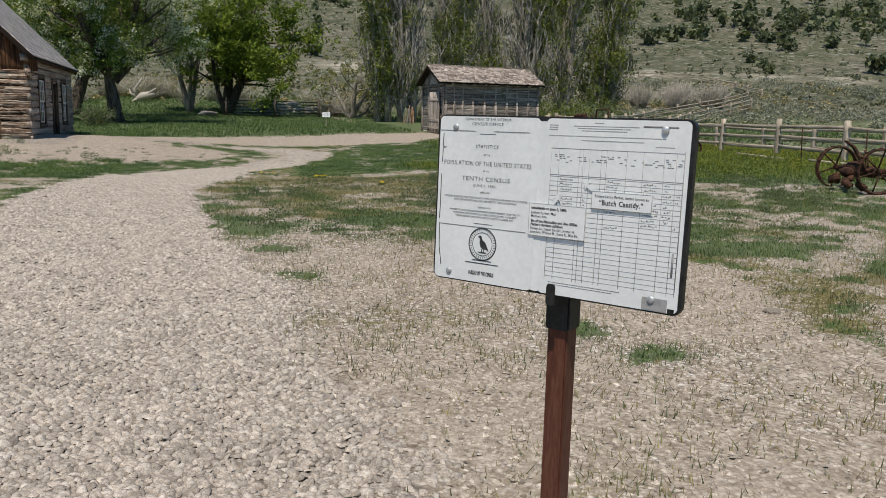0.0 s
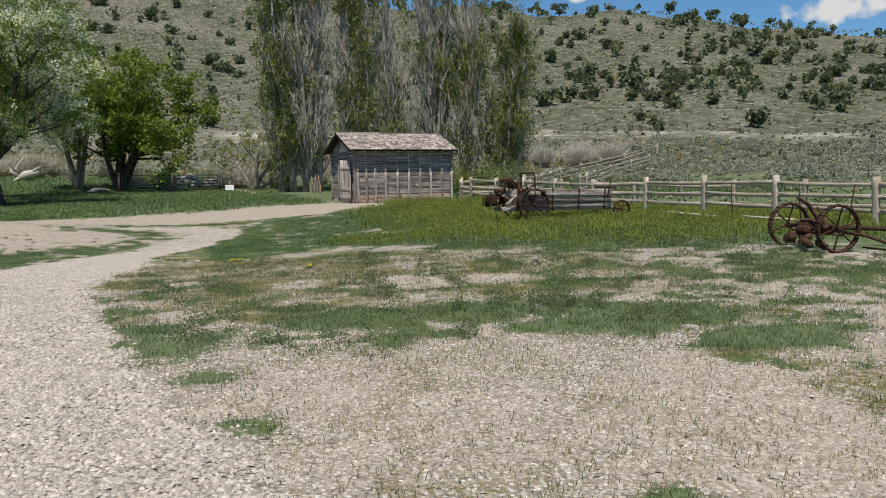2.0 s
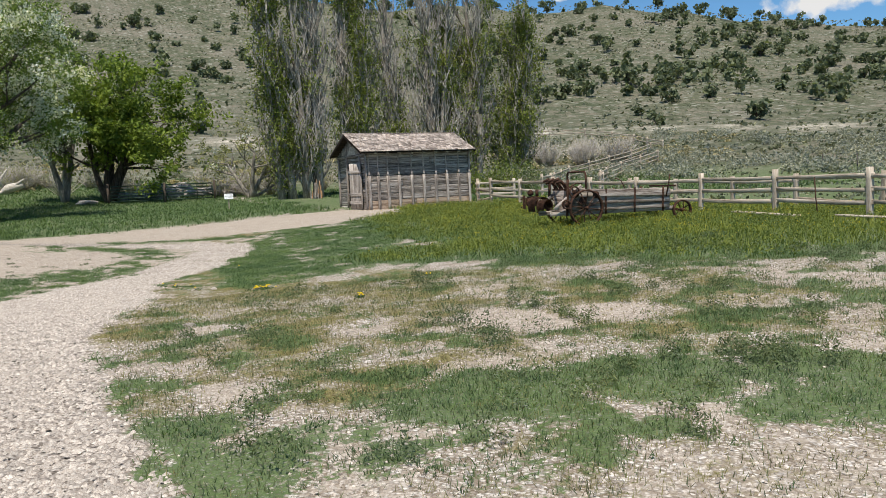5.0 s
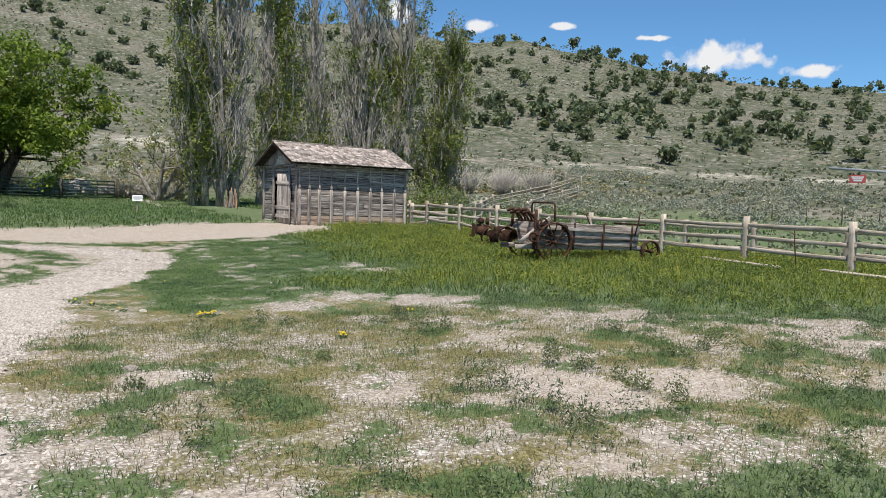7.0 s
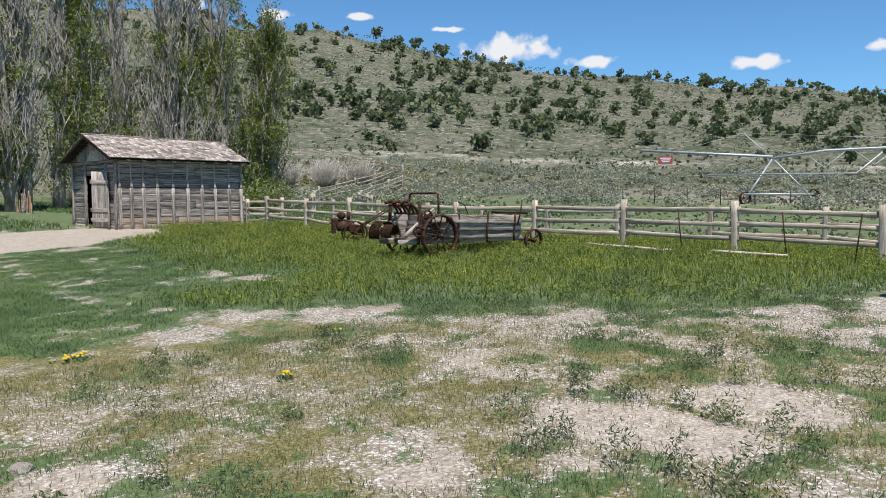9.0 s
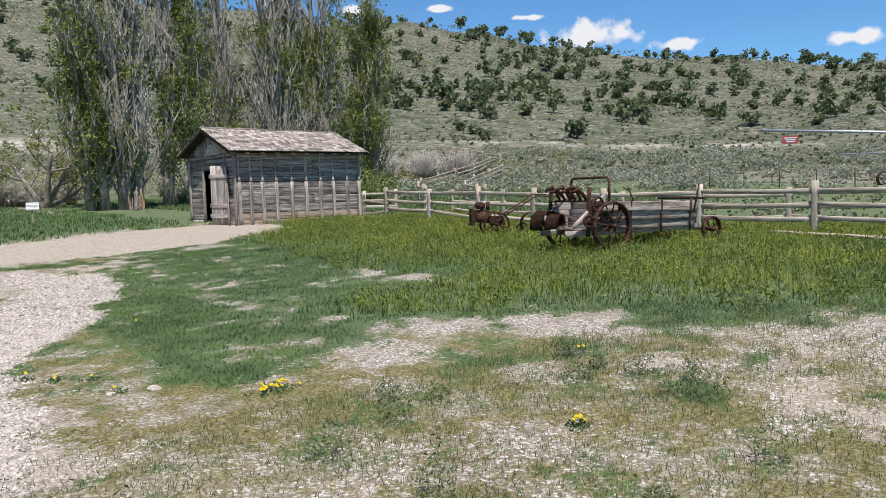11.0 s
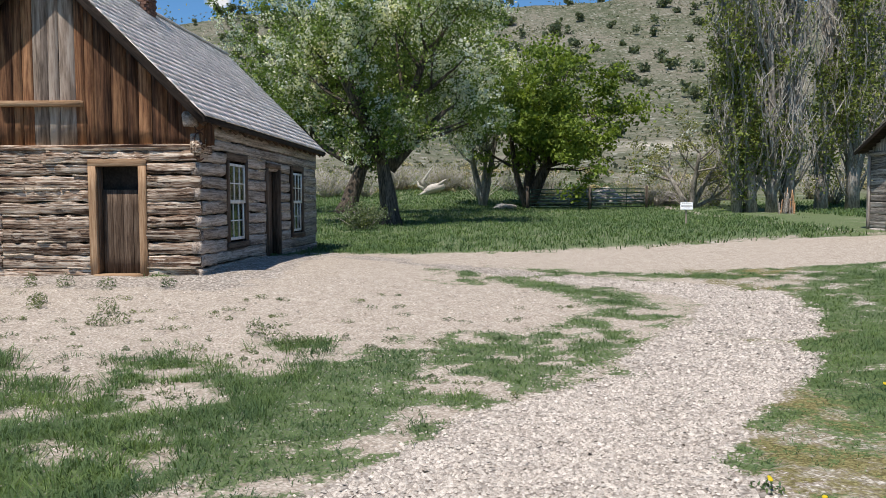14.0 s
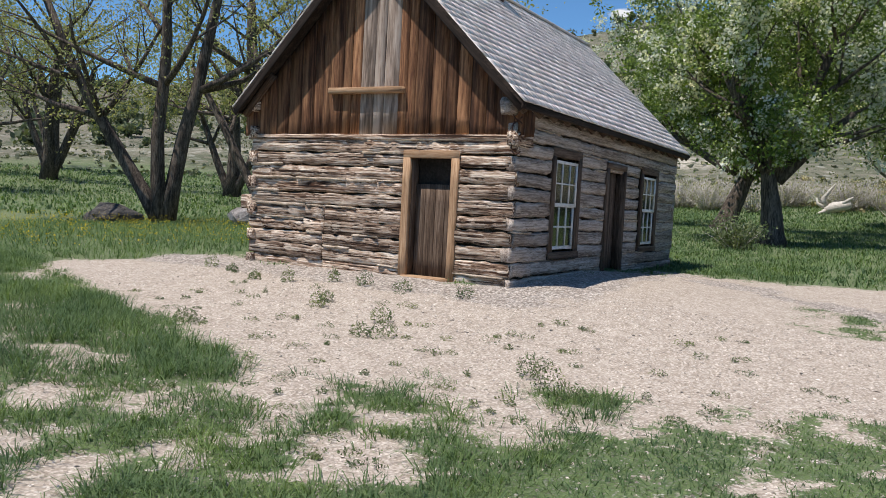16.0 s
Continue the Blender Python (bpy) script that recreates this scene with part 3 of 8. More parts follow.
def ground_material():
    m, nt, b = node_mat("yard_and_hill_ground", 0.95)
    b.inputs["Specular IOR Level"].default_value = 0.1
    co = nt.nodes.new("ShaderNodeTexCoord").outputs["Object"]
    a1 = nt.nodes.new("ShaderNodeAttribute")
    a1.attribute_name = "cover"
    a2 = nt.nodes.new("ShaderNodeAttribute")
    a2.attribute_name = "land"
    s1 = add(nt, "ShaderNodeSeparateColor", Color=a1.outputs["Color"])
    s2 = add(nt, "ShaderNodeSeparateColor", Color=a2.outputs["Color"])
    n_fine, n_mid, n_big = noise_at(nt, co, 34, 4), noise_at(nt, co, 5.5, 5), noise_at(nt, co, 0.7, 4)
    vor = add(nt, "ShaderNodeTexVoronoi", Vector=co, Scale=26.0)
    vor2 = add(nt, "ShaderNodeTexVoronoi", Vector=co, Scale=60.0)
    stone_v = add(nt, "ShaderNodeSeparateColor", Color=vor.outputs["Color"]).outputs[0]
    soil = ramp(nt, n_mid, (0.36, (0.105, 0.08, 0.052)), (0.5, (0.205, 0.165, 0.12)), (0.64, (0.33, 0.285, 0.225)))
    grit = ramp(nt, add(nt, "ShaderNodeSeparateColor", Color=vor2.outputs["Color"]).outputs[0], (0.0, (0.15, 0.115, 0.08)), (0.55, (0.29, 0.235, 0.175)), (1.0, (0.60, 0.53, 0.44)))
    n_patch = noise_at(nt, co, 1.5, 6, 0.7)
    peb = add(nt, "ShaderNodeTexVoronoi", Vector=co, Scale=38.0)
    peb_v = add(nt, "ShaderNodeSeparateColor", Color=peb.outputs["Color"]).outputs[1]
    pale = ramp(nt, peb_v, (0.15, (0.22, 0.18, 0.142)), (0.5, (0.46, 0.405, 0.35)), (0.9, (0.74, 0.685, 0.615)))
    pale = mixc(nt, 1.0, pale, ramp(nt, peb.outputs["Distance"], (0.3, 1.0), (0.65, 0.5)), "MULTIPLY")
    base = mixc(nt, 0.6, soil, grit)
    base = mixc(nt, calc(nt, "MULTIPLY", ramp(nt, n_patch, (0.40, 0.35), (0.50, 1.0)), ramp(nt, peb_v, (0.3, 0.3), (0.6, 1.0)), True), base, pale)
    bare = mixc(nt, 0.45, ramp(nt, n_mid, (0.36, (0.38, 0.315, 0.255)), (0.62, (0.55, 0.475, 0.395))), grit)
    n_edge = noise_at(nt, co, 11, 6, 0.75)

    def crisp(mask, amp=2.0, lo=0.38, hi=0.62):
        return ramp(nt, calc(nt, "ADD", mask, calc(nt, "MULTIPLY", calc(nt, "SUBTRACT", n_edge, 0.5), amp)), (lo, 0.0), (hi, 1.0))

    dirt_m, green_m, gravel_m, dry_m = crisp(s1.outputs[1]), crisp(s1.outputs[2], 2.6), crisp(s1.outputs[0], 1.2), crisp(s2.outputs[0], 2.4)
    col = mixc(nt, dirt_m, base, mixc(nt, 0.35, bare, pale))
    dryc = ramp(nt, n_fine, (0.36, (0.085, 0.070, 0.030)), (0.5, (0.165, 0.142, 0.060)), (0.64, (0.27, 0.245, 0.11)))
    col = mixc(nt, calc(nt, "MULTIPLY", dry_m, ramp(nt, n_patch, (0.46, 1.0), (0.58, 0.3)), True), col, dryc)
    grn = ramp(nt, n_fine, (0.35, (0.045, 0.078, 0.028)), (0.52, (0.085, 0.135, 0.048)), (0.68, (0.15, 0.195, 0.08)))
    col = mixc(nt, calc(nt, "MULTIPLY", green_m, ramp(nt, n_fine, (0.3, 0.45), (0.5, 0.95)), True), col, grn)
    grv = ramp(nt, stone_v, (0.0, (0.28, 0.235, 0.195)), (0.5, (0.47, 0.41, 0.355)), (1.0, (0.63, 0.575, 0.51)))
    gaps = ramp(nt, vor.outputs["Distance"], (0.25, 1.0), (0.6, 0.55))
    grv = mixc(nt, 1.0, grv, gaps, "MULTIPLY")
    col = mixc(nt, gravel_m, col, grv)
    # hill: green grey grass, dry soil between, speckled with low brush
    h1, h2, h3 = noise_at(nt, co, 0.035, 5), noise_at(nt, co, 0.35, 5, 0.7), noise_at(nt, co, 1.6, 3, 0.7)
    hillc = ramp(nt, h1, (0.36, (0.075, 0.092, 0.052)), (0.5, (0.118, 0.125, 0.082)), (0.62, (0.178, 0.168, 0.130)))
    hillc = mixc(nt, ramp(nt, h2, (0.47, 0.0), (0.60, 0.75)), hillc, (0.225, 0.20, 0.155))
    hillc = mixc(nt, ramp(nt, h3, (0.54, 0.0), (0.62, 0.8)), hillc, (0.045, 0.052, 0.028))
    tuf = add(nt, "ShaderNodeTexVoronoi", Vector=co, Scale=0.75)
    tuf_c = ramp(nt, add(nt, "ShaderNodeSeparateColor", Color=tuf.outputs["Color"]).outputs[0], (0.2, (0.055, 0.066, 0.035)), (0.55, (0.175, 0.18, 0.135)), (0.9, (0.30, 0.30, 0.25)))
    hillc = mixc(nt, ramp(nt, calc(nt, "ADD", tuf.outputs["Distance"], calc(nt, "MULTIPLY", h3, 0.5)), (0.52, 0.85), (0.68, 0.0)), hillc, tuf_c)
    chalk = ramp(nt, h2, (0.35, (0.36, 0.32, 0.25)), (0.6, (0.70, 0.64, 0.54)))
    hillc = mixc(nt, calc(nt, "MULTIPLY", s2.outputs[2], ramp(nt, h3, (0.42, 0.1), (0.52, 1.0)), True), hillc, chalk)
    col = mixc(nt, s2.outputs[1], col, hillc)
    nt.links.new(col, b.inputs["Base Color"])
    hgt = calc(nt, "ADD", calc(nt, "MULTIPLY", vor.outputs["Distance"], calc(nt, "MULTIPLY", s1.outputs[0], -1.0)), calc(nt, "MULTIPLY", n_fine, 0.5))
    hgt = calc(nt, "ADD", hgt, calc(nt, "MULTIPLY", calc(nt, "MULTIPLY", h3, 18.0), s2.outputs[1]))
    bump(nt, b, hgt, 0.7, 0.03)
    return m


ground_me = mesh_np("ground", np.stack([X, Y, Z], -1).reshape(-1, 3), gq, mat=ground_material(), smooth=True)
az0 = np.degrees(np.arctan2(X, Y - 5))
hillw = np.clip((R0 - 62 - 14 * np.clip((12 - az0) / 8, 0, 1) - 12 * np.clip((-38 - az0) / 10, 0, 1) - 4 * wave(X, Y, 25, 5)) / 14, 0, 1)
bankr = R0 - 112 - 3 * wave(X, Y, 40, 9)
az0 = np.degrees(np.arctan2(X, Y - 5))
chalkw = np.exp(-((bankr - 1) / 3.0) ** 2) * np.clip(0.75 + 0.9 * wave(X, Y, 60, 31), 0, 1) * (R0 > 90)
one = np.ones_like(X)
for nm, cols in (("cover", (zg, zd, zv, one)), ("land", (zdry, hillw, chalkw, one))):
    at = ground_me.color_attributes.new(nm, "FLOAT_COLOR", "POINT")
    at.data.foreach_set("color", np.stack(cols, -1).astype(np.float32).ravel())
ground = tagged(new("ground", ground_me), "gravelly yard with paths, meadow and a brushy hillside", "ground", kind="structure")

# ---- timber and tube helpers ----
def world_of(ob):
    m = ob.matrix_basis.copy()
    while ob.parent:
        ob = ob.parent
        m = ob.matrix_basis @ m
    return m


def place(ob, m):
    """Sets ob, which may have a parent, at the world pose m."""
    ob.matrix_basis = world_of(ob.parent).inverted() @ m if ob.parent else m
    return ob


def axis_pose(p0, p1, up=(0, 0, 1)):
    """A pose at p0 with x towards p1 and z as near to up as can be."""
    p0, p1 = Vector(p0), Vector(p1)
    x = (p1 - p0).normalized()
    u = Vector(up)
    if abs(x.dot(u.normalized())) > 0.98:
        u = Vector((0, 1, 0))
    y = u.cross(x).normalized()
    z = x.cross(y)
    return Matrix.Translation(p0) @ Matrix((x, y, z)).transposed().to_4x4()


def timber_mesh(name, length, w, h, mat, wob=0.1, segs=5, seed=0, taper=1.0, sag=0.0, corner=0.25):
    """A rough timber along x: rounded section w across y, h across z, uneven along its length."""
    r = np.random.default_rng(seed)
    c = corner
    prof = np.array([(-1, -1 + c), (-1 + c, -1), (1 - c, -1), (1, -1 + c), (1, 1 - c), (1 - c, 1), (-1 + c, 1), (-1, 1 - c)]) * 0.5
    k = len(prof)
    v = []
    for i in range(segs + 1):
        t = i / segs
        s = 1 + (taper - 1) * t
        j = r.normal(0, wob, (k, 2)) * 0.35
        off = r.normal(0, wob, 2) * 0.12
        ring = (prof + j * 0.5) * s
        for y, z in ring:
            v.append((length * t, (y + off[0]) * w, (z + off[1]) * h - sag * 4 * t * (1 - t)))
    q = [(i * k + j, i * k + (j + 1) % k, (i + 1) * k + (j + 1) % k, (i + 1) * k + j) for i in range(segs) for j in range(k)]
    n = segs * k
    cap = [(0, 7, 6, 5), (0, 5, 4, 3), (0, 3, 2, 1), (n, n + 1, n + 2, n + 3), (n, n + 3, n + 4, n + 5), (n, n + 5, n + 6, n + 7)]
    return mesh_np(name, v, q + cap, mat=mat)


seed_no = [100]


def timber(name, p0, p1, w, h, mat, parent=None, up=(0, 0, 1), label="", **kw):
    """One timber as an object: from p0 to p1, w across, h along up."""
    seed_no[0] += 1
    me = timber_mesh(name, (Vector(p1) - Vector(p0)).length, w, h, mat, seed=seed_no[0], **kw)
    ob = new(name, me)
    ob.parent = parent
    place(ob, axis_pose(p0, p1, up))
    return tagged(ob, label)


def box_bm(lo, hi, bevel=0.0):
    bm = bmesh.new()
    bmesh.ops.create_cube(bm, size=1)
    for v in bm.verts:
        v.co = Vector([(a + b) / 2 + (b - a) * c for a, b, c in zip(lo, hi, v.co)])
    if bevel:
        bmesh.ops.bevel(bm, geom=bm.edges[:], offset=bevel, segments=2, affect="EDGES")
    return bm


def tube_arrays(points, radii, sides=7):
    """Verts and faces of a tube along points."""
    pts = np.asarray(points, float)
    radii = np.broadcast_to(np.asarray(radii, float), (len(pts),))
    tang = np.gradient(pts, axis=0)
    tang /= np.linalg.norm(tang, axis=1)[:, None] + 1e-9
    ref = np.array([0.0, 0, 1]) if abs(tang[0][2]) < 0.9 else np.array([1.0, 0, 0])
    v, n0 = [], None
    for p, t, r in zip(pts, tang, radii):
        n = ref - t * (ref @ t) if n0 is None else n0 - t * (n0 @ t)
        n /= np.linalg.norm(n) + 1e-9
        n0 = n
        b = np.cross(t, n)
        for a in np.arange(sides) * 2 * np.pi / sides:
            v.append(p + r * (np.cos(a) * n + np.sin(a) * b))
    q = [(i * sides + j, i * sides + (j + 1) % sides, (i + 1) * sides + (j + 1) % sides, (i + 1) * sides + j)
         for i in range(len(pts) - 1) for j in range(sides)]
    v += [pts[0], pts[-1]]
    last = (len(pts) - 1) * sides
    tr = [(len(v) - 2, (j + 1) % sides, j) for j in range(sides)] + [(len(v) - 1, last + j, last + (j + 1) % sides) for j in range(sides)]
    return np.array(v), np.array(q), np.array(tr)


def tube(name, points, radii, mat, parent=None, label="", sides=7, smooth=True):
    v, q, t = tube_arrays(points, radii, sides)
    ob = new(name, mesh_np(name, v, q, t, mat, smooth))
    ob.parent = parent
    return tagged(ob, label)


def joined(name, pieces, mat, smooth=False):
    """One mesh of several (verts, quads, tris)."""
    V, Q, T, n = [], [], [], 0
    for v, q, t in pieces:
        V.append(v)
        if q is not None and len(q):
            Q.append(np.asarray(q) + n)
        if t is not None and len(t):
            T.append(np.asarray(t) + n)
        n += len(v)
    return mesh_np(name, np.concatenate(V), np.concatenate(Q) if Q else None, np.concatenate(T) if T else None, mat, smooth)


def empty_at(name, x, y, z, rz=0.0):
    ob = new(name)
    ob.matrix_basis = pose(x, y, z, 0, 0, rz)
    return ob


# ---- log cabin ----
CX0, CX1, CY0, CY1 = -10.4, -5.07, 23.5, 32.9
RX, RZ, EAVE_Z = -7.73, 5.72, 2.80
cabin = tagged(empty_at("log_cabin", -7.7, 28.2, -0.15), "hewn log cabin with brown board gable and grey shingle roof", "house")
COURSE = [-0.13 + 0.238 * i for i in range(13)]


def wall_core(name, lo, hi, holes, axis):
    """The clay core of a wall, behind the logs, with its openings cut through. Its dark colour paints in the seams'
    shade.
    """
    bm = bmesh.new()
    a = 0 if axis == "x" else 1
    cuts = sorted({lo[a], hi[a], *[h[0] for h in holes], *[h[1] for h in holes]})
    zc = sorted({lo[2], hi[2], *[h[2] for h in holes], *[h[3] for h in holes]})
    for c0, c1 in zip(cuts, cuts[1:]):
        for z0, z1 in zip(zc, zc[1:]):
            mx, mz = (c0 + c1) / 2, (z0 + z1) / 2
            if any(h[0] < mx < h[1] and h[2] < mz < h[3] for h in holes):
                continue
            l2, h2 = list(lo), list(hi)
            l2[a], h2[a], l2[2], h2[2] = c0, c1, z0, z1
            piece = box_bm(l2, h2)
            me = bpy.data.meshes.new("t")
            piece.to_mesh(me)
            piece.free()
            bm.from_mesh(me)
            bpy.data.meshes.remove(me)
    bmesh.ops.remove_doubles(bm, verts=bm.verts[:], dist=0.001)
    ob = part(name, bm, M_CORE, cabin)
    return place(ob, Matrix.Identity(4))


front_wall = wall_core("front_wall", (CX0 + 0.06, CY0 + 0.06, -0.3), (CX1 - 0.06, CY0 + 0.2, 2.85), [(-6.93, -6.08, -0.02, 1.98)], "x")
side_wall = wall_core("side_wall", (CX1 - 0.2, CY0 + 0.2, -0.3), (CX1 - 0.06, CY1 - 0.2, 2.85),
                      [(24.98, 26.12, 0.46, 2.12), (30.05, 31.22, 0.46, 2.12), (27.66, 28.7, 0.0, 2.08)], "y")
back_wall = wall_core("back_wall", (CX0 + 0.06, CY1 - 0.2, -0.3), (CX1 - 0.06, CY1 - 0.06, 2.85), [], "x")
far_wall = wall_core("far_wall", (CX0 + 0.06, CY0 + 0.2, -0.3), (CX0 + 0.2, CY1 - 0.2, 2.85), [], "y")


def log_run(wall, fixed, spans, axis, mat, seed):
    """Logs of one wall: for each course the spans between openings."""
    r = random.Random(seed)
    for i, z in enumerate(COURSE):
        zc = z + 0.119
        for a0, a1 in spans(zc, i):
            e0, e1 = r.uniform(-0.02, 0.02), r.uniform(-0.02, 0.02)
            hh = 0.228 + r.uniform(-0.035, 0.016)
            th = 0.17 + r.uniform(-0.02, 0.025)
            tilt = r.uniform(-0.012, 0.012)
            if axis == "x":
                p0, p1 = (a0 + e0, fixed, zc - tilt), (a1 + e1, fixed, zc + tilt)
            else:
                p0, p1 = (fixed, a0 + e0, zc - tilt), (fixed, a1 + e1, zc + tilt)
            timber("log", p0, p1, th, hh, mat, wall, wob=0.26, segs=max(4, int((a1 - a0) / 0.13)), corner=0.24)


def front_spans(z, i):
    if z > 2.3:
        return []
    stub = 0.05 if i % 2 else -0.02
    lo, hi = CX0 - stub, CX1 + stub
    if z < 2.04:
        left = [(lo, -8.69), (-8.66, -7.03)] if z < 1.15 else [(lo, -7.03)]
        return left + [(-6.0, hi)]
    return [(lo, hi)]


def side_spans(z, i):
    stub = -0.02 if i % 2 else 0.05
    lo, hi = CY0 - stub, CY1 + stub
    cuts = []
    if 0.40 < z < 2.22:
        cuts += [(24.86, 26.2), (29.85, 31.36)]
    if z < 2.12:
        cuts.append((27.6, 28.76))
    out, at = [], lo
    for c0, c1 in sorted(cuts):
        out.append((at, c0))
        at = c1
    return out + [(at, hi)]


def chink_run(wall, fixed, spans, axis):
    """Strips of clay pressed into the seams between the logs."""
    r = random.Random(77)
    for i, z in enumerate(COURSE[1:]):
        for a0, a1 in spans(z + 0.02, i):
            a = a0
            while a < a1 - 0.2:
                b = min(a1, a + r.uniform(0.5, 1.6))
                dz = r.uniform(-0.012, 0.012)
                p0, p1 = ((a, fixed, z + dz), (b - 0.03, fixed, z + r.uniform(-0.012, 0.012))) if axis == "x" else ((fixed, a, z + dz), (fixed, b - 0.03, z + r.uniform(-0.012, 0.012)))
                if r.random() < 0.38:
                    timber("chinking", p0, p1, 0.12, r.uniform(0.03, 0.06), M_CHINK, wall, wob=0.5, segs=5, corner=0.4)
                a = b


chink_run(front_wall, CY0 - 0.03, front_spans, "x")
chink_run(side_wall, CX1 + 0.01, side_spans, "y")
log_run(front_wall, CY0 + 0.02, front_spans, "x", M_LOG_FRONT, 1)
log_run(side_wall, CX1 - 0.02, side_spans, "y", M_LOG_SIDE, 2)
log_run(back_wall, CY1 - 0.02, lambda z, i: [(CX0 - 0.05, CX1 + 0.05)], "x", M_LOG_SIDE, 3)
log_run(far_wall, CX0 + 0.02, lambda z, i: [(CY0 - (0.0 if i % 2 else 0.12), CY1 + 0.05)], "y", M_LOG_FRONT, 4)
# longer log ends that stick out at the corners
timber("log", (CX0 - 0.32, CY0 + 0.06, 1.05), (CX0 + 0.2, CY0 + 0.06, 1.05), 0.2, 0.26, M_LOG_FRONT, front_wall, wob=0.2)
timber("log", (CX1 + 0.03, CY0 - 0.16, 2.26), (CX1 + 0.03, CY0 + 0.4, 2.26), 0.2, 0.22, M_LOG_FRONT, front_wall, wob=0.15)
timber("log", (CX1 - 0.06, CY0 - 0.22, 2.74), (CX1 - 0.06, CY0 + 0.5, 2.74), 0.22, 0.24, M_LOG_SIDE, front_wall, wob=0.2)
timber("wall_plate", (CX1 + 0.02, CY0 - 0.1, 2.86), (CX1 + 0.02, CY1 + 0.1, 2.86), 0.2, 0.2, M_LOG_SIDE, side_wall, wob=0.1, segs=14)

# gable boards, cut to the slope
gable = empty_at("gable", 0, 0, 0)
gable.parent = cabin
place(gable, pose(RX, CY0, 2.7))


def gable_board(x0, x1, y, z0, mat, sign, name="board"):
    slope = (RZ - EAVE_Z) / (-4.82 - RX)
    tops = [min(RZ - slope * abs(x - RX) - 0.10, RZ - 0.12) for x in (x0, x1)]
    if min(tops) - z0 < 0.05:
        return
    L = (tops[0] + tops[1]) / 2 - z0
    dt = (tops[1] - tops[0]) / 2
    w = (x1 - x0) / 2 - 0.004
    n = 6
    r = np.random.default_rng(int(abs(x0) * 1000))
    v = []
    for i in range(n + 1):
        t = i / n
        for sx, sy in ((-1, -1), (1, -1), (1, 1), (-1, 1)):
            zz = L * t + (dt * sx * t)
            v.append((zz + (r.uniform(-0.02, 0.02) if i == 0 else 0), sx * (w + r.normal(0, 0.0025)), sy * 0.013 + r.normal(0, 0.0015)))
    q = [(i * 4 + j, i * 4 + (j + 1) % 4, i * 4 + 4 + (j + 1) % 4, i * 4 + 4 + j) for i in range(n) for j in range(4)] + [(3, 2, 1, 0), (n * 4, n * 4 + 1, n * 4 + 2, n * 4 + 3)]
    me = mesh_np(name, v, q, mat=mat)
    ob = new(name, me)
    ob.parent = gable
    # local x up, local y along world x
    m = Matrix(((0, 1, 0), (0, 0, -1 * sign), (1, 0, 0))).to_4x4()
    place(ob, Matrix.Translation(((x0 + x1) / 2, y, z0)) @ m)


r = random.Random(12)
x = CX0 - 0.25
while x < CX1 + 0.3:
    w = r.choice((0.17, 0.2, 0.24, 0.28, 0.3))
    grey = -8.0 < x + w / 2 < -7.3
    gable_board(x, x + w, CY0 - 0.03 - r.uniform(0, 0.018), 2.30 + r.uniform(-0.03, 0.03), M_BOARD_GREY if grey else M_BOARD_BROWN, 1)
    gable_board(x, x + w, CY1 - 0.02, 2.7, M_BOARD_BROWN, -1)
    x += w
timber("ledge", (-8.62, CY0 - 0.10, 3.06), (-7.1, CY0 - 0.10, 3.05), 0.16, 0.10, M_TRIM, gable, wob=0.06)
timber("plate_log", (CX0 - 0.12, CY0 + 0.0, 2.27), (CX1 + 0.10, CY0 + 0.0, 2.27), 0.2, 0.10, M_LOG_FRONT, front_wall, wob=0.15, segs=14)

# front door: frame, leaf set back in the opening with a dark gap above it
door1 = empty_at("front_door", -6.5, CY0, -0.05)
door1.parent = cabin
place(door1, pose(-6.5, CY0, -0.05))
for xx in (-6.975, -6.055):
    timber("door_jamb", (xx, CY0 - 0.04, -0.06), (xx, CY0 - 0.04, 1.94), 0.14, 0.10, M_TRIM, door1, up=(0, 1, 0), wob=0.03, corner=0.12)
timber("door_head", (-7.04, CY0 - 0.04, 2.0), (-5.99, CY0 - 0.04, 2.0), 0.10, 0.13, M_TRIM, door1, wob=0.03, corner=0.12)
timber("door_sill", (-6.95, CY0 - 0.03, -0.03), (-6.08, CY0 - 0.03, -0.03), 0.22, 0.07, M_TRIM, door1, wob=0.05)
for i in range(4):
    xx = -6.79 + i * 0.19
    timber("door_plank", (xx, CY0 + 0.13, 0.0), (xx, CY0 + 0.13, 1.52), 0.184, 0.035, M_DOOR, door1, up=(0, 1, 0), wob=0.03, corner=0.1)
for zz in (0.3, 1.25):
    timber("door_batten", (-6.86, CY0 + 0.165, zz), (-6.14, CY0 + 0.165, zz), 0.03, 0.12, M_DOOR, door1, wob=0.03, corner=0.1)
for xx in (-6.91, -6.1):
    timber("door_reveal", (xx, CY0 + 0.09, -0.02), (xx, CY0 + 0.09, 1.96), 0.035, 0.2, M_DOOR, door1, up=(0, 1, 0), wob=0.03)
# sheet behind the doorway, its shade put into the colour
back = part("dark_panel", box_bm((-6.95, CY0 + 0.22, -0.1), (-6.05, CY0 + 0.25, 2.0)), M_INNER_SHADE, door1)
place(back, Matrix.Identity(4))


def glass_material():
    m, nt, b = node_mat("old_window_glass", 0.06)
    b.inputs["Transmission Weight"].default_value = 1.0
    b.inputs["Base Color"].default_value = (0.75, 0.8, 0.8, 1)
    b.inputs["Specular IOR Level"].default_value = 0.5
    return m


M_GLASS = glass_material()


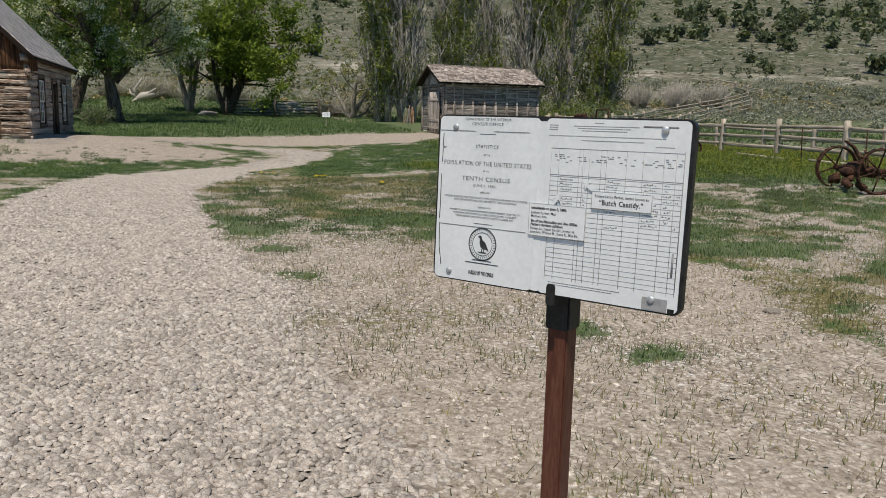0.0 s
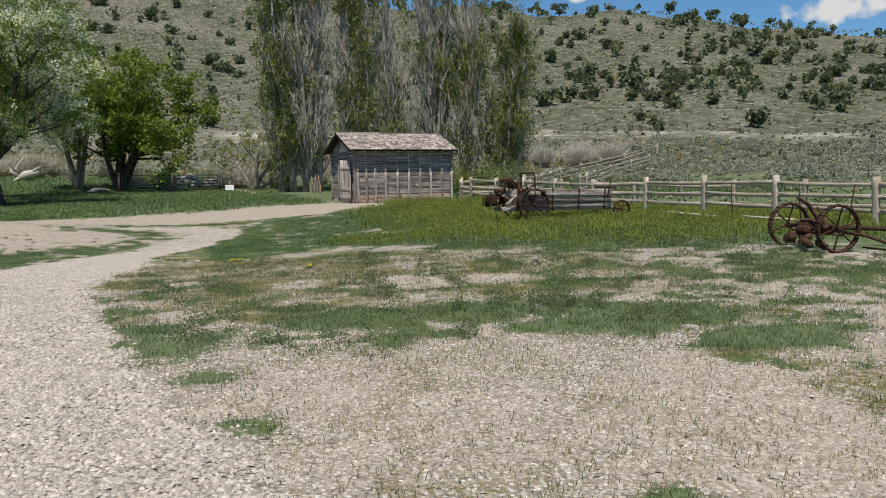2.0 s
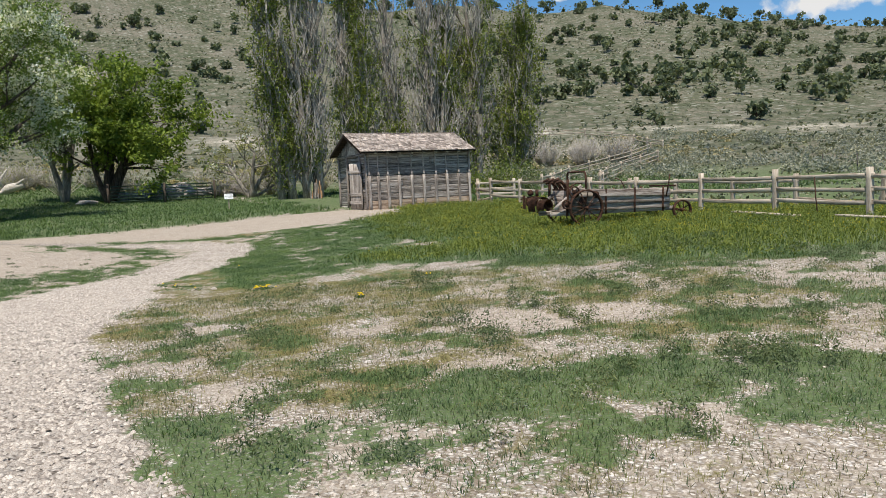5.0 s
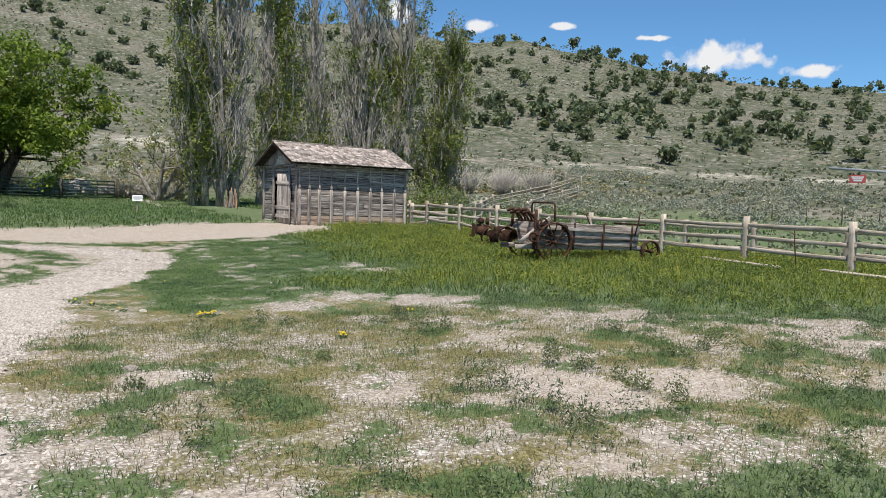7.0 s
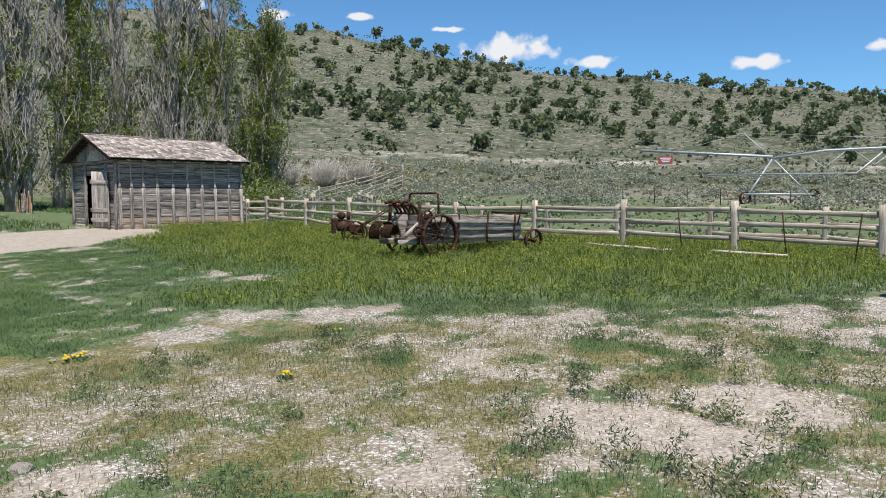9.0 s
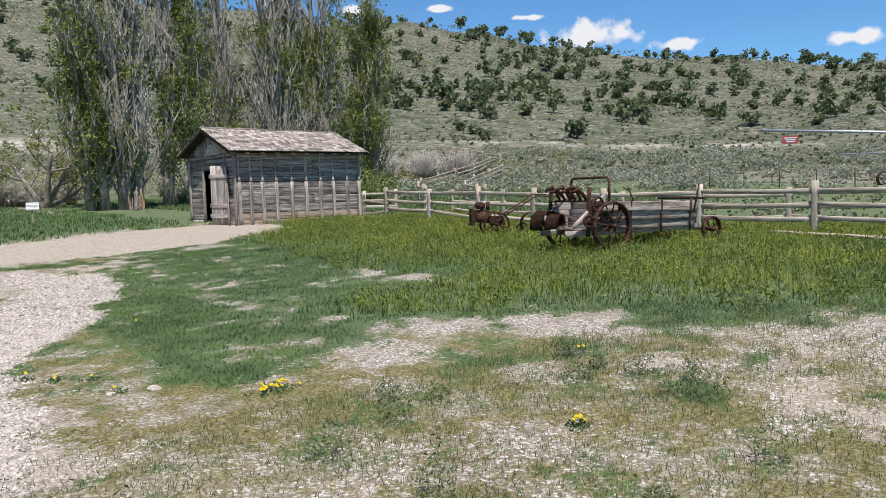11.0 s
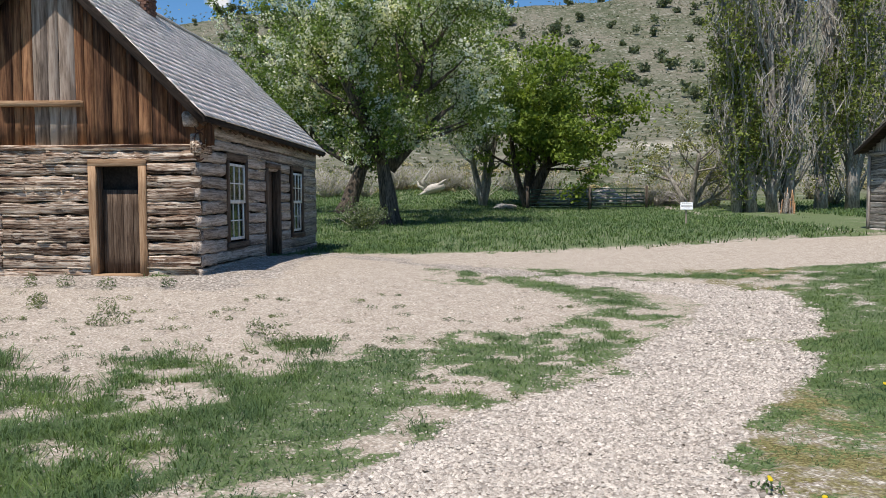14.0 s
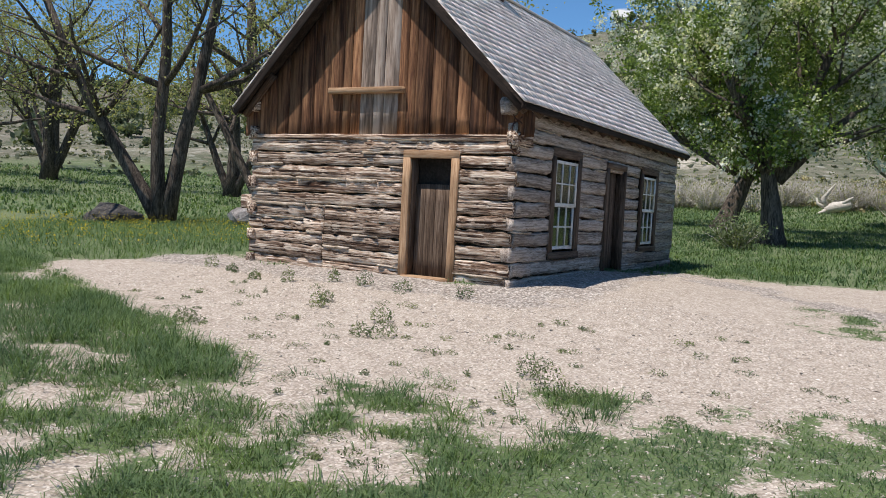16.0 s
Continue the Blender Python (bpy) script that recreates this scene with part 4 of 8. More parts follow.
def sash_window(y0, y1, z0, z1):
    """A double-hung sash of six over six panes in a dark plank surround."""
    win = empty_at("window", CX1, (y0 + y1) / 2, z0)
    win.parent = cabin
    place(win, pose(CX1, (y0 + y1) / 2, z0))
    X0 = CX1 + 0.05
    for yy in (y0 - 0.09, y1 + 0.09):
        timber("window_frame", (X0, yy, z0 - 0.1), (X0, yy, z1 + 0.1), 0.16, 0.06, M_DOOR, win, up=(1, 0, 0), wob=0.04, corner=0.1)
    timber("window_frame", (X0, y0 - 0.17, z1 + 0.13), (X0, y1 + 0.17, z1 + 0.13), 0.06, 0.15, M_DOOR, win, wob=0.04, corner=0.1)
    timber("window_sill", (X0 + 0.01, y0 - 0.17, z0 - 0.1), (X0 + 0.01, y1 + 0.17, z0 - 0.1), 0.09, 0.12, M_DOOR, win, wob=0.04, corner=0.1)
    zm = (z0 + z1) / 2
    for si, (a, b, xo) in enumerate(((z0, zm + 0.02, 0.0), (zm - 0.02, z1, 0.03))):
        xs = X0 - 0.035 + xo
        sash = empty_at("sash", xs, y0, a)
        sash.parent = win
        place(sash, pose(xs, y0, a))
        for zz, hh in ((a + 0.03, 0.06), (b - 0.025, 0.05)):
            timber("rail", (xs, y0, zz), (xs, y1, zz), 0.035, hh, M_WHITE, sash, wob=0.01, segs=1, corner=0.1)
        for yy in (y0 + 0.025, y1 - 0.025):
            timber("stile", (xs, yy, a), (xs, yy, b), 0.05, 0.034, M_WHITE, sash, up=(1, 0, 0), wob=0.01, segs=1, corner=0.1)
        for k in (1, 2):
            yy = y0 + (y1 - y0) * k / 3
            timber("muntin", (xs, yy, a + 0.05), (xs, yy, b - 0.04), 0.024, 0.03, M_WHITE, sash, up=(1, 0, 0), wob=0.01, segs=1, corner=0.1)
        timber("muntin", (xs, y0 + 0.04, (a + b) / 2), (xs, y1 - 0.04, (a + b) / 2), 0.028, 0.024, M_WHITE, sash, wob=0.01, segs=1, corner=0.1)
        for c in range(3):
            for d in range(2):
                ya, yb = y0 + (y1 - y0) * c / 3 + 0.012, y0 + (y1 - y0) * (c + 1) / 3 - 0.012
                za, zb = a + (b - a) * d / 2 + 0.012, a + (b - a) * (d + 1) / 2 - 0.012
                g = part("pane", box_bm((xs - 0.006, ya, za), (xs - 0.002, yb, zb)), M_GLASS, sash)
                place(g, Matrix.Identity(4))
                g.visible_shadow = False
    # added sheet whose near-black colour gives the room's shade behind the panes
    back = part("dark_room", box_bm((CX1 - 0.62, y0 - 0.1, z0 - 0.1), (CX1 - 0.6, y1 + 0.1, z1 + 0.1)), M_INNER_SHADE, win)
    place(back, Matrix.Identity(4))


sash_window(25.05, 26.07, 0.52, 2.06)
sash_window(30.16, 31.17, 0.52, 2.06)
# side door, dark and recessed
door2 = empty_at("side_door", CX1, 28.2, 0)
door2.parent = cabin
place(door2, pose(CX1, 28.2, -0.05))
for yy in (27.64, 28.72):
    timber("door_jamb", (CX1 + 0.02, yy, -0.05), (CX1 + 0.02, yy, 2.08), 0.09, 0.2, M_DOOR, door2, up=(1, 0, 0), wob=0.04, corner=0.12)
timber("door_head", (CX1 + 0.02, 27.6, 2.14), (CX1 + 0.02, 28.76, 2.14), 0.2, 0.12, M_DOOR, door2, wob=0.04)
timber("door_sill", (CX1 + 0.03, 27.65, -0.02), (CX1 + 0.03, 28.7, -0.02), 0.2, 0.08, M_LOG_SIDE, door2, wob=0.06)
for i in range(5):
    yy = 27.77 + i * 0.2
    timber("door_plank", (CX1 - 0.1, yy, 0.02), (CX1 - 0.1, yy, 2.06), 0.19, 0.03, M_DOOR, door2, up=(1, 0, 0), wob=0.03, corner=0.1)

# roof: deck, rafters, shingles
roof = empty_at("roof", RX, 28.2, EAVE_Z)
roof.parent = cabin
place(roof, pose(RX, 28.2, EAVE_Z))
RY0, RY1 = 23.12, 33.25


def roof_deck(sign):
    ex = RX + sign * (-4.80 - RX)
    bm = bmesh.new()
    n = 8
    rows = []
    for i in range(n + 1):
        y = RY0 + (RY1 - RY0) * i / n
        rows.append([bm.verts.new(p) for p in ((RX, y, RZ - 0.03), (ex, y, EAVE_Z - 0.03), (ex, y, EAVE_Z - 0.07), (RX, y, RZ - 0.09))])
    for a, b in zip(rows, rows[1:]):
        for j in range(4):
            bm.faces.new((a[j], a[(j + 1) % 4], b[(j + 1) % 4], b[j]))
    bm.faces.new(rows[0][::-1])
    bm.faces.new(rows[-1])
    bmesh.ops.recalc_face_normals(bm, faces=bm.faces)
    # deck colour carries the shade of the roof's underside
    place(part("roof_deck", bm, M_RAKE_SHADE, roof), Matrix.Identity(4))


roof_deck(1)
roof_deck(-1)
for i in range(17):
    yy = RY0 + 0.25 + i * (RY1 - RY0 - 0.5) / 16
    for s in (1, -1):
        ex = RX + s * (-4.86 - RX)
        mx = RX + s * 2.2
        sl = (EAVE_Z - RZ) / abs(-4.80 - RX)
        timber("rafter", (mx, yy, RZ - 0.15 + sl * 2.2), (ex, yy, EAVE_Z - 0.14), 0.09, 0.11, M_DOOR, roof, wob=0.1)
for s in (1, -1):
    ex = RX + s * (-4.80 - RX)
    for yy in (RY0 + 0.02, RY1 - 0.02):
        timber("rake_board", (RX, yy, RZ - 0.11), (ex, yy, EAVE_Z - 0.11), 0.035, 0.15, M_RAKE_SHADE, roof, wob=0.05, segs=10)
    timber("fascia", (ex, RY0, EAVE_Z - 0.08), (ex, RY1, EAVE_Z - 0.08), 0.03, 0.08, M_RAKE_SHADE, roof, wob=0.06, segs=12)
timber("ridge_cap", (RX, RY0, RZ + 0.015), (RX, RY1, RZ + 0.015), 0.16, 0.06, M_SHINGLE, roof, wob=0.06, segs=14)


def shingle_piece(r, w, l, th):
    """One tapered shake, x along the course, y up the slope, z out."""
    a = w / 2 - 0.003
    d = [r.uniform(-0.004, 0.004) for _ in range(4)]
    v = [(-a, d[0], th), (a, d[1], th), (a, l, 0.004), (-a, l, 0.004), (-a, d[0], 0), (a, d[1], 0), (a, l, -0.003), (-a, l, -0.003)]
    q = [(0, 1, 2, 3), (4, 7, 6, 5), (0, 4, 5, 1), (1, 5, 6, 2), (2, 6, 7, 3), (3, 7, 4, 0)]
    return np.array(v), q


def shingle_slope(parent, eave, ridge, along0, along1, expo, wmin, wmax, mat, th, single, seed):
    """Shakes on one slope. eave and ridge: points at the start of the slope's lower and upper edge; along0 to along1: unit vector and length."""
    r = random.Random(seed)
    e, g = Vector(eave), Vector(ridge)
    up = (g - e)
    L = up.length
    up.normalize()
    ax = Vector(along0)
    nrm = ax.cross(up).normalized()
    if nrm.z < 0:
        nrm = -nrm
    n = int(L / expo)
    rest, count = [], 0
    shapes = [mesh_np("shingle", *shingle_piece(r, wmin + (wmax - wmin) * k / 4, expo * 1.75, th), mat=mat) for k in range(5)]
    basis = Matrix((ax, nrm.cross(ax), nrm)).transposed().to_4x4()
    if (nrm.cross(ax)).dot(up) < 0:
        basis = Matrix((-ax, nrm.cross(-ax), nrm)).transposed().to_4x4()
    for i in range(n + 1):
        s = -0.03 + i * expo
        a = 0.0
        while a < along1 - 0.02:
            k = r.randrange(5)
            w = wmin + (wmax - wmin) * k / 4
            w = min(w, along1 - a)
            p = e + up * (s + r.uniform(-0.008, 0.008)) + ax * (a + w / 2) + nrm * 0.004
            m = Matrix.Translation(p) @ basis @ pose(0, 0, 0, 0, 0, r.uniform(-0.6, 0.6))
            if count < single and w > wmin - 0.001 and a < 3.2:
                ob = new("shingle", shapes[k])
                ob.parent = parent
                place(ob, m)
                count += 1
            else:
                v, q = shingle_piece(r, w, min(expo * 1.75, max(0.05, L - s)), th)
                v = np.array([m @ Vector(p) for p in v])
                rest.append((v, q, None))
            a += w
    ob = new("shingle_field", joined("shingle_field", rest, mat))
    ob.parent = parent
    place(ob, Matrix.Identity(4))
    tagged(ob, kind="stuff")


shingle_slope(roof, (-4.80, RY0, EAVE_Z), (RX, RY0, RZ), (0, 1, 0), RY1 - RY0, 0.19, 0.10, 0.22, M_SHINGLE, 0.026, 290, 5)
shingle_slope(roof, (RX - (-4.80 - RX), RY0, EAVE_Z), (RX, RY0, RZ), (0, 1, 0), RY1 - RY0, 0.19, 0.10, 0.22, M_SHINGLE, 0.026, 0, 6)
# short chimney behind the ridge
chim = empty_at("chimney", RX, 27.4, 5.4)
chim.parent = cabin
place(chim, pose(RX, 27.4, 5.4))
M_BRICK = worn("soft_red_brick", (0.12, 0.055, 0.038), (0.20, 0.10, 0.07), (0.28, 0.17, 0.125), 6.0, vary=0.4)
brick_me = bpy.data.meshes.new("brick")
bb = box_bm((-0.1, -0.048, -0.03), (0.1, 0.048, 0.03), 0.006)
bb.to_mesh(brick_me)
bb.free()
brick_me.materials.append(M_BRICK)
place(part("flue", box_bm((RX - 0.2, 27.2, 5.2), (RX + 0.2, 27.6, 6.35)), M_CHINK, chim), Matrix.Identity(4))
for i in range(17):
    z = 5.28 + i * 0.067
    o = 0.05 if i % 2 else -0.05
    for k in (-1, 0, 1):
        for s in (-1, 1):
            for ang in (0, 90):
                b = new("brick", brick_me)
                b.parent = chim
                off = k * 0.21 * 0.66 + o * 0.5
                place(b, Matrix.Translation((RX, 27.4, z)) @ pose(0, 0, 0, 0, 0, ang) @ Matrix.Translation((off, s * 0.215, 0)) @ Matrix.Diagonal((0.64, 1, 1, 1)))
# iron loops at the corner under the eave
for k in range(3):
    tube("iron_loop", [(CX1 + 0.10 + 0.09 * math.cos(a), CY0 - 0.14, 2.66 - 0.26 * k + 0.12 * math.sin(a)) for a in np.linspace(0.6, 5.6, 12)], 0.012, M_RUST, None, sides=5).parent = None
for ob in [o for o in scene.collection.objects if o.name.startswith("iron_loop")]:
    ob.parent = cabin
    ob.matrix_basis = world_of(cabin).inverted()

# ---- plank shed ----
SX0, SX1, SY0, SY1 = 12.5, 17.72, 32.14, 36.2
S_EAVE, S_RIDGE, S_RY = 2.85, 3.78, 34.1
shed = tagged(empty_at("shed", 15.1, 34.1, 0.15), "weathered grey plank shed with vertical battens and shingle roof", "shed")
# added near-black lining: the shed's inside shade painted as colour
body = part("inner_wall", box_bm((SX0 + 0.1, SY0 + 0.1, 0.05), (SX1 - 0.05, SY0 + 0.13, 2.8)), M_INNER_SHADE, shed)
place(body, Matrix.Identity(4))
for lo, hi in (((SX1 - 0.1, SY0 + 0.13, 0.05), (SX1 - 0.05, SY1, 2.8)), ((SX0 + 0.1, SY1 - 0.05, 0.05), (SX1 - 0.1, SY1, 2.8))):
    place(part("inner_wall", box_bm(lo, hi), M_INNER_SHADE, shed), Matrix.Identity(4))
sr = random.Random(8)
front = empty_at("front_wall", 15, SY0, 0.2)
front.parent = shed
place(front, pose(15.1, SY0, 0.2))
z = 0.16
k = 0
while z < 2.78:
    h = sr.choice((0.2, 0.24, 0.27, 0.3))
    h = min(h, 2.8 - z)
    cut = SX0 + sr.uniform(1.5, 3.8)
    mat = M_SHED_RED if z < 0.5 else M_SHED
    for a, b in ((SX0, cut - 0.005), (cut + 0.005, SX1)):
        timber("plank", (a, SY0 + 0.03, z + h / 2 + sr.uniform(-.01, .01)), (b, SY0 + 0.03, z + h / 2 + sr.uniform(-.012, .012)), 0.035, h - 0.012, mat, front, wob=0.10, segs=10, corner=0.12)
    z += h
for bx in (12.59, 13.02, 13.51, 14.06, 14.68, 15.29, 15.9, 16.5, 17.13, 17.66):
    b0 = 0.1 + sr.uniform(-0.04, 0.03)
    lean = sr.uniform(-0.02, 0.02)
    timber("batten", (bx, SY0 - 0.08, b0), (bx + lean, SY0 - 0.035, 1.75), 0.11, 0.10, M_SHED_V, front, up=(0, 1, 0), wob=0.06, corner=0.15)
    timber("batten", (bx + lean, SY0 - 0.045, 1.75), (bx + lean * 1.4, SY0 - 0.005, 2.2), 0.10, 0.08, M_SHED_V, front, up=(0, 1, 0), wob=0.04, taper=0.25, corner=0.15)
    timber("stud", (bx + lean, SY0 + 0.0, 2.1), (bx + lean, SY0 + 0.0, 2.8), 0.05, 0.05, M_SHED_V, front, up=(0, 1, 0), wob=0.05)
for bx in np.arange(12.7, 14.9, 0.28):
    timber("sill_block", (bx, SY0 - 0.07, 0.02), (bx + 0.19, SY0 - 0.07, 0.02), 0.16, 0.16, M_SHED_RED, front, wob=0.2, segs=2)
# gable end with the doorway
gend = empty_at("gable_wall", SX0, 34, 0.2)
gend.parent = shed
place(gend, pose(SX0, 34.2, 0.2))
DY0, DY1, DZ = 33.55, 34.75, 2.3
z = 0.18
while z < 2.75:
    h = sr.choice((0.17, 0.2, 0.23))
    spans = [(DY1 + 0.1, SY1), (SY0, DY0 - 0.55)] if z < DZ - 0.06 else [(SY0, SY1)]
    for a, b in spans:
        timber("plank", (SX0, a, z + h / 2), (SX0, b, z + h / 2 + sr.uniform(-.01, .01)), 0.035, h - 0.012, M_SHED, gend, wob=0.1, segs=6, corner=0.12)
    z += h
for yy, zt in ((SY1 - 0.05, 2.75), (DY1 + 0.12, 2.7), (DY0 - 0.6, 2.7), (SY0 + 0.02, 2.75)):
    timber("post", (SX0 - 0.05, yy, 0.12), (SX0 - 0.05, yy, zt), 0.13, 0.07, M_SHED_V, gend, up=(1, 0, 0), wob=0.06)
timber("lintel", (SX0 - 0.05, SY0 - 0.1, 2.72), (SX0 - 0.05, SY1 + 0.1, 2.76), 0.06, 0.12, M_SHED, gend, wob=0.06)
for i in range(16):
    yy = SY0 - 0.05 + (i + 0.5) * (SY1 - SY0 + 0.1) / 16
    top = S_RIDGE - abs(yy - S_RY) * (S_RIDGE - S_EAVE) / 2.35 - 0.1
    if top > 2.85:
        timber("gable_board", (SX0 - 0.03, yy, 2.74), (SX0 - 0.03, yy, top), 0.24, 0.022, M_SHED_V if i in (7, 8) else M_SHED, gend, up=(1, 0, 0), wob=0.04, segs=3, corner=0.1)
    timber("gable_board", (SX1, yy, 0.15), (SX1, yy, top), 0.24, 0.022, M_SHED, gend, up=(1, 0, 0), wob=0.04, segs=3, corner=0.1)
# pale patch board under the gable's peak
pb = bmesh.new()
ring_a = [pb.verts.new((SX0 - 0.062, S_RY + a, b)) for a, b in ((-0.62, 2.80), (0.62, 2.80), (0.12, 3.18), (-0.12, 3.2))]
ring_b = [pb.verts.new((SX0 - 0.042, v.co.y, v.co.z)) for v in ring_a]
pb.faces.new(ring_a)
pb.faces.new(ring_b[::-1])
for i in range(4):
    pb.faces.new((ring_a[i], ring_b[i], ring_b[(i + 1) % 4], ring_a[(i + 1) % 4]))
bmesh.ops.recalc_face_normals(pb, faces=pb.faces)
place(part("patch_board", pb, M_DEADWOOD, gend, "pale bleached patch board"), Matrix.Identity(4))
# plank door standing ajar
sdoor = empty_at("plank_door", SX0 - 0.1, DY0, 0.3)
sdoor.parent = shed
place(sdoor, pose(SX0 - 0.30, 33.05, 0.28, 0, 0, 26))
dm = world_of(sdoor)
for i in range(1, 4):
    timber("door_plank", dm @ Vector((0, -0.55 + i * 0.245, 0)), dm @ Vector((0, -0.55 + i * 0.245, 2.05 + sr.uniform(-.04, .04))), 0.238, 0.03, M_SHED_V, sdoor, up=tuple(dm.to_3x3() @ Vector((1, 0, 0))), wob=0.05, corner=0.1)
for zz in (0.28, 0.65, 1.7):
    timber("door_batten", dm @ Vector((-0.03, -0.48, zz)), dm @ Vector((-0.03, 0.35, zz + 0.01)), 0.03, 0.14, M_SHED_V, sdoor, wob=0.05, corner=0.1)
timber("brace", (SX0 - 0.2, SY0 + 0.3, 0.2), (SX0 - 0.1, SY0 + 0.55, 1.9), 0.1, 0.04, M_SHED_V, gend, up=(1, 0, 0), wob=0.06)
timber("threshold", (SX0 - 0.15, SY0 + 0.4, 0.17), (SX0 - 0.15, DY1 + 0.2, 0.19), 0.16, 0.07, M_SHED_V, gend, wob=0.1)
# roof
sroof = empty_at("roof", 15, S_RY, S_EAVE)
sroof.parent = shed
place(sroof, pose(15, S_RY, S_EAVE))
SA, SB = 12.1, 17.88
for s in (-1, 1):
    ey = S_RY + s * 2.36
    bm = bmesh.new()
    vs = [bm.verts.new(p) for p in ((SA, S_RY, S_RIDGE - 0.02), (SB, S_RY, S_RIDGE - 0.02), (SB, ey, S_EAVE - 0.02), (SA, ey, S_EAVE - 0.02),
                                    (SA, S_RY, S_RIDGE - 0.06), (SB, S_RY, S_RIDGE - 0.06), (SB, ey, S_EAVE - 0.06), (SA, ey, S_EAVE - 0.06))]
    for f in ((0, 1, 2, 3), (7, 6, 5, 4), (0, 4, 5, 1), (1, 5, 6, 2), (2, 6, 7, 3), (3, 7, 4, 0)):
        bm.faces.new([vs[i] for i in f])
    bmesh.ops.recalc_face_normals(bm, faces=bm.faces)
    # underside shade painted into the shed's deck as well
    place(part("roof_deck", bm, M_RAKE_SHADE, sroof), Matrix.Identity(4))
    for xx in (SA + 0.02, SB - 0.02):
        timber("rake_board", (xx, S_RY, S_RIDGE - 0.07), (xx, ey, S_EAVE - 0.06), 0.035, 0.12, M_RAKE_SHADE, sroof, wob=0.05)
    shingle_slope(sroof, (SA, ey, S_EAVE), (SA, S_RY, S_RIDGE), (1, 0, 0), SB - SA, 0.165, 0.11, 0.24, M_SHINGLE_SHED, 0.034, 290 if s < 0 else 0, 7 + s)
for xx in np.arange(12.85, 17.8, 0.6):
    timber("rafter_tail", (xx, S_RY - 2.3, S_EAVE - 0.09), (xx, S_RY - 1.5, S_EAVE + 0.22), 0.07, 0.08, M_DEADWOOD, sroof, wob=0.05)
timber("ridge_cap", (SA, S_RY, S_RIDGE + 0.02), (SB, S_RY, S_RIDGE + 0.02), 0.14, 0.05, M_SHINGLE_SHED, sroof, wob=0.08, segs=10)

# ---- census sign on a post ----
def flat_mat(name, c1, c2, rough=0.45):
    return worn(name, c1, tuple((a + b) / 2 for a, b in zip(c1, c2)), c2, 9.0, rough=rough, rel=0.05, dist=0.001, vary=0.02)


M_PAPER = flat_mat("white_laminate", (0.72, 0.745, 0.75), (0.80, 0.825, 0.83), 0.35)
M_INK = flat_mat("black_print", (0.030, 0.030, 0.032), (0.07, 0.07, 0.072), 0.5)
M_GREY_INK = flat_mat("grey_print", (0.22, 0.22, 0.225), (0.36, 0.36, 0.36), 0.5)
M_EDGE = flat_mat("black_sign_edge", (0.012, 0.012, 0.012), (0.03, 0.03, 0.03), 0.4)
sign = tagged(empty_at("information_sign", 1.30, -5.57, -0.36, 0), "white two-panel census sign on a red-brown steel post", "sign")
SW, SH = 0.64, 0.405
TL, TR, BM = Vector((1.092, -5.318, 1.040)), Vector((1.478, -5.829, 1.040)), Vector((1.281, -5.590, 0.642))
sxv = (TR - TL).normalized()
top_mid = (TL + TR) / 2
syv = (top_mid - BM)
syv = (syv - sxv * syv.dot(sxv)).normalized()
szv = sxv.cross(syv)
SM = Matrix.Translation(TL - syv * SH) @ Matrix((sxv, syv, szv)).transposed().to_4x4()


def rounded_plate(w, h, r, th):
    bm = bmesh.new()
    pts = []
    for cx, cy, a0 in ((w - r, h - r, 0), (r, h - r, 90), (r, r, 180), (w - r, r, 270)):
        for k in range(6):
            a = radians(a0 + 18 * k)
            pts.append((cx + r * math.cos(a), cy + r * math.sin(a)))
    f = bm.faces.new([bm.verts.new((x, y, 0)) for x, y in pts])
    ret = bmesh.ops.extrude_face_region(bm, geom=[f])
    for v in [e for e in ret["geom"] if isinstance(e, bmesh.types.BMVert)]:
        v.co.z += th
    bmesh.ops.recalc_face_normals(bm, faces=bm.faces)
    return bm


def on_sign(ob, x=0.0, y=0.0, z=0.0):
    return place(ob, SM @ Matrix.Translation((x, y, z)))


board = on_sign(part("board", rounded_plate(SW, SH, 0.02, 0.016), M_EDGE, sign, "black-edged board"), 0, 0, -0.018)
panel_l = on_sign(part("left_panel", rounded_plate(0.278, 0.397, 0.012, 0.004), M_PAPER, sign), 0.008, 0.004, 0.0)
panel_r = on_sign(part("right_panel", rounded_plate(0.33, 0.397, 0.012, 0.002), M_PAPER, sign), 0.302, 0.004, 0.0)
part_r = on_sign(part("spine_strip", box_bm((0, 0, 0), (0.018, 0.388, 0.0025)), M_PAPER, sign), 0.285, 0.006, 0.0)


def letters(txt, x, y, size, mat, parent, z=0.0045, width=None, bold=0.0):
    """Raised print centred on x; width squeezes or stretches the line."""
    cu = bpy.data.curves.new("print", "FONT")
    cu.body, cu.size, cu.align_x, cu.extrude, cu.offset = txt, size, "CENTER", 0.0002, bold
    cu.resolution_u = 2
    cu.space_character = 1.12
    tmp = bpy.data.objects.new("print", cu)
    scene.collection.objects.link(tmp)
    me = bpy.data.meshes.new_from_object(tmp.evaluated_get(bpy.context.evaluated_depsgraph_get()))
    bpy.data.objects.remove(tmp)
    me.materials.clear()
    me.materials.append(mat)
    co = np.empty(len(me.vertices) * 3, np.float32)
    me.vertices.foreach_get("co", co)
    co = co.reshape(-1, 3)
    if width and len(co):
        co[:, 0] *= width / max(1e-6, co[:, 0].max() - co[:, 0].min())
        me.vertices.foreach_set("co", co.ravel())
    ob = new("print", me)
    ob.parent = parent
    return on_sign(ob, x, y, z)


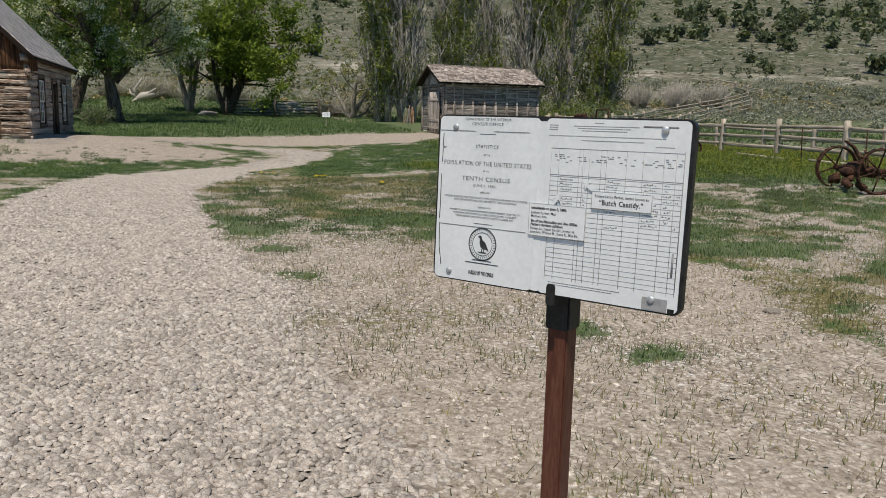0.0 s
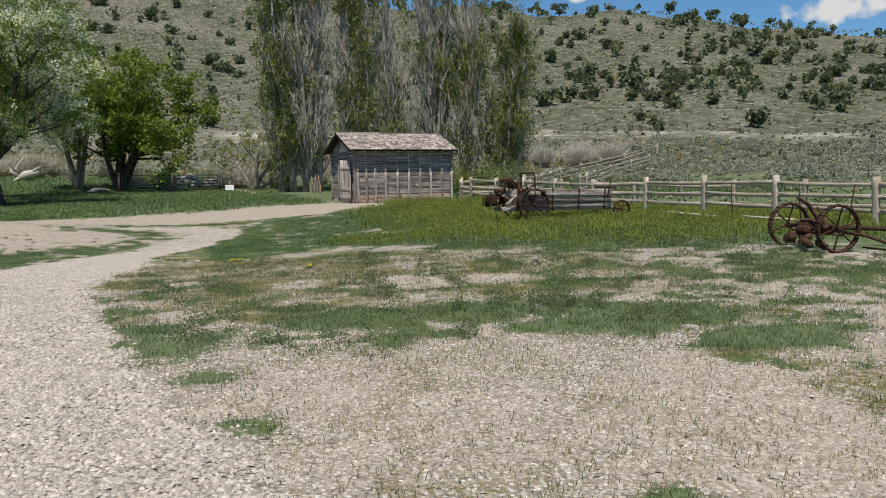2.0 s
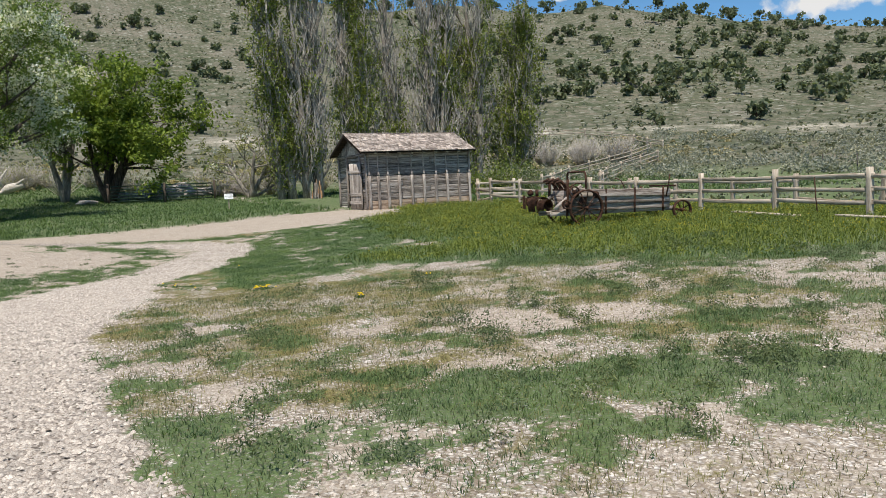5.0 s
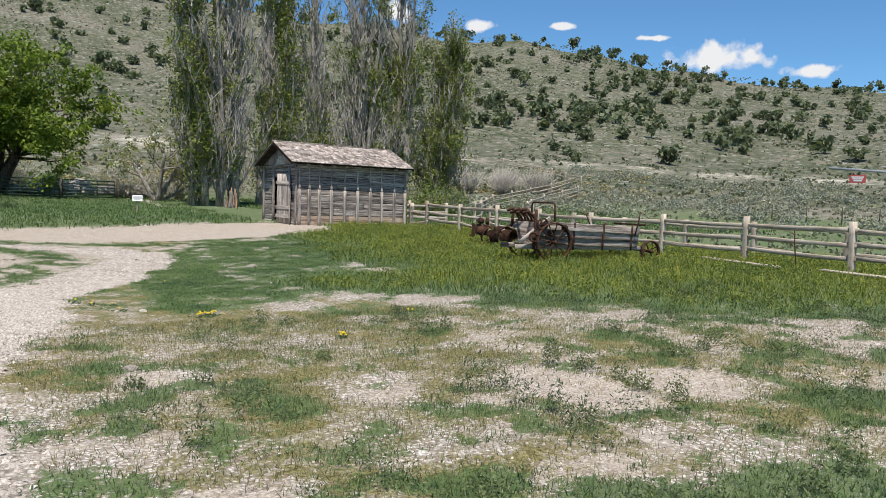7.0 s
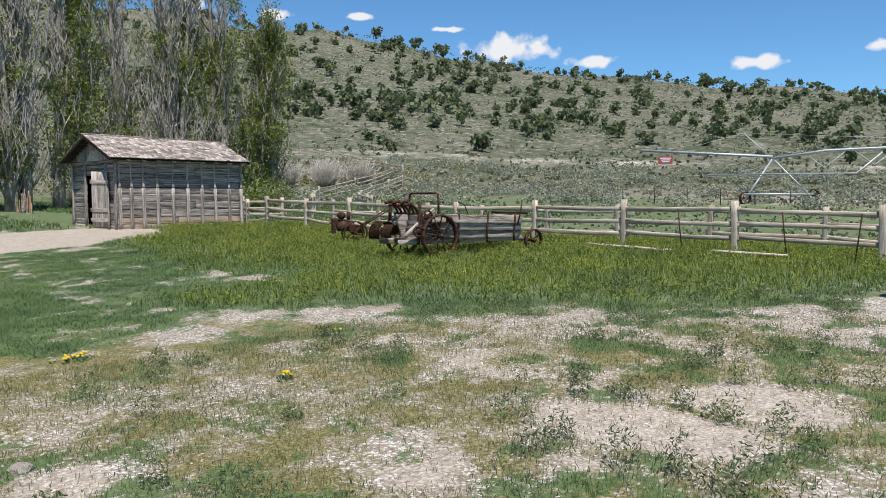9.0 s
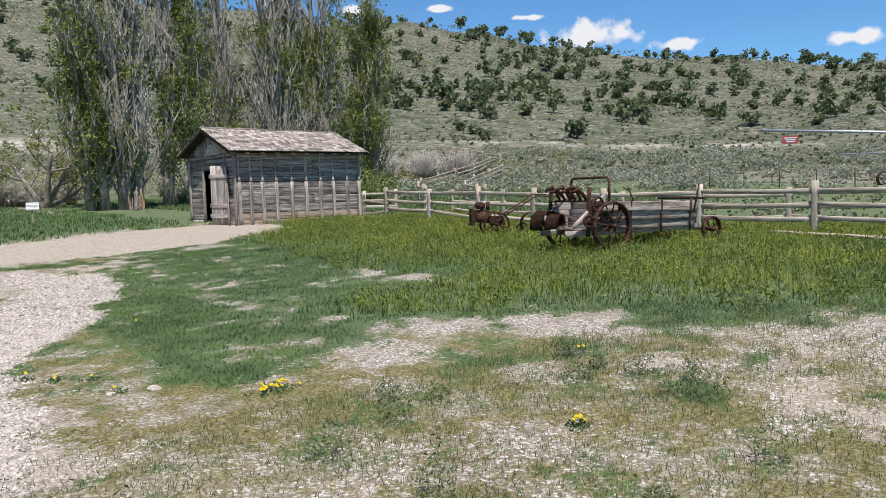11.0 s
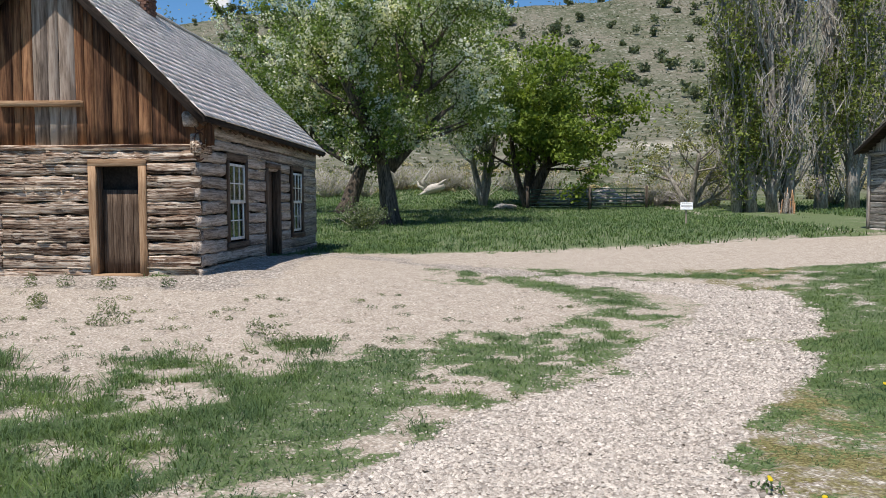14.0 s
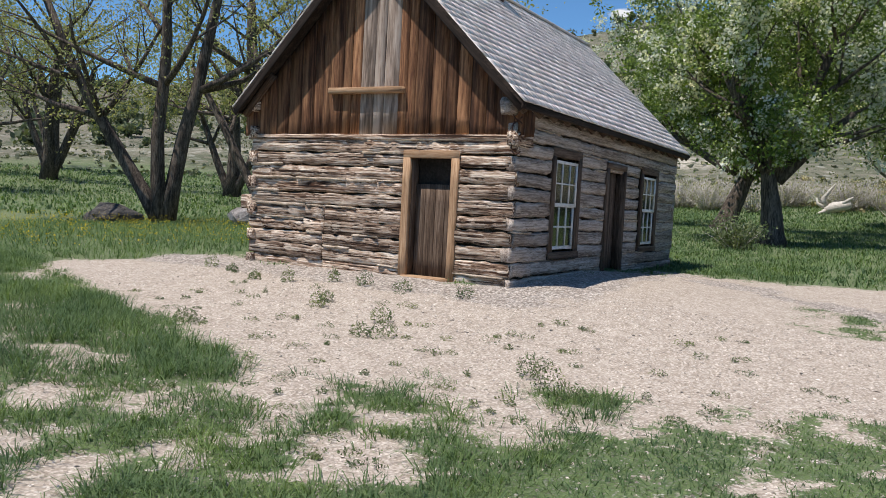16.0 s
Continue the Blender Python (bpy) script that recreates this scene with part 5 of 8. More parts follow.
def bars(name, rects, mat, parent, z):
    """Plain bars in one mesh: x0, y0, x1, y1 on the sign."""
    v, q = [], []
    for x0, y0, x1, y1 in rects:
        n = len(v)
        v += [(x0, y0, 0), (x1, y0, 0), (x1, y1, 0), (x0, y1, 0), (x0, y0, 0.0003), (x1, y0, 0.0003), (x1, y1, 0.0003), (x0, y1, 0.0003)]
        q += [(n + 4, n + 5, n + 6, n + 7), (n, n + 1, n + 5, n + 4), (n + 1, n + 2, n + 6, n + 5), (n + 2, n + 3, n + 7, n + 6), (n + 3, n, n + 4, n + 7)]
    ob = new(name, mesh_np(name, v, q, mat=mat))
    ob.parent = parent
    return on_sign(ob, 0, 0, z)


LX = 0.147
for txt, y, size, w in (("DEPARTMENT OF THE INTERIOR.", 0.392, 0.009, 0.13), ("CENSUS OFFICE.", 0.381, 0.010, 0.09), ("STATISTICS", 0.327, 0.012, 0.063),
                        ("OF THE", 0.309, 0.006, 0.018), ("POPULATION OF THE UNITED STATES", 0.285, 0.0155, 0.245), ("AT THE", 0.271, 0.006, 0.018),
                        ("TENTH CENSUS", 0.249, 0.0145, 0.135), ("(JUNE 1, 1880),", 0.235, 0.009, 0.068), ("EMBRACING", 0.220, 0.006, 0.026),
                        ("EXTENDED TABLES OF THE POPULATION OF STATES, COUNTIES, AND MINOR CIVIL DIVISIONS,", 0.206, 0.0066, 0.235),
                        ("WITH DISTINCTION OF RACE, SEX, AGE, NATIVITY, AND OCCUPATIONS;", 0.199, 0.0066, 0.178), ("TOGETHER WITH", 0.184, 0.005, 0.036),
                        ("SUMMARY TABLES, DERIVED FROM OTHER CENSUS REPORTS, RELATING TO", 0.174, 0.0062, 0.2), ("NEWSPAPERS AND PERIODICALS; PUBLIC SCHOOLS AND ILLITERACY;", 0.167, 0.0062, 0.18),
                        ("THE DEPENDENT, DEFECTIVE, AND DELINQUENT CLASSES, ETC.", 0.160, 0.0062, 0.165)):
    letters(txt, LX, y, size, M_INK, panel_l, width=w, bold=-0.00014 if size > 0.008 else -0.00008)
letters("BUREAU OF THE CENSUS", LX, 0.022, 0.013, M_INK, panel_l, width=0.072, bold=0.0005)
lr = random.Random(4)
bars("small_print", [(0.02 + 0.0048 * i, 0.137, 0.0235 + 0.0048 * i, 0.1388) for i in range(51)] + [(0.12, 0.057, 0.175, 0.059), (0.10, 0.050, 0.195, 0.052), (0.125, 0.36, 0.17, 0.361), (0.12, 0.146, 0.172, 0.147)]
     + [(0.01 + 0.0035 * i, 0.366, 0.0125 + 0.0035 * i, 0.3678) for i in range(30)] + [(0.165 + 0.0035 * i, 0.366, 0.1675 + 0.0035 * i, 0.3678) for i in range(28)], M_INK, panel_l, 0.0044)["kind"] = "stuff"
# worn, cracked film along the left edge
for pts in ([(0.020, 0.36), (0.018, 0.33), (0.024, 0.325), (0.028, 0.327)], [(0.017, 0.26), (0.0175, 0.19), (0.0165, 0.15)], [(0.017, 0.14), (0.019, 0.08), (0.027, 0.035)], [(0.019, 0.325), (0.0185, 0.29)]):
    t_ob = tube("crack", [SM @ Vector((a, b, 0.0042)) for a, b in pts], 0.0011, M_EDGE, panel_l, sides=5)
    place(t_ob, Matrix.Identity(4))
# round seal: rings and a plain dark bird shape
seal = empty_at("seal", 0, 0, 0)
seal.parent = None
ring = []
for rad, rr in ((0.0385, 0.0016), (0.028, 0.0008)):
    ring.append(tube_arrays([(LX + rad * math.cos(a), 0.098 + rad * math.sin(a), 0) for a in np.linspace(0, 6.2832, 40)], rr, 4))
for k in range(34):
    a = k * 6.2832 / 34
    ring.append(tube_arrays([(LX + q * math.cos(a), 0.098 + q * math.sin(a), 0) for q in (0.031, 0.036)], 0.0007, 4))
bpy.data.objects.remove(seal)
so = new("round_seal", joined("round_seal", ring, M_INK))
so.parent = panel_l
on_sign(so, 0, 0, 0.0042)
bird = bmesh.new()
for pts in ([(-0.013, 0.017), (-0.008, 0.021), (-0.003, 0.019), (0.000, 0.010), (0.007, 0.006), (0.013, -0.004), (0.019, -0.016), (0.011, -0.012), (0.003, -0.012), (-0.005, -0.007), (-0.008, 0.003), (-0.007, 0.013)],
            [(-0.002, -0.012), (0.0005, -0.012), (0.0, -0.020), (-0.002, -0.020)], [(0.004, -0.012), (0.006, -0.012), (0.0055, -0.020), (0.004, -0.020)],
            [(-0.012, -0.019), (0.014, -0.019), (0.010, -0.022), (-0.009, -0.022)]):
    bird.faces.new([bird.verts.new((x, y, 0)) for x, y in pts])
bmesh.ops.recalc_face_normals(bird, faces=bird.faces)
geo = bmesh.ops.extrude_face_region(bird, geom=bird.faces[:])
for v in [e for e in geo["geom"] if isinstance(e, bmesh.types.BMVert)]:
    v.co.z += 0.0004
on_sign(part("bird_mark", bird, M_INK, panel_l), LX, 0.098, 0.0043)

# right panel: ruled schedule with unreadable entries
rules, ents = [], []
GX = [0.318, 0.338, 0.388, 0.397, 0.412, 0.44, 0.452, 0.498, 0.535, 0.58, 0.606, 0.622]
for x in GX:
    rules.append((x, 0.04, x + 0.0009, 0.335))
for i in range(25):
    y = 0.046 + i * 0.0108
    if y < 0.275 or y > 0.33:
        rules.append((0.318, y, 0.623, y + 0.0007))
for y in (0.335, 0.276):
    rules.append((0.318, y, 0.623, y + 0.0012))
for row in range(25):
    y = 0.049 + row * 0.0108
    if y > 0.27:
        break
    for a, b, prob, lo in ((0.34, 0.385, 0.95, 14), (0.399, 0.41, 0.8, 13), (0.454, 0.49, 0.35, 11), (0.537, 0.575, 0.9, 12), (0.582, 0.604, 0.9, 12), (0.608, 0.62, 0.9, 12)):
        if row >= lo and lr.random() < prob:
            x = a + lr.uniform(0, 0.006)
            while x < b - lr.uniform(0.0, 0.012):
                w = lr.uniform(0.0012, 0.0035)
                y1 = y + lr.uniform(0, 0.003)
                ents.append((x, y1, x + w, y1 + lr.uniform(0.0012, 0.0035)))
                x += w + lr.uniform(0.0008, 0.002)
for k in range(70):
    x = lr.uniform(0.32, 0.618)
    y = lr.choice((0.305, 0.309, 0.313, 0.317, 0.321))
    ents.append((x, y, x + lr.uniform(0.003, 0.008), y + 0.0016))
for y, a, b in ((0.392, 0.42, 0.44), (0.386, 0.31, 0.33), (0.381, 0.31, 0.33), (0.376, 0.31, 0.33), (0.385, 0.37, 0.52), (0.380, 0.38, 0.5), (0.375, 0.39, 0.49), (0.363, 0.31, 0.58), (0.354, 0.39, 0.53), (0.346, 0.56, 0.6), (0.032, 0.33, 0.5), (0.027, 0.33, 0.48)):
    x = a
    while x < b:
        w = lr.uniform(0.003, 0.008)
        ents.append((x, y, x + w, y + 0.0014))
        x += w + 0.0012
ents += [(0.53, 0.386, 0.605, 0.3895), (0.612, 0.08, 0.6165, 0.13), (0.6225, 0.05, 0.624, 0.34)]
bars("ruled_grid", rules, M_GREY_INK, panel_r, 0.0021)["kind"] = "stuff"
bars("handwriting", ents, M_GREY_INK, panel_r, 0.0022)["kind"] = "stuff"
note1 = on_sign(part("caption_card", box_bm((0, 0, 0), (0.137, 0.038, 0.003)), M_PAPER, sign, "white caption card with a pointer"), 0.425, 0.209, 0.003)
note2 = on_sign(part("caption_card", box_bm((0, 0, 0), (0.142, 0.074, 0.003)), M_PAPER, sign, "white caption card with a pointer"), 0.272, 0.135, 0.004)
for nt_, w, h in ((note1, 0.137, 0.038), (note2, 0.142, 0.074)):
    rim = []
    for x0, y0, x1, y1 in ((0, 0, w, 0.0008), (0, h - 0.0008, w, h), (0, 0, 0.0008, h), (w - 0.0008, 0, w, h)):
        rim.append((x0, y0, x1, y1))
    o = bars("card_outline", rim, M_GREY_INK, nt_, 0.0)
    place(o, world_of(nt_) @ Matrix.Translation((0, 0, 0.0031)))
for (ax, ay), (bx, by), z in (((0.43, 0.247), (0.404, 0.262), 0.004), ((0.33, 0.209), (0.346, 0.232), 0.005)):
    d = Vector((bx - ax, by - ay, 0)).normalized()
    s = Vector((-d.y, d.x, 0)) * 0.005
    A, B = Vector((ax, ay, 0)), Vector((bx, by, 0))
    ar = bmesh.new()
    ar.faces.new([ar.verts.new(p) for p in (A - s * 0.8, B - d * 0.01 - s * 0.8, B - d * 0.01 - s * 2, B, B - d * 0.01 + s * 2, B - d * 0.01 + s * 0.8, A + s * 0.8)])
    geo = bmesh.ops.extrude_face_region(ar, geom=ar.faces[:])
    for v in [e for e in geo["geom"] if isinstance(e, bmesh.types.BMVert)]:
        v.co.z += 0.0015
    bmesh.ops.recalc_face_normals(ar, faces=ar.faces)
    on_sign(part("pointer", ar, M_PAPER, sign), 0, 0, z)
letters("Robert Leroy Parker, better known as", 0.4935, 0.234, 0.0085, M_INK, note1, 0.0062, 0.122, 0.0001)
letters("“Butch Cassidy.”", 0.4935, 0.218, 0.0155, M_INK, note1, 0.0062, 0.1, 0.0004)
for txt, y, w, bo in (("Inhabitants on June 1, 1880.", 0.196, 0.09, 0.0004), ("Father: Parker, Max", 0.185, 0.063, 0.0001), ("Mother: Ann", 0.177, 0.04, 0.0001), ("Six of the Maximilian and Ann Gillies", 0.166, 0.118, 0.0004),
                      ("Parker's thirteen children:", 0.158, 0.083, 0.0004), ("Robert Le, Daniel Sinclair, Arthur H,", 0.149, 0.112, 0.0001), ("Jane Ann, William M., Susan K., Max Eb.", 0.141, 0.121, 0.0001)):
    letters(txt, 0.278 + w / 2, y, 0.0085, M_INK, note2, 0.0072, w, bo)
# bolts, tape and the post
for bx, by in ((0.055, 0.375), (0.578, 0.382), (0.052, 0.022), (0.575, 0.028)):
    bm = bmesh.new()
    bmesh.ops.create_uvsphere(bm, u_segments=14, v_segments=8, radius=0.0085)
    for v in bm.verts:
        v.co.z = max(v.co.z, 0) * 0.55
    on_sign(part("bolt", bm, M_STEEL, sign, "steel bolt head"), bx, by, 0.004)
tp = on_sign(part("torn_tape", box_bm((0, 0, 0), (0.055, 0.026, 0.0006)), M_GREY_INK, sign), 0.555, 0.006, 0.0028)
tp2 = on_sign(part("worn_corner", box_bm((0, 0, 0), (0.014, 0.010, 0.0008)), M_EDGE, sign), 0.612, 0.004, 0.0028)
pm = SM @ Vector((0.338, 0.0, -0.045))
part_post = part("post", box_bm((-0.026, -0.026, -0.2), (0.026, 0.026, 1.02), 0.004), M_POST, sign)
rzp = math.degrees(math.atan2(sxv.y, sxv.x))
place(part_post, pose(pm.x + 0.02, pm.y + 0.02, -0.36, 0, 0, rzp))
collar = part("bracket", box_bm((-0.031, -0.031, 0), (0.031, 0.031, 0.12), 0.004), M_EDGE, sign, "black steel bracket on the post")
place(collar, pose(pm.x + 0.02, pm.y + 0.02, 0.545, 0, 0, rzp))
tongue = on_sign(part("tongue", rounded_plate(0.022, 0.05, 0.008, 0.004), M_EDGE, sign), 0.327, -0.022, 0.001)

# ---- split-rail fences ----
def fence(name, posts, label, top, rails, seed, th=0.13, post_label=""):
    """A rail fence through posts (x, y): each post and each rail a part."""
    r = random.Random(seed)
    f = tagged(empty_at(name, posts[0][0], posts[0][1], hz(*posts[0])), label, "fence")
    for x, y in posts:
        g = hz(x, y)
        lean = r.uniform(-0.03, 0.03), r.uniform(-0.03, 0.03)
        timber("post", (x, y, g - 0.25), (x + lean[0], y + lean[1], g + top + r.uniform(-0.05, 0.05)), th * r.uniform(0.9, 1.1), th, M_FENCE, f, up=(1, 0, 0), wob=0.08, corner=0.15)
    for (ax, ay), (bx, by) in zip(posts, posts[1:]):
        d = (Vector((bx, by, 0)) - Vector((ax, ay, 0))).normalized()
        for k, hgt in enumerate(rails):
            if r.random() < 0.06:
                continue
            e = 0.12
            fall = -0.18 if k == len(rails) - 1 and r.random() < 0.3 else 0.0
            p0 = (ax - d.x * e, ay - d.y * e, hz(ax, ay) + hgt + r.uniform(-0.03, 0.03))
            p1 = (bx + d.x * e, by + d.y * e, hz(bx, by) + hgt + r.uniform(-0.03, 0.03) + fall)
            timber("rail", p0, p1, 0.07, 0.11 * r.uniform(0.85, 1.15), M_FENCE, f, wob=0.14, segs=6, sag=r.uniform(0, 0.04), corner=0.4)
    return f


fence("rail_fence", [(18.4, y) for y in (31.3, 28.6, 25.9, 23.3, 20.5)] + [(18.55, 17.5), (18.4, 14.4), (18.1, 11.2), (18.0, 8.0), (17.9, 4.8), (17.8, 1.6), (17.8, -1.6)],
      "silver-grey split-rail fence with three rails beside the meadow", 1.24, (1.05, 0.72, 0.40), 3)
fence("rail_fence", [(22, y) for y in (31.5, 28.4, 25.5, 22.6, 19.6, 16.8, 13.7, 10.5, 7.4, 4.2, 1.0)], "weathered split-rail fence along the far side of the lane", 1.12, (0.95, 0.62, 0.3), 4)
fence("rail_fence", [(18.4, 31.3), (18.9, 33.6), (20.0, 35.8), (22.6, 36.4)], "short rail fence joining the shed corner", 1.1, (0.9, 0.6, 0.3), 5)
fence("rail_fence", [(24.5, 36.5), (28, 41), (31.5, 46), (35, 50.5), (38.8, 55), (43, 58), (47.5, 61), (52.5, 64), (57.5, 67)], "rail fence climbing from the yard towards the hill", 1.3, (1.1, 0.75, 0.4), 6)
fence("rail_fence", [(28.5, 36.5), (32, 41), (35.5, 46), (39, 50), (43.5, 54), (48, 57), (53, 60.5)], "second rail fence of the lane below the hill", 1.3, (1.1, 0.75, 0.4), 7)
fence("rail_fence", [(60.6, 68.6), (62, 73), (64, 78), (64.5, 83), (64.5, 89), (60, 94)], "far rail fence beside the dirt track on the hill", 1.2, (1.0, 0.6), 8, 0.16)
# iron rods leaning by the fence
for x, y, dx in ((17.4, 9.7, 0.18), (17.5, 8.4, -0.1), (17.5, 12.2, 0.2)):
    rod = tagged(tube("iron_rod", [(x, y, hz(x, y) - 0.1), (x + 0.05, y + dx * 0.6, hz(x, y) + 0.55), (x + 0.1, y + dx, hz(x, y) + 1.05)], 0.016, M_RUST), "thin rusty iron rod standing in the grass", "rod", "rods by the fence")
# boards lying in the grass
for x, y, a, L in ((16.9, 13.4, 80, 2.6), (17.0, 10.4, 95, 1.6)):
    v = Vector((math.cos(radians(a)), math.sin(radians(a)), 0)) * L / 2
    b = timber("loose_board", (x - v.x, y - v.y, hz(x, y) + 0.12), (x + v.x, y + v.y, hz(x, y) + 0.16), 0.2, 0.05, M_FENCE, None, wob=0.06)
    tagged(b, "loose grey board lying in the grass by the fence", "board", "loose boards")


# ---- iron wheels and machines ----
def iron_wheel(parent, centre, radius, axle, spokes=10, width=0.09, mat=None, cleats=0):
    """A spoked iron wheel: rim, hub and spokes under one part."""
    mat = mat or M_RUST
    c, ax = Vector(centre), Vector(axle).normalized()
    w = empty_at("wheel", *c)
    w.parent = parent
    place(w, Matrix.Translation(c))
    u = ax.cross(Vector((0, 0, 1))).normalized()
    v = ax.cross(u)
    n = 36
    V, Q = [], []
    for i in range(n):
        a = 2 * math.pi * i / n
        d = u * math.cos(a) + v * math.sin(a)
        for rr, s in ((radius, -0.5), (radius, 0.5), (radius - 0.035, 0.5), (radius - 0.035, -0.5)):
            V.append(c + d * rr + ax * width * s)
    for i in range(n):
        for j in range(4):
            Q.append((i * 4 + j, i * 4 + (j + 1) % 4, (i + 1) % n * 4 + (j + 1) % 4, (i + 1) % n * 4 + j))
    rim = new("rim", mesh_np("rim", V, Q, mat=mat))
    rim.parent = w
    place(rim, Matrix.Identity(4))
    hub = tube("hub", [c - ax * width * 0.9, c - ax * 0.02, c + ax * 0.02, c + ax * width * 0.9], [0.045, 0.06, 0.06, 0.045], mat, w, sides=12)
    place(hub, Matrix.Identity(4))
    for i in range(spokes):
        a = 2 * math.pi * (i + 0.3) / spokes
        d = u * math.cos(a) + v * math.sin(a)
        s = 0.25 if i % 2 else -0.25
        sp = tube("spoke", [c + d * 0.05 + ax * width * s * 2, c + d * (radius - 0.01)], 0.012 + 0.008 * radius, mat, w, sides=6)
        place(sp, Matrix.Identity(4))
    for i in range(cleats):
        a = 2 * math.pi * i / cleats
        d = u * math.cos(a) + v * math.sin(a)
        cl = timber("cleat", c + d * radius - ax * width * 0.5, c + d * radius + ax * width * 0.5, 0.02, 0.03, mat, w, up=d, segs=1)
    return w


M_WAGON = worn("dark_wagon_plank", (0.085, 0.062, 0.050), (0.29, 0.24, 0.205), (0.52, 0.455, 0.40), 1.5, (0.35, 6, 6), rel=0.8, dist=0.01, fine=6, vary=0.4)

# manure spreader: long wooden bed on iron wheels, beaters at the rear
sp = tagged(empty_at("manure_spreader", 14.5, 16.5, hz(14.5, 16.5)), "old wooden manure spreader with rusty iron wheels and beaters", "farm machine")
TAIL = Vector((13.23, 16.82, 0))
fd = Vector((0.988, -0.155, 0)).normalized()
sd = Vector((-fd.y, fd.x, 0))


def at_sp(f, s, z):
    """A place on the spreader: metres ahead of its rear axle, to its left, above ground."""
    p = TAIL + fd * f + sd * s
    return Vector((p.x, p.y, hz(14.5, 16.5) + z))


for s in (-0.5, 0.5):
    for k, zz in enumerate((0.52, 0.72, 0.92)):
        timber("side_board", at_sp(-0.35, s * (1 + 0.12 * k), zz), at_sp(2.75, s * (1 + 0.08 * k), zz - 0.03 - 0.03 * k), 0.04, 0.195, M_WAGON, sp, wob=0.08, segs=12, corner=0.12)
    for f in (0.7, 1.6, 2.5):
        timber("stake", at_sp(f, s * 1.16, 0.3), at_sp(f, s * 1.24, 1.0), 0.03, 0.05, M_RUST, sp, up=fd, wob=0.05)
    timber("sill", at_sp(-0.9, s * 0.8, 0.36), at_sp(2.95, s * 0.8, 0.36), 0.09, 0.12, M_WAGON, sp, wob=0.06, segs=8)
for f in np.arange(-0.4, 2.7, 0.3):
    timber("floor_slat", at_sp(f, -0.5, 0.43), at_sp(f, 0.5, 0.43), 0.27, 0.03, M_WAGON, sp, wob=0.05)
timber("front_board", at_sp(2.75, -0.52, 0.7), at_sp(2.75, 0.52, 0.7), 0.04, 0.5, M_WAGON, sp, wob=0.05)
timber("cross_bar", at_sp(2.85, -0.7, 1.0), at_sp(2.85, 0.7, 1.0), 0.05, 0.05, M_RUST, sp)
ax3 = (sd.x, sd.y, 0)
for s in (-0.78, 0.78):
    iron_wheel(sp, at_sp(0.0, s, 0.50), 0.50, ax3, 12, 0.13, cleats=18)
for s in (-0.6, 0.6):
    iron_wheel(sp, at_sp(3.03, s * 1.22, 0.30), 0.29, ax3, 8, 0.10)
place(tube("axle", [at_sp(0.0, -0.85, 0.50), at_sp(0.0, 0.85, 0.50)], 0.03, M_RUST, sp), Matrix.Identity(4))
place(tube("axle", [at_sp(3.03, -0.78, 0.30), at_sp(3.03, 0.78, 0.30)], 0.03, M_RUST, sp), Matrix.Identity(4))
place(tube("shaft", [at_sp(-0.35, -0.6, 1.02), at_sp(-0.35, 0.6, 1.02)], 0.03, M_RUST, sp), Matrix.Identity(4))
# curved paddles on the beater shaft
for k in range(6):
    sy = -0.42 + 0.17 * k
    tip = 0.30 if k % 2 else 0.24
    pts = [at_sp(-0.35, sy, 1.02), at_sp(-0.44, sy, 1.02 + tip * 0.55), at_sp(-0.58, sy, 1.02 + tip), at_sp(-0.72, sy + 0.02, 1.0 + tip * 0.85)]
    v, q, t = tube_arrays(pts, [0.025, 0.035, 0.055, 0.03], 8)
    place(part("paddle", mesh_np("paddle", v, q, t, M_RUST, True), None, sp), Matrix.Identity(4))
# hoop over the beaters
hoop = [at_sp(0.1, -0.60, 0.75), at_sp(0.1, -0.60, 1.38), at_sp(0.1, -0.58, 1.46), at_sp(0.1, -0.52, 1.5), at_sp(0.1, 0.52, 1.5), at_sp(0.1, 0.58, 1.46), at_sp(0.1, 0.60, 1.38), at_sp(0.1, 0.60, 0.75)]
place(tube("hoop", hoop, 0.028, M_RUST, sp), Matrix.Identity(4))
# tall boards that close the bed behind the beaters
for k in range(4):
    timber("tail_board", at_sp(-0.1, -0.52 + 0.05 * k, 0.42 + 0.17 * k), at_sp(-0.1, 0.52 - 0.05 * k, 0.42 + 0.17 * k), 0.035, 0.165, M_WAGON, sp, wob=0.08, corner=0.12)
# curved sheet-iron deflectors at the very rear
for sy, rad, turn in ((0.62, 0.27, 25), (0.20, 0.30, -10), (-0.12, 0.22, -30)):
    bm = bmesh.new()
    n, m_ = 14, 5
    ring = [[bm.verts.new((math.cos(-0.5 + 4.0 * i / n) * rad * (1 - 0.25 * i / n), math.sin(-0.5 + 4.0 * i / n) * rad * (1 - 0.25 * i / n), (j / m_ - 0.5) * rad * 1.2 + 0.05 * i / n)) for j in range(m_ + 1)] for i in range(n + 1)]
    for i in range(n):
        for j in range(m_):
            bm.faces.new((ring[i][j], ring[i + 1][j], ring[i + 1][j + 1], ring[i][j + 1]))
    bmesh.ops.solidify(bm, geom=bm.faces[:], thickness=0.012)
    for f in bm.faces:
        f.smooth = True
    d = part("deflector", bm, M_RUST, sp, "curved rusty sheet-iron deflector")
    p = at_sp(-0.95, sy, 0.58)
    place(d, Matrix.Translation(p) @ Matrix((-fd, Vector((0, 0, 1)), -sd)).transposed().to_4x4() @ pose(0, 0, 0, 0, turn, 0))
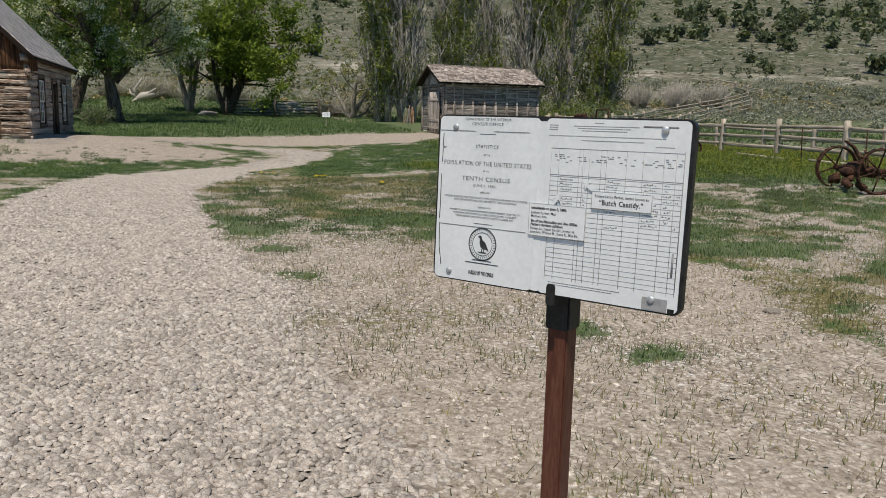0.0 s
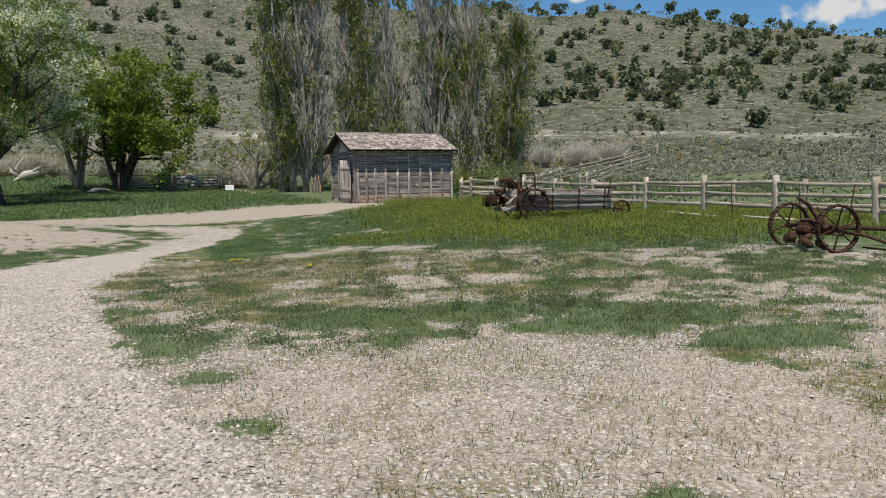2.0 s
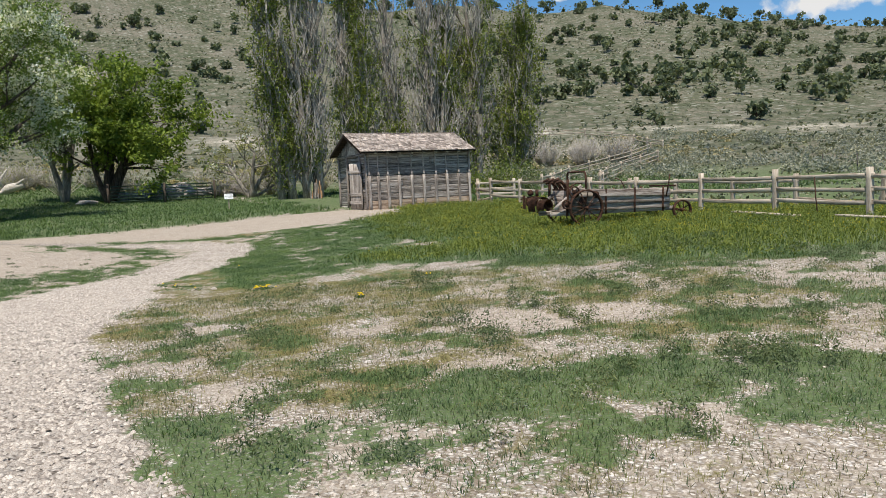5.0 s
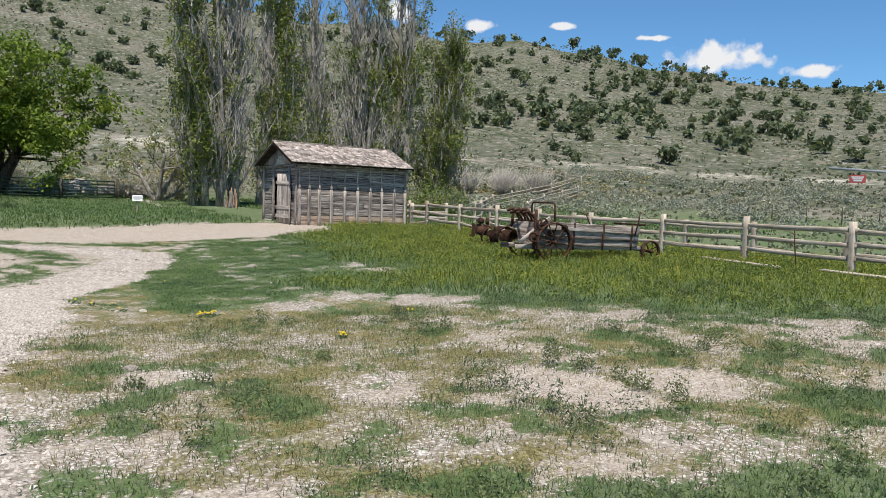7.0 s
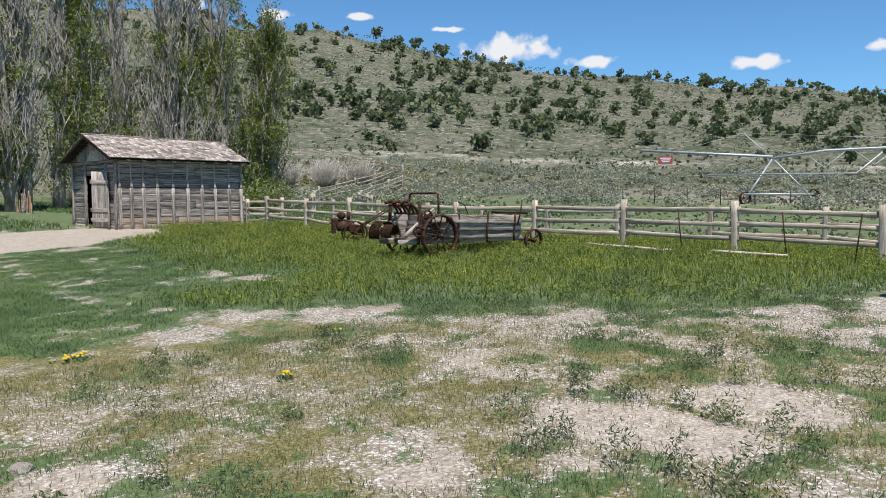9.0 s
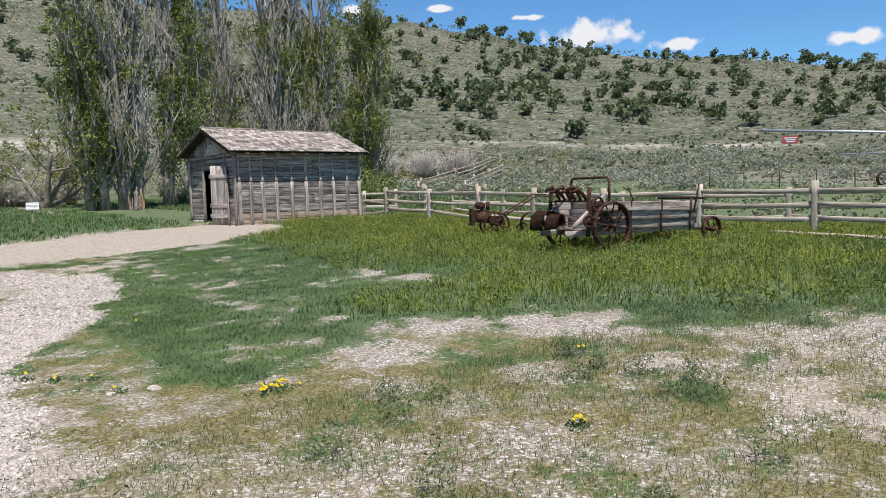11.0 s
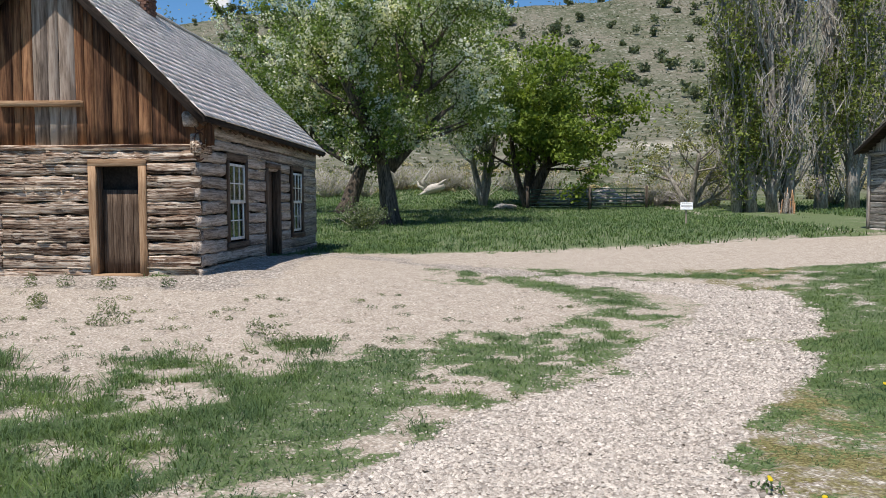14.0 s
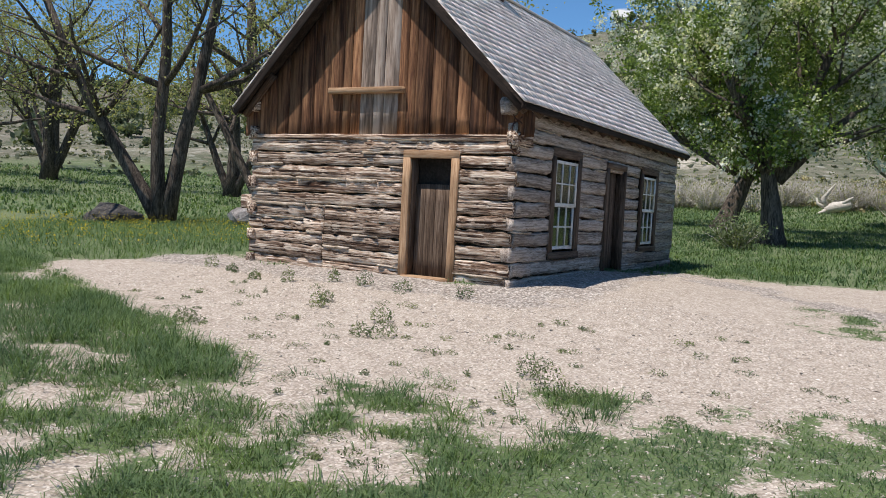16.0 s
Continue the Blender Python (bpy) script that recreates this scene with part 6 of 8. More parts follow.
for s in (-0.62, 0.62):
    timber("brace_arm", at_sp(-0.85, s * 0.95, 0.5), at_sp(-0.05, s, 1.12), 0.07, 0.09, M_WAGON, sp, wob=0.05)
    timber("bearing_post", at_sp(-0.5, s, 0.3), at_sp(-0.45, s, 1.3), 0.08, 0.06, M_RUST, sp, up=fd, wob=0.05)
for k, (f, s, zz, rr) in enumerate(((-0.3, -0.70, 0.95, 0.16), (-0.05, -0.70, 0.7, 0.11), (-0.55, -0.70, 0.62, 0.13), (0.35, -0.7, 0.85, 0.09))):
    iron_wheel(sp, at_sp(f, s, zz), rr, ax3, 5, 0.04).name = "sprocket"
place(tube("lever", [at_sp(2.6, -0.6, 0.7), at_sp(2.66, -0.66, 1.1), at_sp(2.70, -0.66, 1.34)], 0.018, M_RUST, sp), Matrix.Identity(4))
place(tube("lever", [at_sp(2.0, 0.62, 0.9), at_sp(1.85, 0.62, 1.2), at_sp(1.65, 0.62, 1.28)], 0.016, M_RUST, sp), Matrix.Identity(4))

# walk-behind tractor: engine block, two lugged wheels, long handles
tr = tagged(empty_at("garden_tractor", 15.1, 21.9, hz(15.1, 21.9)), "rusty walk-behind tractor with engine and long handlebars", "farm machine")
TB = Vector((14.91, 22.23, hz(15.1, 21.9)))
tf = Vector((0.85, -0.53, 0)).normalized()
ts = Vector((-tf.y, tf.x, 0))


def at_tr(f, s, z):
    return TB + tf * f + ts * s + Vector((0, 0, z))


def block(name, p, size, parent, mat, bev=0.02):
    ob = part(name, box_bm((-size[0] / 2, -size[1] / 2, -size[2] / 2), (size[0] / 2, size[1] / 2, size[2] / 2), bev), mat, parent)
    rot = Matrix((tf, ts, Vector((0, 0, 1)))).transposed().to_4x4()
    return place(ob, Matrix.Translation(p) @ rot)


block("engine_block", at_tr(0.2, 0, 0.55), (0.42, 0.34, 0.34), tr, M_RUST, 0.03)
block("gearbox", at_tr(0.6, 0, 0.42), (0.4, 0.22, 0.26), tr, M_RUST, 0.04)
block("radiator", at_tr(-0.08, 0, 0.52), (0.1, 0.42, 0.46), tr, M_RUST, 0.02)
place(tube("fuel_tank", [at_tr(0.15, -0.22, 0.84), at_tr(0.15, 0.22, 0.84)], 0.11, M_RUST, tr, sides=14), Matrix.Identity(4))
place(tube("air_cleaner", [at_tr(0.38, 0.05, 0.7), at_tr(0.38, 0.05, 0.95)], 0.06, M_RUST, tr, sides=12), Matrix.Identity(4))
for s in (-0.34, 0.34):
    iron_wheel(tr, at_tr(0.55, s, 0.31), 0.36, (ts.x, ts.y, 0), 6, 0.14, cleats=14)
    place(tube("handle", [at_tr(0.7, s * 0.5, 0.5), at_tr(1.15, s * 0.8, 0.75), at_tr(1.75, s * 1.1, 1.12), at_tr(1.95, s * 1.1, 1.1)], 0.018, M_RUST, tr), Matrix.Identity(4))
    place(tube("flywheel", [at_tr(0.2, s * 0.65, 0.52), at_tr(0.2, s * 0.82, 0.52)], 0.17, M_RUST, tr, sides=18), Matrix.Identity(4))
for zz in (0.35, 0.62):
    place(tube("front_bar", [at_tr(-0.16, -0.26, zz), at_tr(-0.2, 0, zz), at_tr(-0.16, 0.26, zz)], 0.02, M_RUST, tr), Matrix.Identity(4))
iron_wheel(tr, at_tr(1.35, 0, 0.16), 0.17, (ts.x, ts.y, 0), 5, 0.06)

# horse-drawn mower: two spoked wheels, gear case, seat spring and lever
mw = tagged(empty_at("hay_mower", 13.1, 5.6, hz(13.1, 5.6)), "rusty horse-drawn hay mower with two spoked iron wheels", "farm machine")
MB = Vector((13.09, 5.60, hz(13.1, 5.6)))
ms = Vector((-0.223, -0.975, 0)).normalized()
mf = Vector((ms.y, -ms.x, 0)) * -1


def at_mw(f, s, z):
    return MB + mf * f + ms * s + Vector((0, 0, z))


for s in (-0.72, 0.72):
    iron_wheel(mw, at_mw(0, s, 0.42), 0.44, (ms.x, ms.y, 0), 6, 0.10, cleats=20)
place(tube("axle", [at_mw(0, -0.82, 0.42), at_mw(0, 0.82, 0.42)], 0.04, M_RUST, mw, sides=10), Matrix.Identity(4))
for f, s, z, L, rr in ((0.05, -0.15, 0.42, 0.5, 0.15), (0.22, 0.1, 0.38, 0.36, 0.12), (-0.2, 0.0, 0.36, 0.3, 0.10)):
    place(tube("gear_case", [at_mw(f, s - L / 2, z), at_mw(f, s - L / 4, z), at_mw(f, s + L / 4, z), at_mw(f, s + L / 2, z)], [rr * 0.7, rr, rr, rr * 0.7], M_RUST, mw, sides=12), Matrix.Identity(4))
place(tube("seat_spring", [at_mw(0.1, 0.2, 0.5), at_mw(0.2, 0.0, 0.66), at_mw(0.25, -0.2, 0.78)], 0.022, M_RUST, mw), Matrix.Identity(4))
for off in (0.0, 0.06):
    place(tube("lift_lever", [at_mw(0.0, 0.30 + off, 0.36), at_mw(-0.05, 0.16 + off, 0.62), at_mw(-0.1, -0.05 + off, 0.86), at_mw(-0.12, -0.32 + off, 0.97)], [0.035, 0.032, 0.026, 0.02], M_RUST, mw), Matrix.Identity(4))
for k in range(7):
    a = 0.9 * k
    block_p = at_mw(-0.25 - 0.1 * (k % 3), -0.45 + 0.16 * k, 0.16 + 0.05 * (k % 2))
    timber("casting", block_p, block_p + ms * 0.22 + Vector((0, 0, 0.1 * math.sin(a))), 0.12, 0.10, M_RUST, mw, wob=0.3, segs=3)
place(tube("tongue", [at_mw(0.2, 0.0, 0.4), at_mw(1.2, 0.1, 0.36), at_mw(2.2, 0.2, 0.30)], 0.045, M_RUST, mw), Matrix.Identity(4))
place(tube("draw_bar", [at_mw(0.3, 0.3, 0.34), at_mw(0.35, 1.0, 0.3), at_mw(0.4, 1.9, 0.12)], 0.03, M_RUST, mw), Matrix.Identity(4))
timber("cutter_bar", at_mw(0.4, 0.9, 0.08), at_mw(0.45, 2.3, 0.06), 0.08, 0.03, M_RUST, mw, wob=0.05)
for k in range(14):
    p = at_mw(0.42, 0.95 + k * 0.1, 0.08)
    timber("guard", p, p + mf * 0.13, 0.03, 0.02, M_RUST, mw, taper=0.3, segs=1)
for k in range(3):
    place(tube("brace_rod", [at_mw(0.2 - 0.2 * k, -0.5 + 0.3 * k, 0.3), at_mw(0.45, 0.35, 0.25 + 0.1 * k)], 0.016, M_RUST, mw), Matrix.Identity(4))

# ---- small sign in the lawn, field gate, boulders, dead wood ----
s2 = tagged(empty_at("lawn_sign", 7.81, 41.0, hz(7.8, 41)), "small white notice board on a short wooden stake", "sign")
timber("stake", (7.81, 41.0, hz(7.8, 41) - 0.1), (7.81, 41.0, hz(7.8, 41) + 0.72), 0.06, 0.06, M_FENCE, s2)
pl = part("notice_panel", box_bm((-0.23, -0.012, -0.15), (0.23, 0.012, 0.15), 0.006), M_PAPER, s2, "white notice panel")
place(pl, pose(7.81, 40.95, hz(7.8, 41) + 0.74, -20, 0, -12))
for k, (w, zz) in enumerate(((0.36, 0.09), (0.42, 0.03), (0.42, -0.02), (0.3, -0.08))):
    bb = part("text_bar", box_bm((-w / 2, -0.003, -0.012), (w / 2, 0.003, 0.012)), M_GREY_INK, s2)
    place(bb, pose(7.81, 40.95, hz(7.8, 41) + 0.74, -20, 0, -12) @ Matrix.Translation((0, -0.014, zz)))


def tube_gate(x0, y0, x1, y1, label):
    z = hz((x0 + x1) / 2, (y0 + y1) / 2)
    g = tagged(empty_at("field_gate", x0, y0, z), label, "gate", "pair of field gates")
    for h in (0.2, 0.42, 0.64, 0.86, 1.08, 1.32):
        place(tube("bar", [(x0, y0, z + h), (x1, y1, z + h)], 0.042, M_GATE, g), Matrix.Identity(4))
    for k in (0, 0.33, 0.66, 1.0):
        x, y = x0 + (x1 - x0) * k, y0 + (y1 - y0) * k
        place(tube("upright", [(x, y, z + 0.15), (x, y, z + 1.34)], 0.024, M_GATE, g), Matrix.Identity(4))


tube_gate(2.9, 62.5, 6.4, 60.2, "green tubular steel field gate standing closed")
tube_gate(6.6, 60.2, 10.2, 61.8, "green tubular steel field gate standing closed")
for x, y in ((2.7, 62.6), (6.5, 60.1), (10.4, 62.0)):
    tagged(tube("gate_post", [(x, y, hz(x, y) - 0.2), (x, y, hz(x, y) + 1.5)], 0.09, M_BARK, sides=9), "dark round wooden gate post", "post", "gate posts")


def boulder(name, x, y, s, seed, mat=None, flat=0.65):
    bm = bmesh.new()
    bmesh.ops.create_icosphere(bm, subdivisions=3, radius=1)
    off = Vector((seed * 3.1, seed * 1.7, seed * 0.9))
    for v in bm.verts:
        n = noise.fractal(v.co * 1.1 + off, 1.0, 2.0, 4) * 0.35
        v.co = v.co * (1 + n)
        v.co.x *= 1.25
        v.co.z *= flat
    me = bpy.data.meshes.new(name)
    bm.to_mesh(me)
    bm.free()
    me.materials.append(mat or M_ROCK)
    ob = new(name, me)
    ob.matrix_basis = pose(x, y, hz(x, y) + s * flat * 0.35, 0, 0, seed * 47) @ Matrix.Scale(s, 4)
    return ob


br = random.Random(31)
for k in range(16):
    x, y = br.uniform(3.6, 12.5), br.uniform(66, 69.5)
    tagged(boulder("boulder", x, y, br.uniform(0.6, 1.35), k + 1), "rough pale grey boulder in a rock pile", "boulder", "rock pile behind the gate")
tagged(boulder("boulder", 4.4, 66.5, 0.35, 40, flat_mat("blue_tarp", (0.10, 0.28, 0.5), (0.2, 0.42, 0.65))), "scrap of blue tarpaulin on the rocks", "tarpaulin")
tagged(boulder("boulder", -22.6, 29.6, 0.75, 50, M_SOOT), "dark boulder in the grass beside a tree", "boulder")
tagged(boulder("boulder", -18.9, 32.6, 0.8, 51), "pale grey boulder in the grass beside the cabin", "boulder")
tagged(boulder("boulder", -17.8, 33.0, 0.5, 52), "pale grey boulder in the grass beside the cabin", "boulder")
tagged(boulder("boulder", 1.2, 63.5, 0.7, 53, None, 0.35), "low flat boulder in the lawn", "boulder")

# bleached root stump
snag = tagged(empty_at("root_stump", -5.2, 78, hz(-5.2, 78)), "bleached upturned root stump lying in the grass", "stump")
sz = hz(-5.2, 78)
sg = random.Random(3)
S = 0.8
for nm, pts, rr in (("trunk", [(-0.2, 0, 0.35), (0.4, 0, 0.65), (1.2, 0.2, 0.85), (1.9, 0.2, 1.0)], [0.34, 0.50, 0.46, 0.30]), ("root", [(-0.1, 0, 0.8), (-0.45, 0, 1.5), (0.0, 0, 2.1), (0.5, -0.1, 2.9)], [0.24, 0.20, 0.14, 0.06]),
                    ("root", [(-0.3, 0, 0.7), (-0.9, 0, 1.0), (-1.0, 0, 1.5)], [0.2, 0.14, 0.06]), ("root", [(1.2, 0, 1.0), (1.8, 0, 1.5), (2.1, 0, 1.7)], [0.2, 0.13, 0.06]),
                    ("root", [(0, 0, 0.5), (-0.4, -0.4, 0.2), (-0.9, -0.6, 0.0)], [0.25, 0.16, 0.07])):
    place(tube(nm, [(-5.2 + S * a, 78 + S * b, sz + S * c) for a, b, c in pts], [S * r for r in rr], M_DEADWOOD, snag, sides=9), Matrix.Identity(4))

# ---- irrigation pivot far across the field ----
pv = tagged(empty_at("irrigation_pivot", 60, 27, hz(60, 27)), "galvanised centre-pivot irrigation span on an A-frame tower", "irrigation machine")
pz = hz(60, 27)
hub = Vector((60.6, 27.4, pz + 3.3))
endp = Vector((56.7, 36.4, 5.15))
far_e = Vector((66, 12, 5.0))
pd = (endp - hub).normalized()
place(tube("main_pipe", [endp, hub + Vector((0, 0, 0.15)), hub], 0.10, M_STEEL, pv, sides=10), Matrix.Identity(4))
place(tube("main_pipe", [hub, Vector((61.8, 24, hub.z + 0.5)), Vector((63.6, 19, hub.z + 0.65)), far_e], 0.10, M_STEEL, pv, sides=10), Matrix.Identity(4))
for bx, by in ((58.0, 28.4), (61.2, 24.6)):
    place(tube("tower_leg", [(bx, by, hz(bx, by) + 0.25), hub], 0.07, M_STEEL, pv), Matrix.Identity(4))
    place(tube("tower_leg", [(bx + 0.8, by + 0.3, hz(bx, by) + 0.25), hub], 0.07, M_STEEL, pv), Matrix.Identity(4))
    iron_wheel(pv, (bx + 0.4, by + 0.1, hz(bx, by) + 0.45), 0.5, (0.4, 0.9, 0), 8, 0.25)
place(tube("base_beam", [(58.0, 28.4, pz + 0.6), (61.2, 24.6, pz + 0.6)], 0.08, M_STEEL, pv), Matrix.Identity(4))
place(tube("drop_pipe", [Vector((57.6, 31.2, hub.z - 1.2)), Vector((62.3, 22, hub.z - 1.2)), Vector((63, 20.5, hub.z + 0.3))], 0.06, M_STEEL, pv), Matrix.Identity(4))
mast = Vector((59.9, 29.4, hub.z + 2.0))
place(tube("mast", [hub, mast], 0.05, M_STEEL, pv), Matrix.Identity(4))
for q in (endp + (hub - endp) * 0.25, far_e):
    place(tube("cable", [mast, q], 0.015, M_STEEL, pv, sides=4), Matrix.Identity(4))
for k in range(4):
    a = hub + (far_e - hub) * (0.12 + k * 0.2)
    b = hub + (far_e - hub) * (0.22 + k * 0.2)
    place(tube("truss", [a + Vector((0, 0, 0.45)), b + Vector((0, 0, -0.9)), b + (far_e - hub) * 0.1 + Vector((0, 0, 0.45))], 0.04, M_STEEL, pv, sides=5), Matrix.Identity(4))
hs = tagged(empty_at("hanging_sign", 57.5, 34.5, 4.0), "red and white sign hanging from the pivot pipe", "sign")
M_RED = flat_mat("faded_red_paint", (0.38, 0.06, 0.06), (0.5, 0.12, 0.11))
sp0 = endp + (hub - endp) * 0.2
panel = part("sign_panel", box_bm((-0.55, -0.02, -0.3), (0.55, 0.02, 0.3), 0.01), M_RED, hs)
ang = math.degrees(math.atan2(pd.y, pd.x)) + 180
place(panel, pose(sp0.x, sp0.y, sp0.z - 0.62, 0, 0, ang + 0))
for k, zz in enumerate((0.14, 0.0, -0.14)):
    for off in (-0.03, 0.03):
        bb = part("text_bar", box_bm((-0.42 + 0.08 * k, -0.004, -0.04), (0.42 - 0.06 * k, 0.004, 0.04)), M_PAPER, hs)
        place(bb, pose(sp0.x, sp0.y, sp0.z - 0.62, 0, 0, ang) @ Matrix.Translation((0, off, zz)))
for s in (-0.4, 0.4):
    place(tube("chain", [(sp0 - pd * s + Vector((0, 0, 0.0))), (sp0 - pd * s - Vector((0, 0, 0.35)))], 0.015, M_STEEL, hs, sides=5), Matrix.Identity(4))
# wire fence posts across the field
for k in range(16):
    x, y = 52.5 + k * 1.0, 41 - k * 2.2
    tagged(tube("steel_fence_post", [(x, y, hz(x, y) - 0.1), (x, y, hz(x, y) + 1.25)], 0.04, M_SOOT, sides=5), "thin dark steel fence post in the field", "post", "field fence posts")

# ---- trees and brush ----
def leaf_quads(P, size, gen, aspect=0.55, spread=0.35):
    """Small diamond leaves at the points P, turned at random."""
    n = len(P)
    u = gen.normal(size=(n, 3))
    u /= np.linalg.norm(u, axis=1)[:, None]
    w = gen.normal(size=(n, 3))
    v = np.cross(u, w)
    v /= np.linalg.norm(v, axis=1)[:, None] + 1e-9
    s = size * gen.uniform(1 - spread, 1 + spread, n)[:, None]
    V = np.stack([P - u * s, P + v * s * aspect, P + u * s, P - v * s * aspect], 1).reshape(-1, 3)
    Q = np.arange(4 * n).reshape(-1, 4)
    return V, Q


def grow(gen, base, stems, reach, depth=3, kids=4, up=0.35, droop=0.0, wander=0.25, keep=0.62, spread=0.9):
    """Branches as (points, radii) by level, and the points where leaves sit. stems: (direction, length, radius)."""
    levels = [[] for _ in range(depth + 1)]
    tips = []
    todo = [(np.array(base, float) + np.array(at[0] if at else (0, 0, 0), float), np.array(d, float) / np.linalg.norm(d), L, r, 0) for d, L, r, *at in stems]
    while todo:
        p, d, L, r, lv = todo.pop()
        n = 6 if lv == 0 else 5
        pts, dd = [p], d.copy()
        for i in range(n):
            dd = dd + gen.normal(0, wander / n * 1.6, 3) + np.array([0, 0, (up if lv else 0.1) / n - droop * lv / n])
            dd /= np.linalg.norm(dd)
            pts.append(pts[-1] + dd * L / n)
        pts = np.array(pts)
        rad = np.linspace(r, r * (0.45 if lv == 0 else 0.25), n + 1)
        if lv == 0 and p[2] < 0.5:
            rad[0] *= 1.35
        levels[lv].append((pts, rad))
        if lv >= depth - 1:
            tips.append(pts[1:])
        if lv < depth:
            k = kids if lv else kids + 2
            for j in range(k):
                t = gen.uniform(0.42 if lv == 0 else 0.25, 1.0) if j else 1.0
                i = min(n, int(round(t * n)))
                side = gen.normal(0, 1, 3)
                side -= dd * (side @ dd)
                side /= np.linalg.norm(side) + 1e-9
                nd = dd * (1 - 0.45 * spread) + side * spread * gen.uniform(0.6, 1.1)
                todo.append((pts[i], nd / np.linalg.norm(nd), L * keep * gen.uniform(0.75, 1.15), rad[i] * 0.62, lv + 1))
    return levels, np.concatenate(tips)


def tree(name, label, base, gen_seed, stems, leaves, leaf_size, leaf_mat, bark, blossoms=0, blossom_size=0.07, scatter=0.5, clump=40, category="tree", **kw):
    """A tree: trunk with limbs, twigs, and a crown of many small leaves about the twigs."""
    g = np.random.default_rng(gen_seed)
    x, y = base
    z = hz(x, y)
    levels, tips = grow(g, (0, 0, -0.1), stems, 0, **kw)
    top = tagged(empty_at(name, x, y, z), label, category)
    for k, (p, r) in enumerate(levels[0]):
        v, q, t = tube_arrays(p, r, 10)
        nm = "trunk" if p[0][2] < 0.5 else "limb"
        part(nm, mesh_np(nm, v, q, t, bark, True), None, top)
    for p, r in levels[1]:
        v, q, t = tube_arrays(p, r, 6)
        part("limb", mesh_np("limb", v, q, t, bark, True), None, top)
    fine = [tube_arrays(p, r, 3) for lv in levels[2:] for p, r in lv]
    if fine:
        tagged(part("twig_mass", joined("twig_mass", fine, bark), None, top), kind="stuff")
    if leaves:
        nc = leaves // clump
        c = tips[g.integers(0, len(tips), nc)] + g.normal(0, scatter * 0.55, (nc, 3))
        P = np.repeat(c, clump, 0) + g.normal(0, 1, (nc * clump, 3)) * np.repeat(g.uniform(0.35, 0.75, nc), clump)[:, None] * scatter * np.array([1, 1, 0.7])
        V, Q = leaf_quads(P, leaf_size, g)
        part("crown", mesh_np("crown", V, Q, mat=leaf_mat), None, top)
    if blossoms:
        nb = blossoms // 30
        mid = tips.mean(0)
        outer = tips[np.linalg.norm((tips - mid) * np.array([1, 1, 0.8]), axis=1) > 0.75 * np.median(np.linalg.norm(tips - mid, axis=1))]
        c = outer[g.integers(0, len(outer), nb)] + g.normal(0, scatter * 0.6, (nb, 3))
        P = np.repeat(c, 30, 0) + g.normal(0, 0.15, (nb * 30, 3))
        V, Q = leaf_quads(P, blossom_size, g, 0.9)
        part("blossom", mesh_np("blossom", V, Q, mat=M_BLOSSOM), None, top)
    return top


# blossoming old fruit tree beside the cabin and its neighbour
tree("apple_tree", "old apple tree in white blossom with a thick dark trunk", (-4.35, 45.2), 5,
     [((0.03, 0, 1), 3.4, 0.50), ((0.6, 0.1, 0.8), 3.6, 0.25, (0.05, 0, 2.6)), ((-0.6, -0.1, 0.8), 3.6, 0.26, (0, 0, 2.6)), ((0.2, 0.6, 0.9), 5.0, 0.28, (0.05, 0, 2.9)), ((-0.3, -0.6, 0.9), 4.6, 0.26, (0, 0, 2.8)), ((0.25, 0.0, 1), 5.2, 0.28, (0.05, 0, 3.0)), ((-0.45, 0.2, 1), 5.4, 0.26, (0, 0, 2.9))], 44000, 0.078, M_LEAF_APPLE, M_BARK, 27000, 0.062,
     scatter=0.52, depth=3, kids=4, up=0.5, keep=0.62, spread=0.85)
tree("apple_tree", "leaning old apple tree with rough bark and some blossom", (-8.4, 56.5), 6,
     [((0.16, 0, 1), 4.4, 0.60), ((-0.5, 0.1, 1), 5.5, 0.3, (0.5, 0, 3.2)), ((0.35, 0.2, 1), 6.5, 0.3, (0.6, 0, 3.8)), ((0.9, -0.1, 0.6), 6.0, 0.26, (0.5, 0, 3.4)), ((-0.9, 0.1, 0.5), 5.0, 0.26, (0.5, 0, 3.2))], 22000, 0.11, M_LEAF_APPLE, M_BARK, 12000, 0.06, scatter=0.75, depth=3, kids=4, up=0.6, keep=0.62, spread=0.85)
tree("apple_tree", "multi-stemmed fruit tree with grey twigs and white blossom", (-0.3, 66.5), 7,
     [((0.1 * k - 0.25, 0.05 * (k % 3) - 0.05, 1), 6.5 - 0.2 * k, 0.2) for k in range(6)], 9000, 0.11, M_LEAF_APPLE, M_BARK_PALE, 12000, 0.065, scatter=0.7, depth=3, kids=3, up=0.5, keep=0.55, spread=0.75)
tree("box_elder", "bright green spring tree with several dark stems", (2.9, 64.5), 8,
     [((0.2 * k - 0.45, 0.1 * (k % 2) - 0.05, 1), (6.0, 4.2, 7.4, 6.0, 6.8, 4.6)[k], 0.26) for k in range(6)], 26000, 0.15, M_LEAF_BRIGHT, M_BARK, scatter=0.55, depth=3, kids=4, up=0.3, keep=0.6, spread=1.0, wander=0.4)
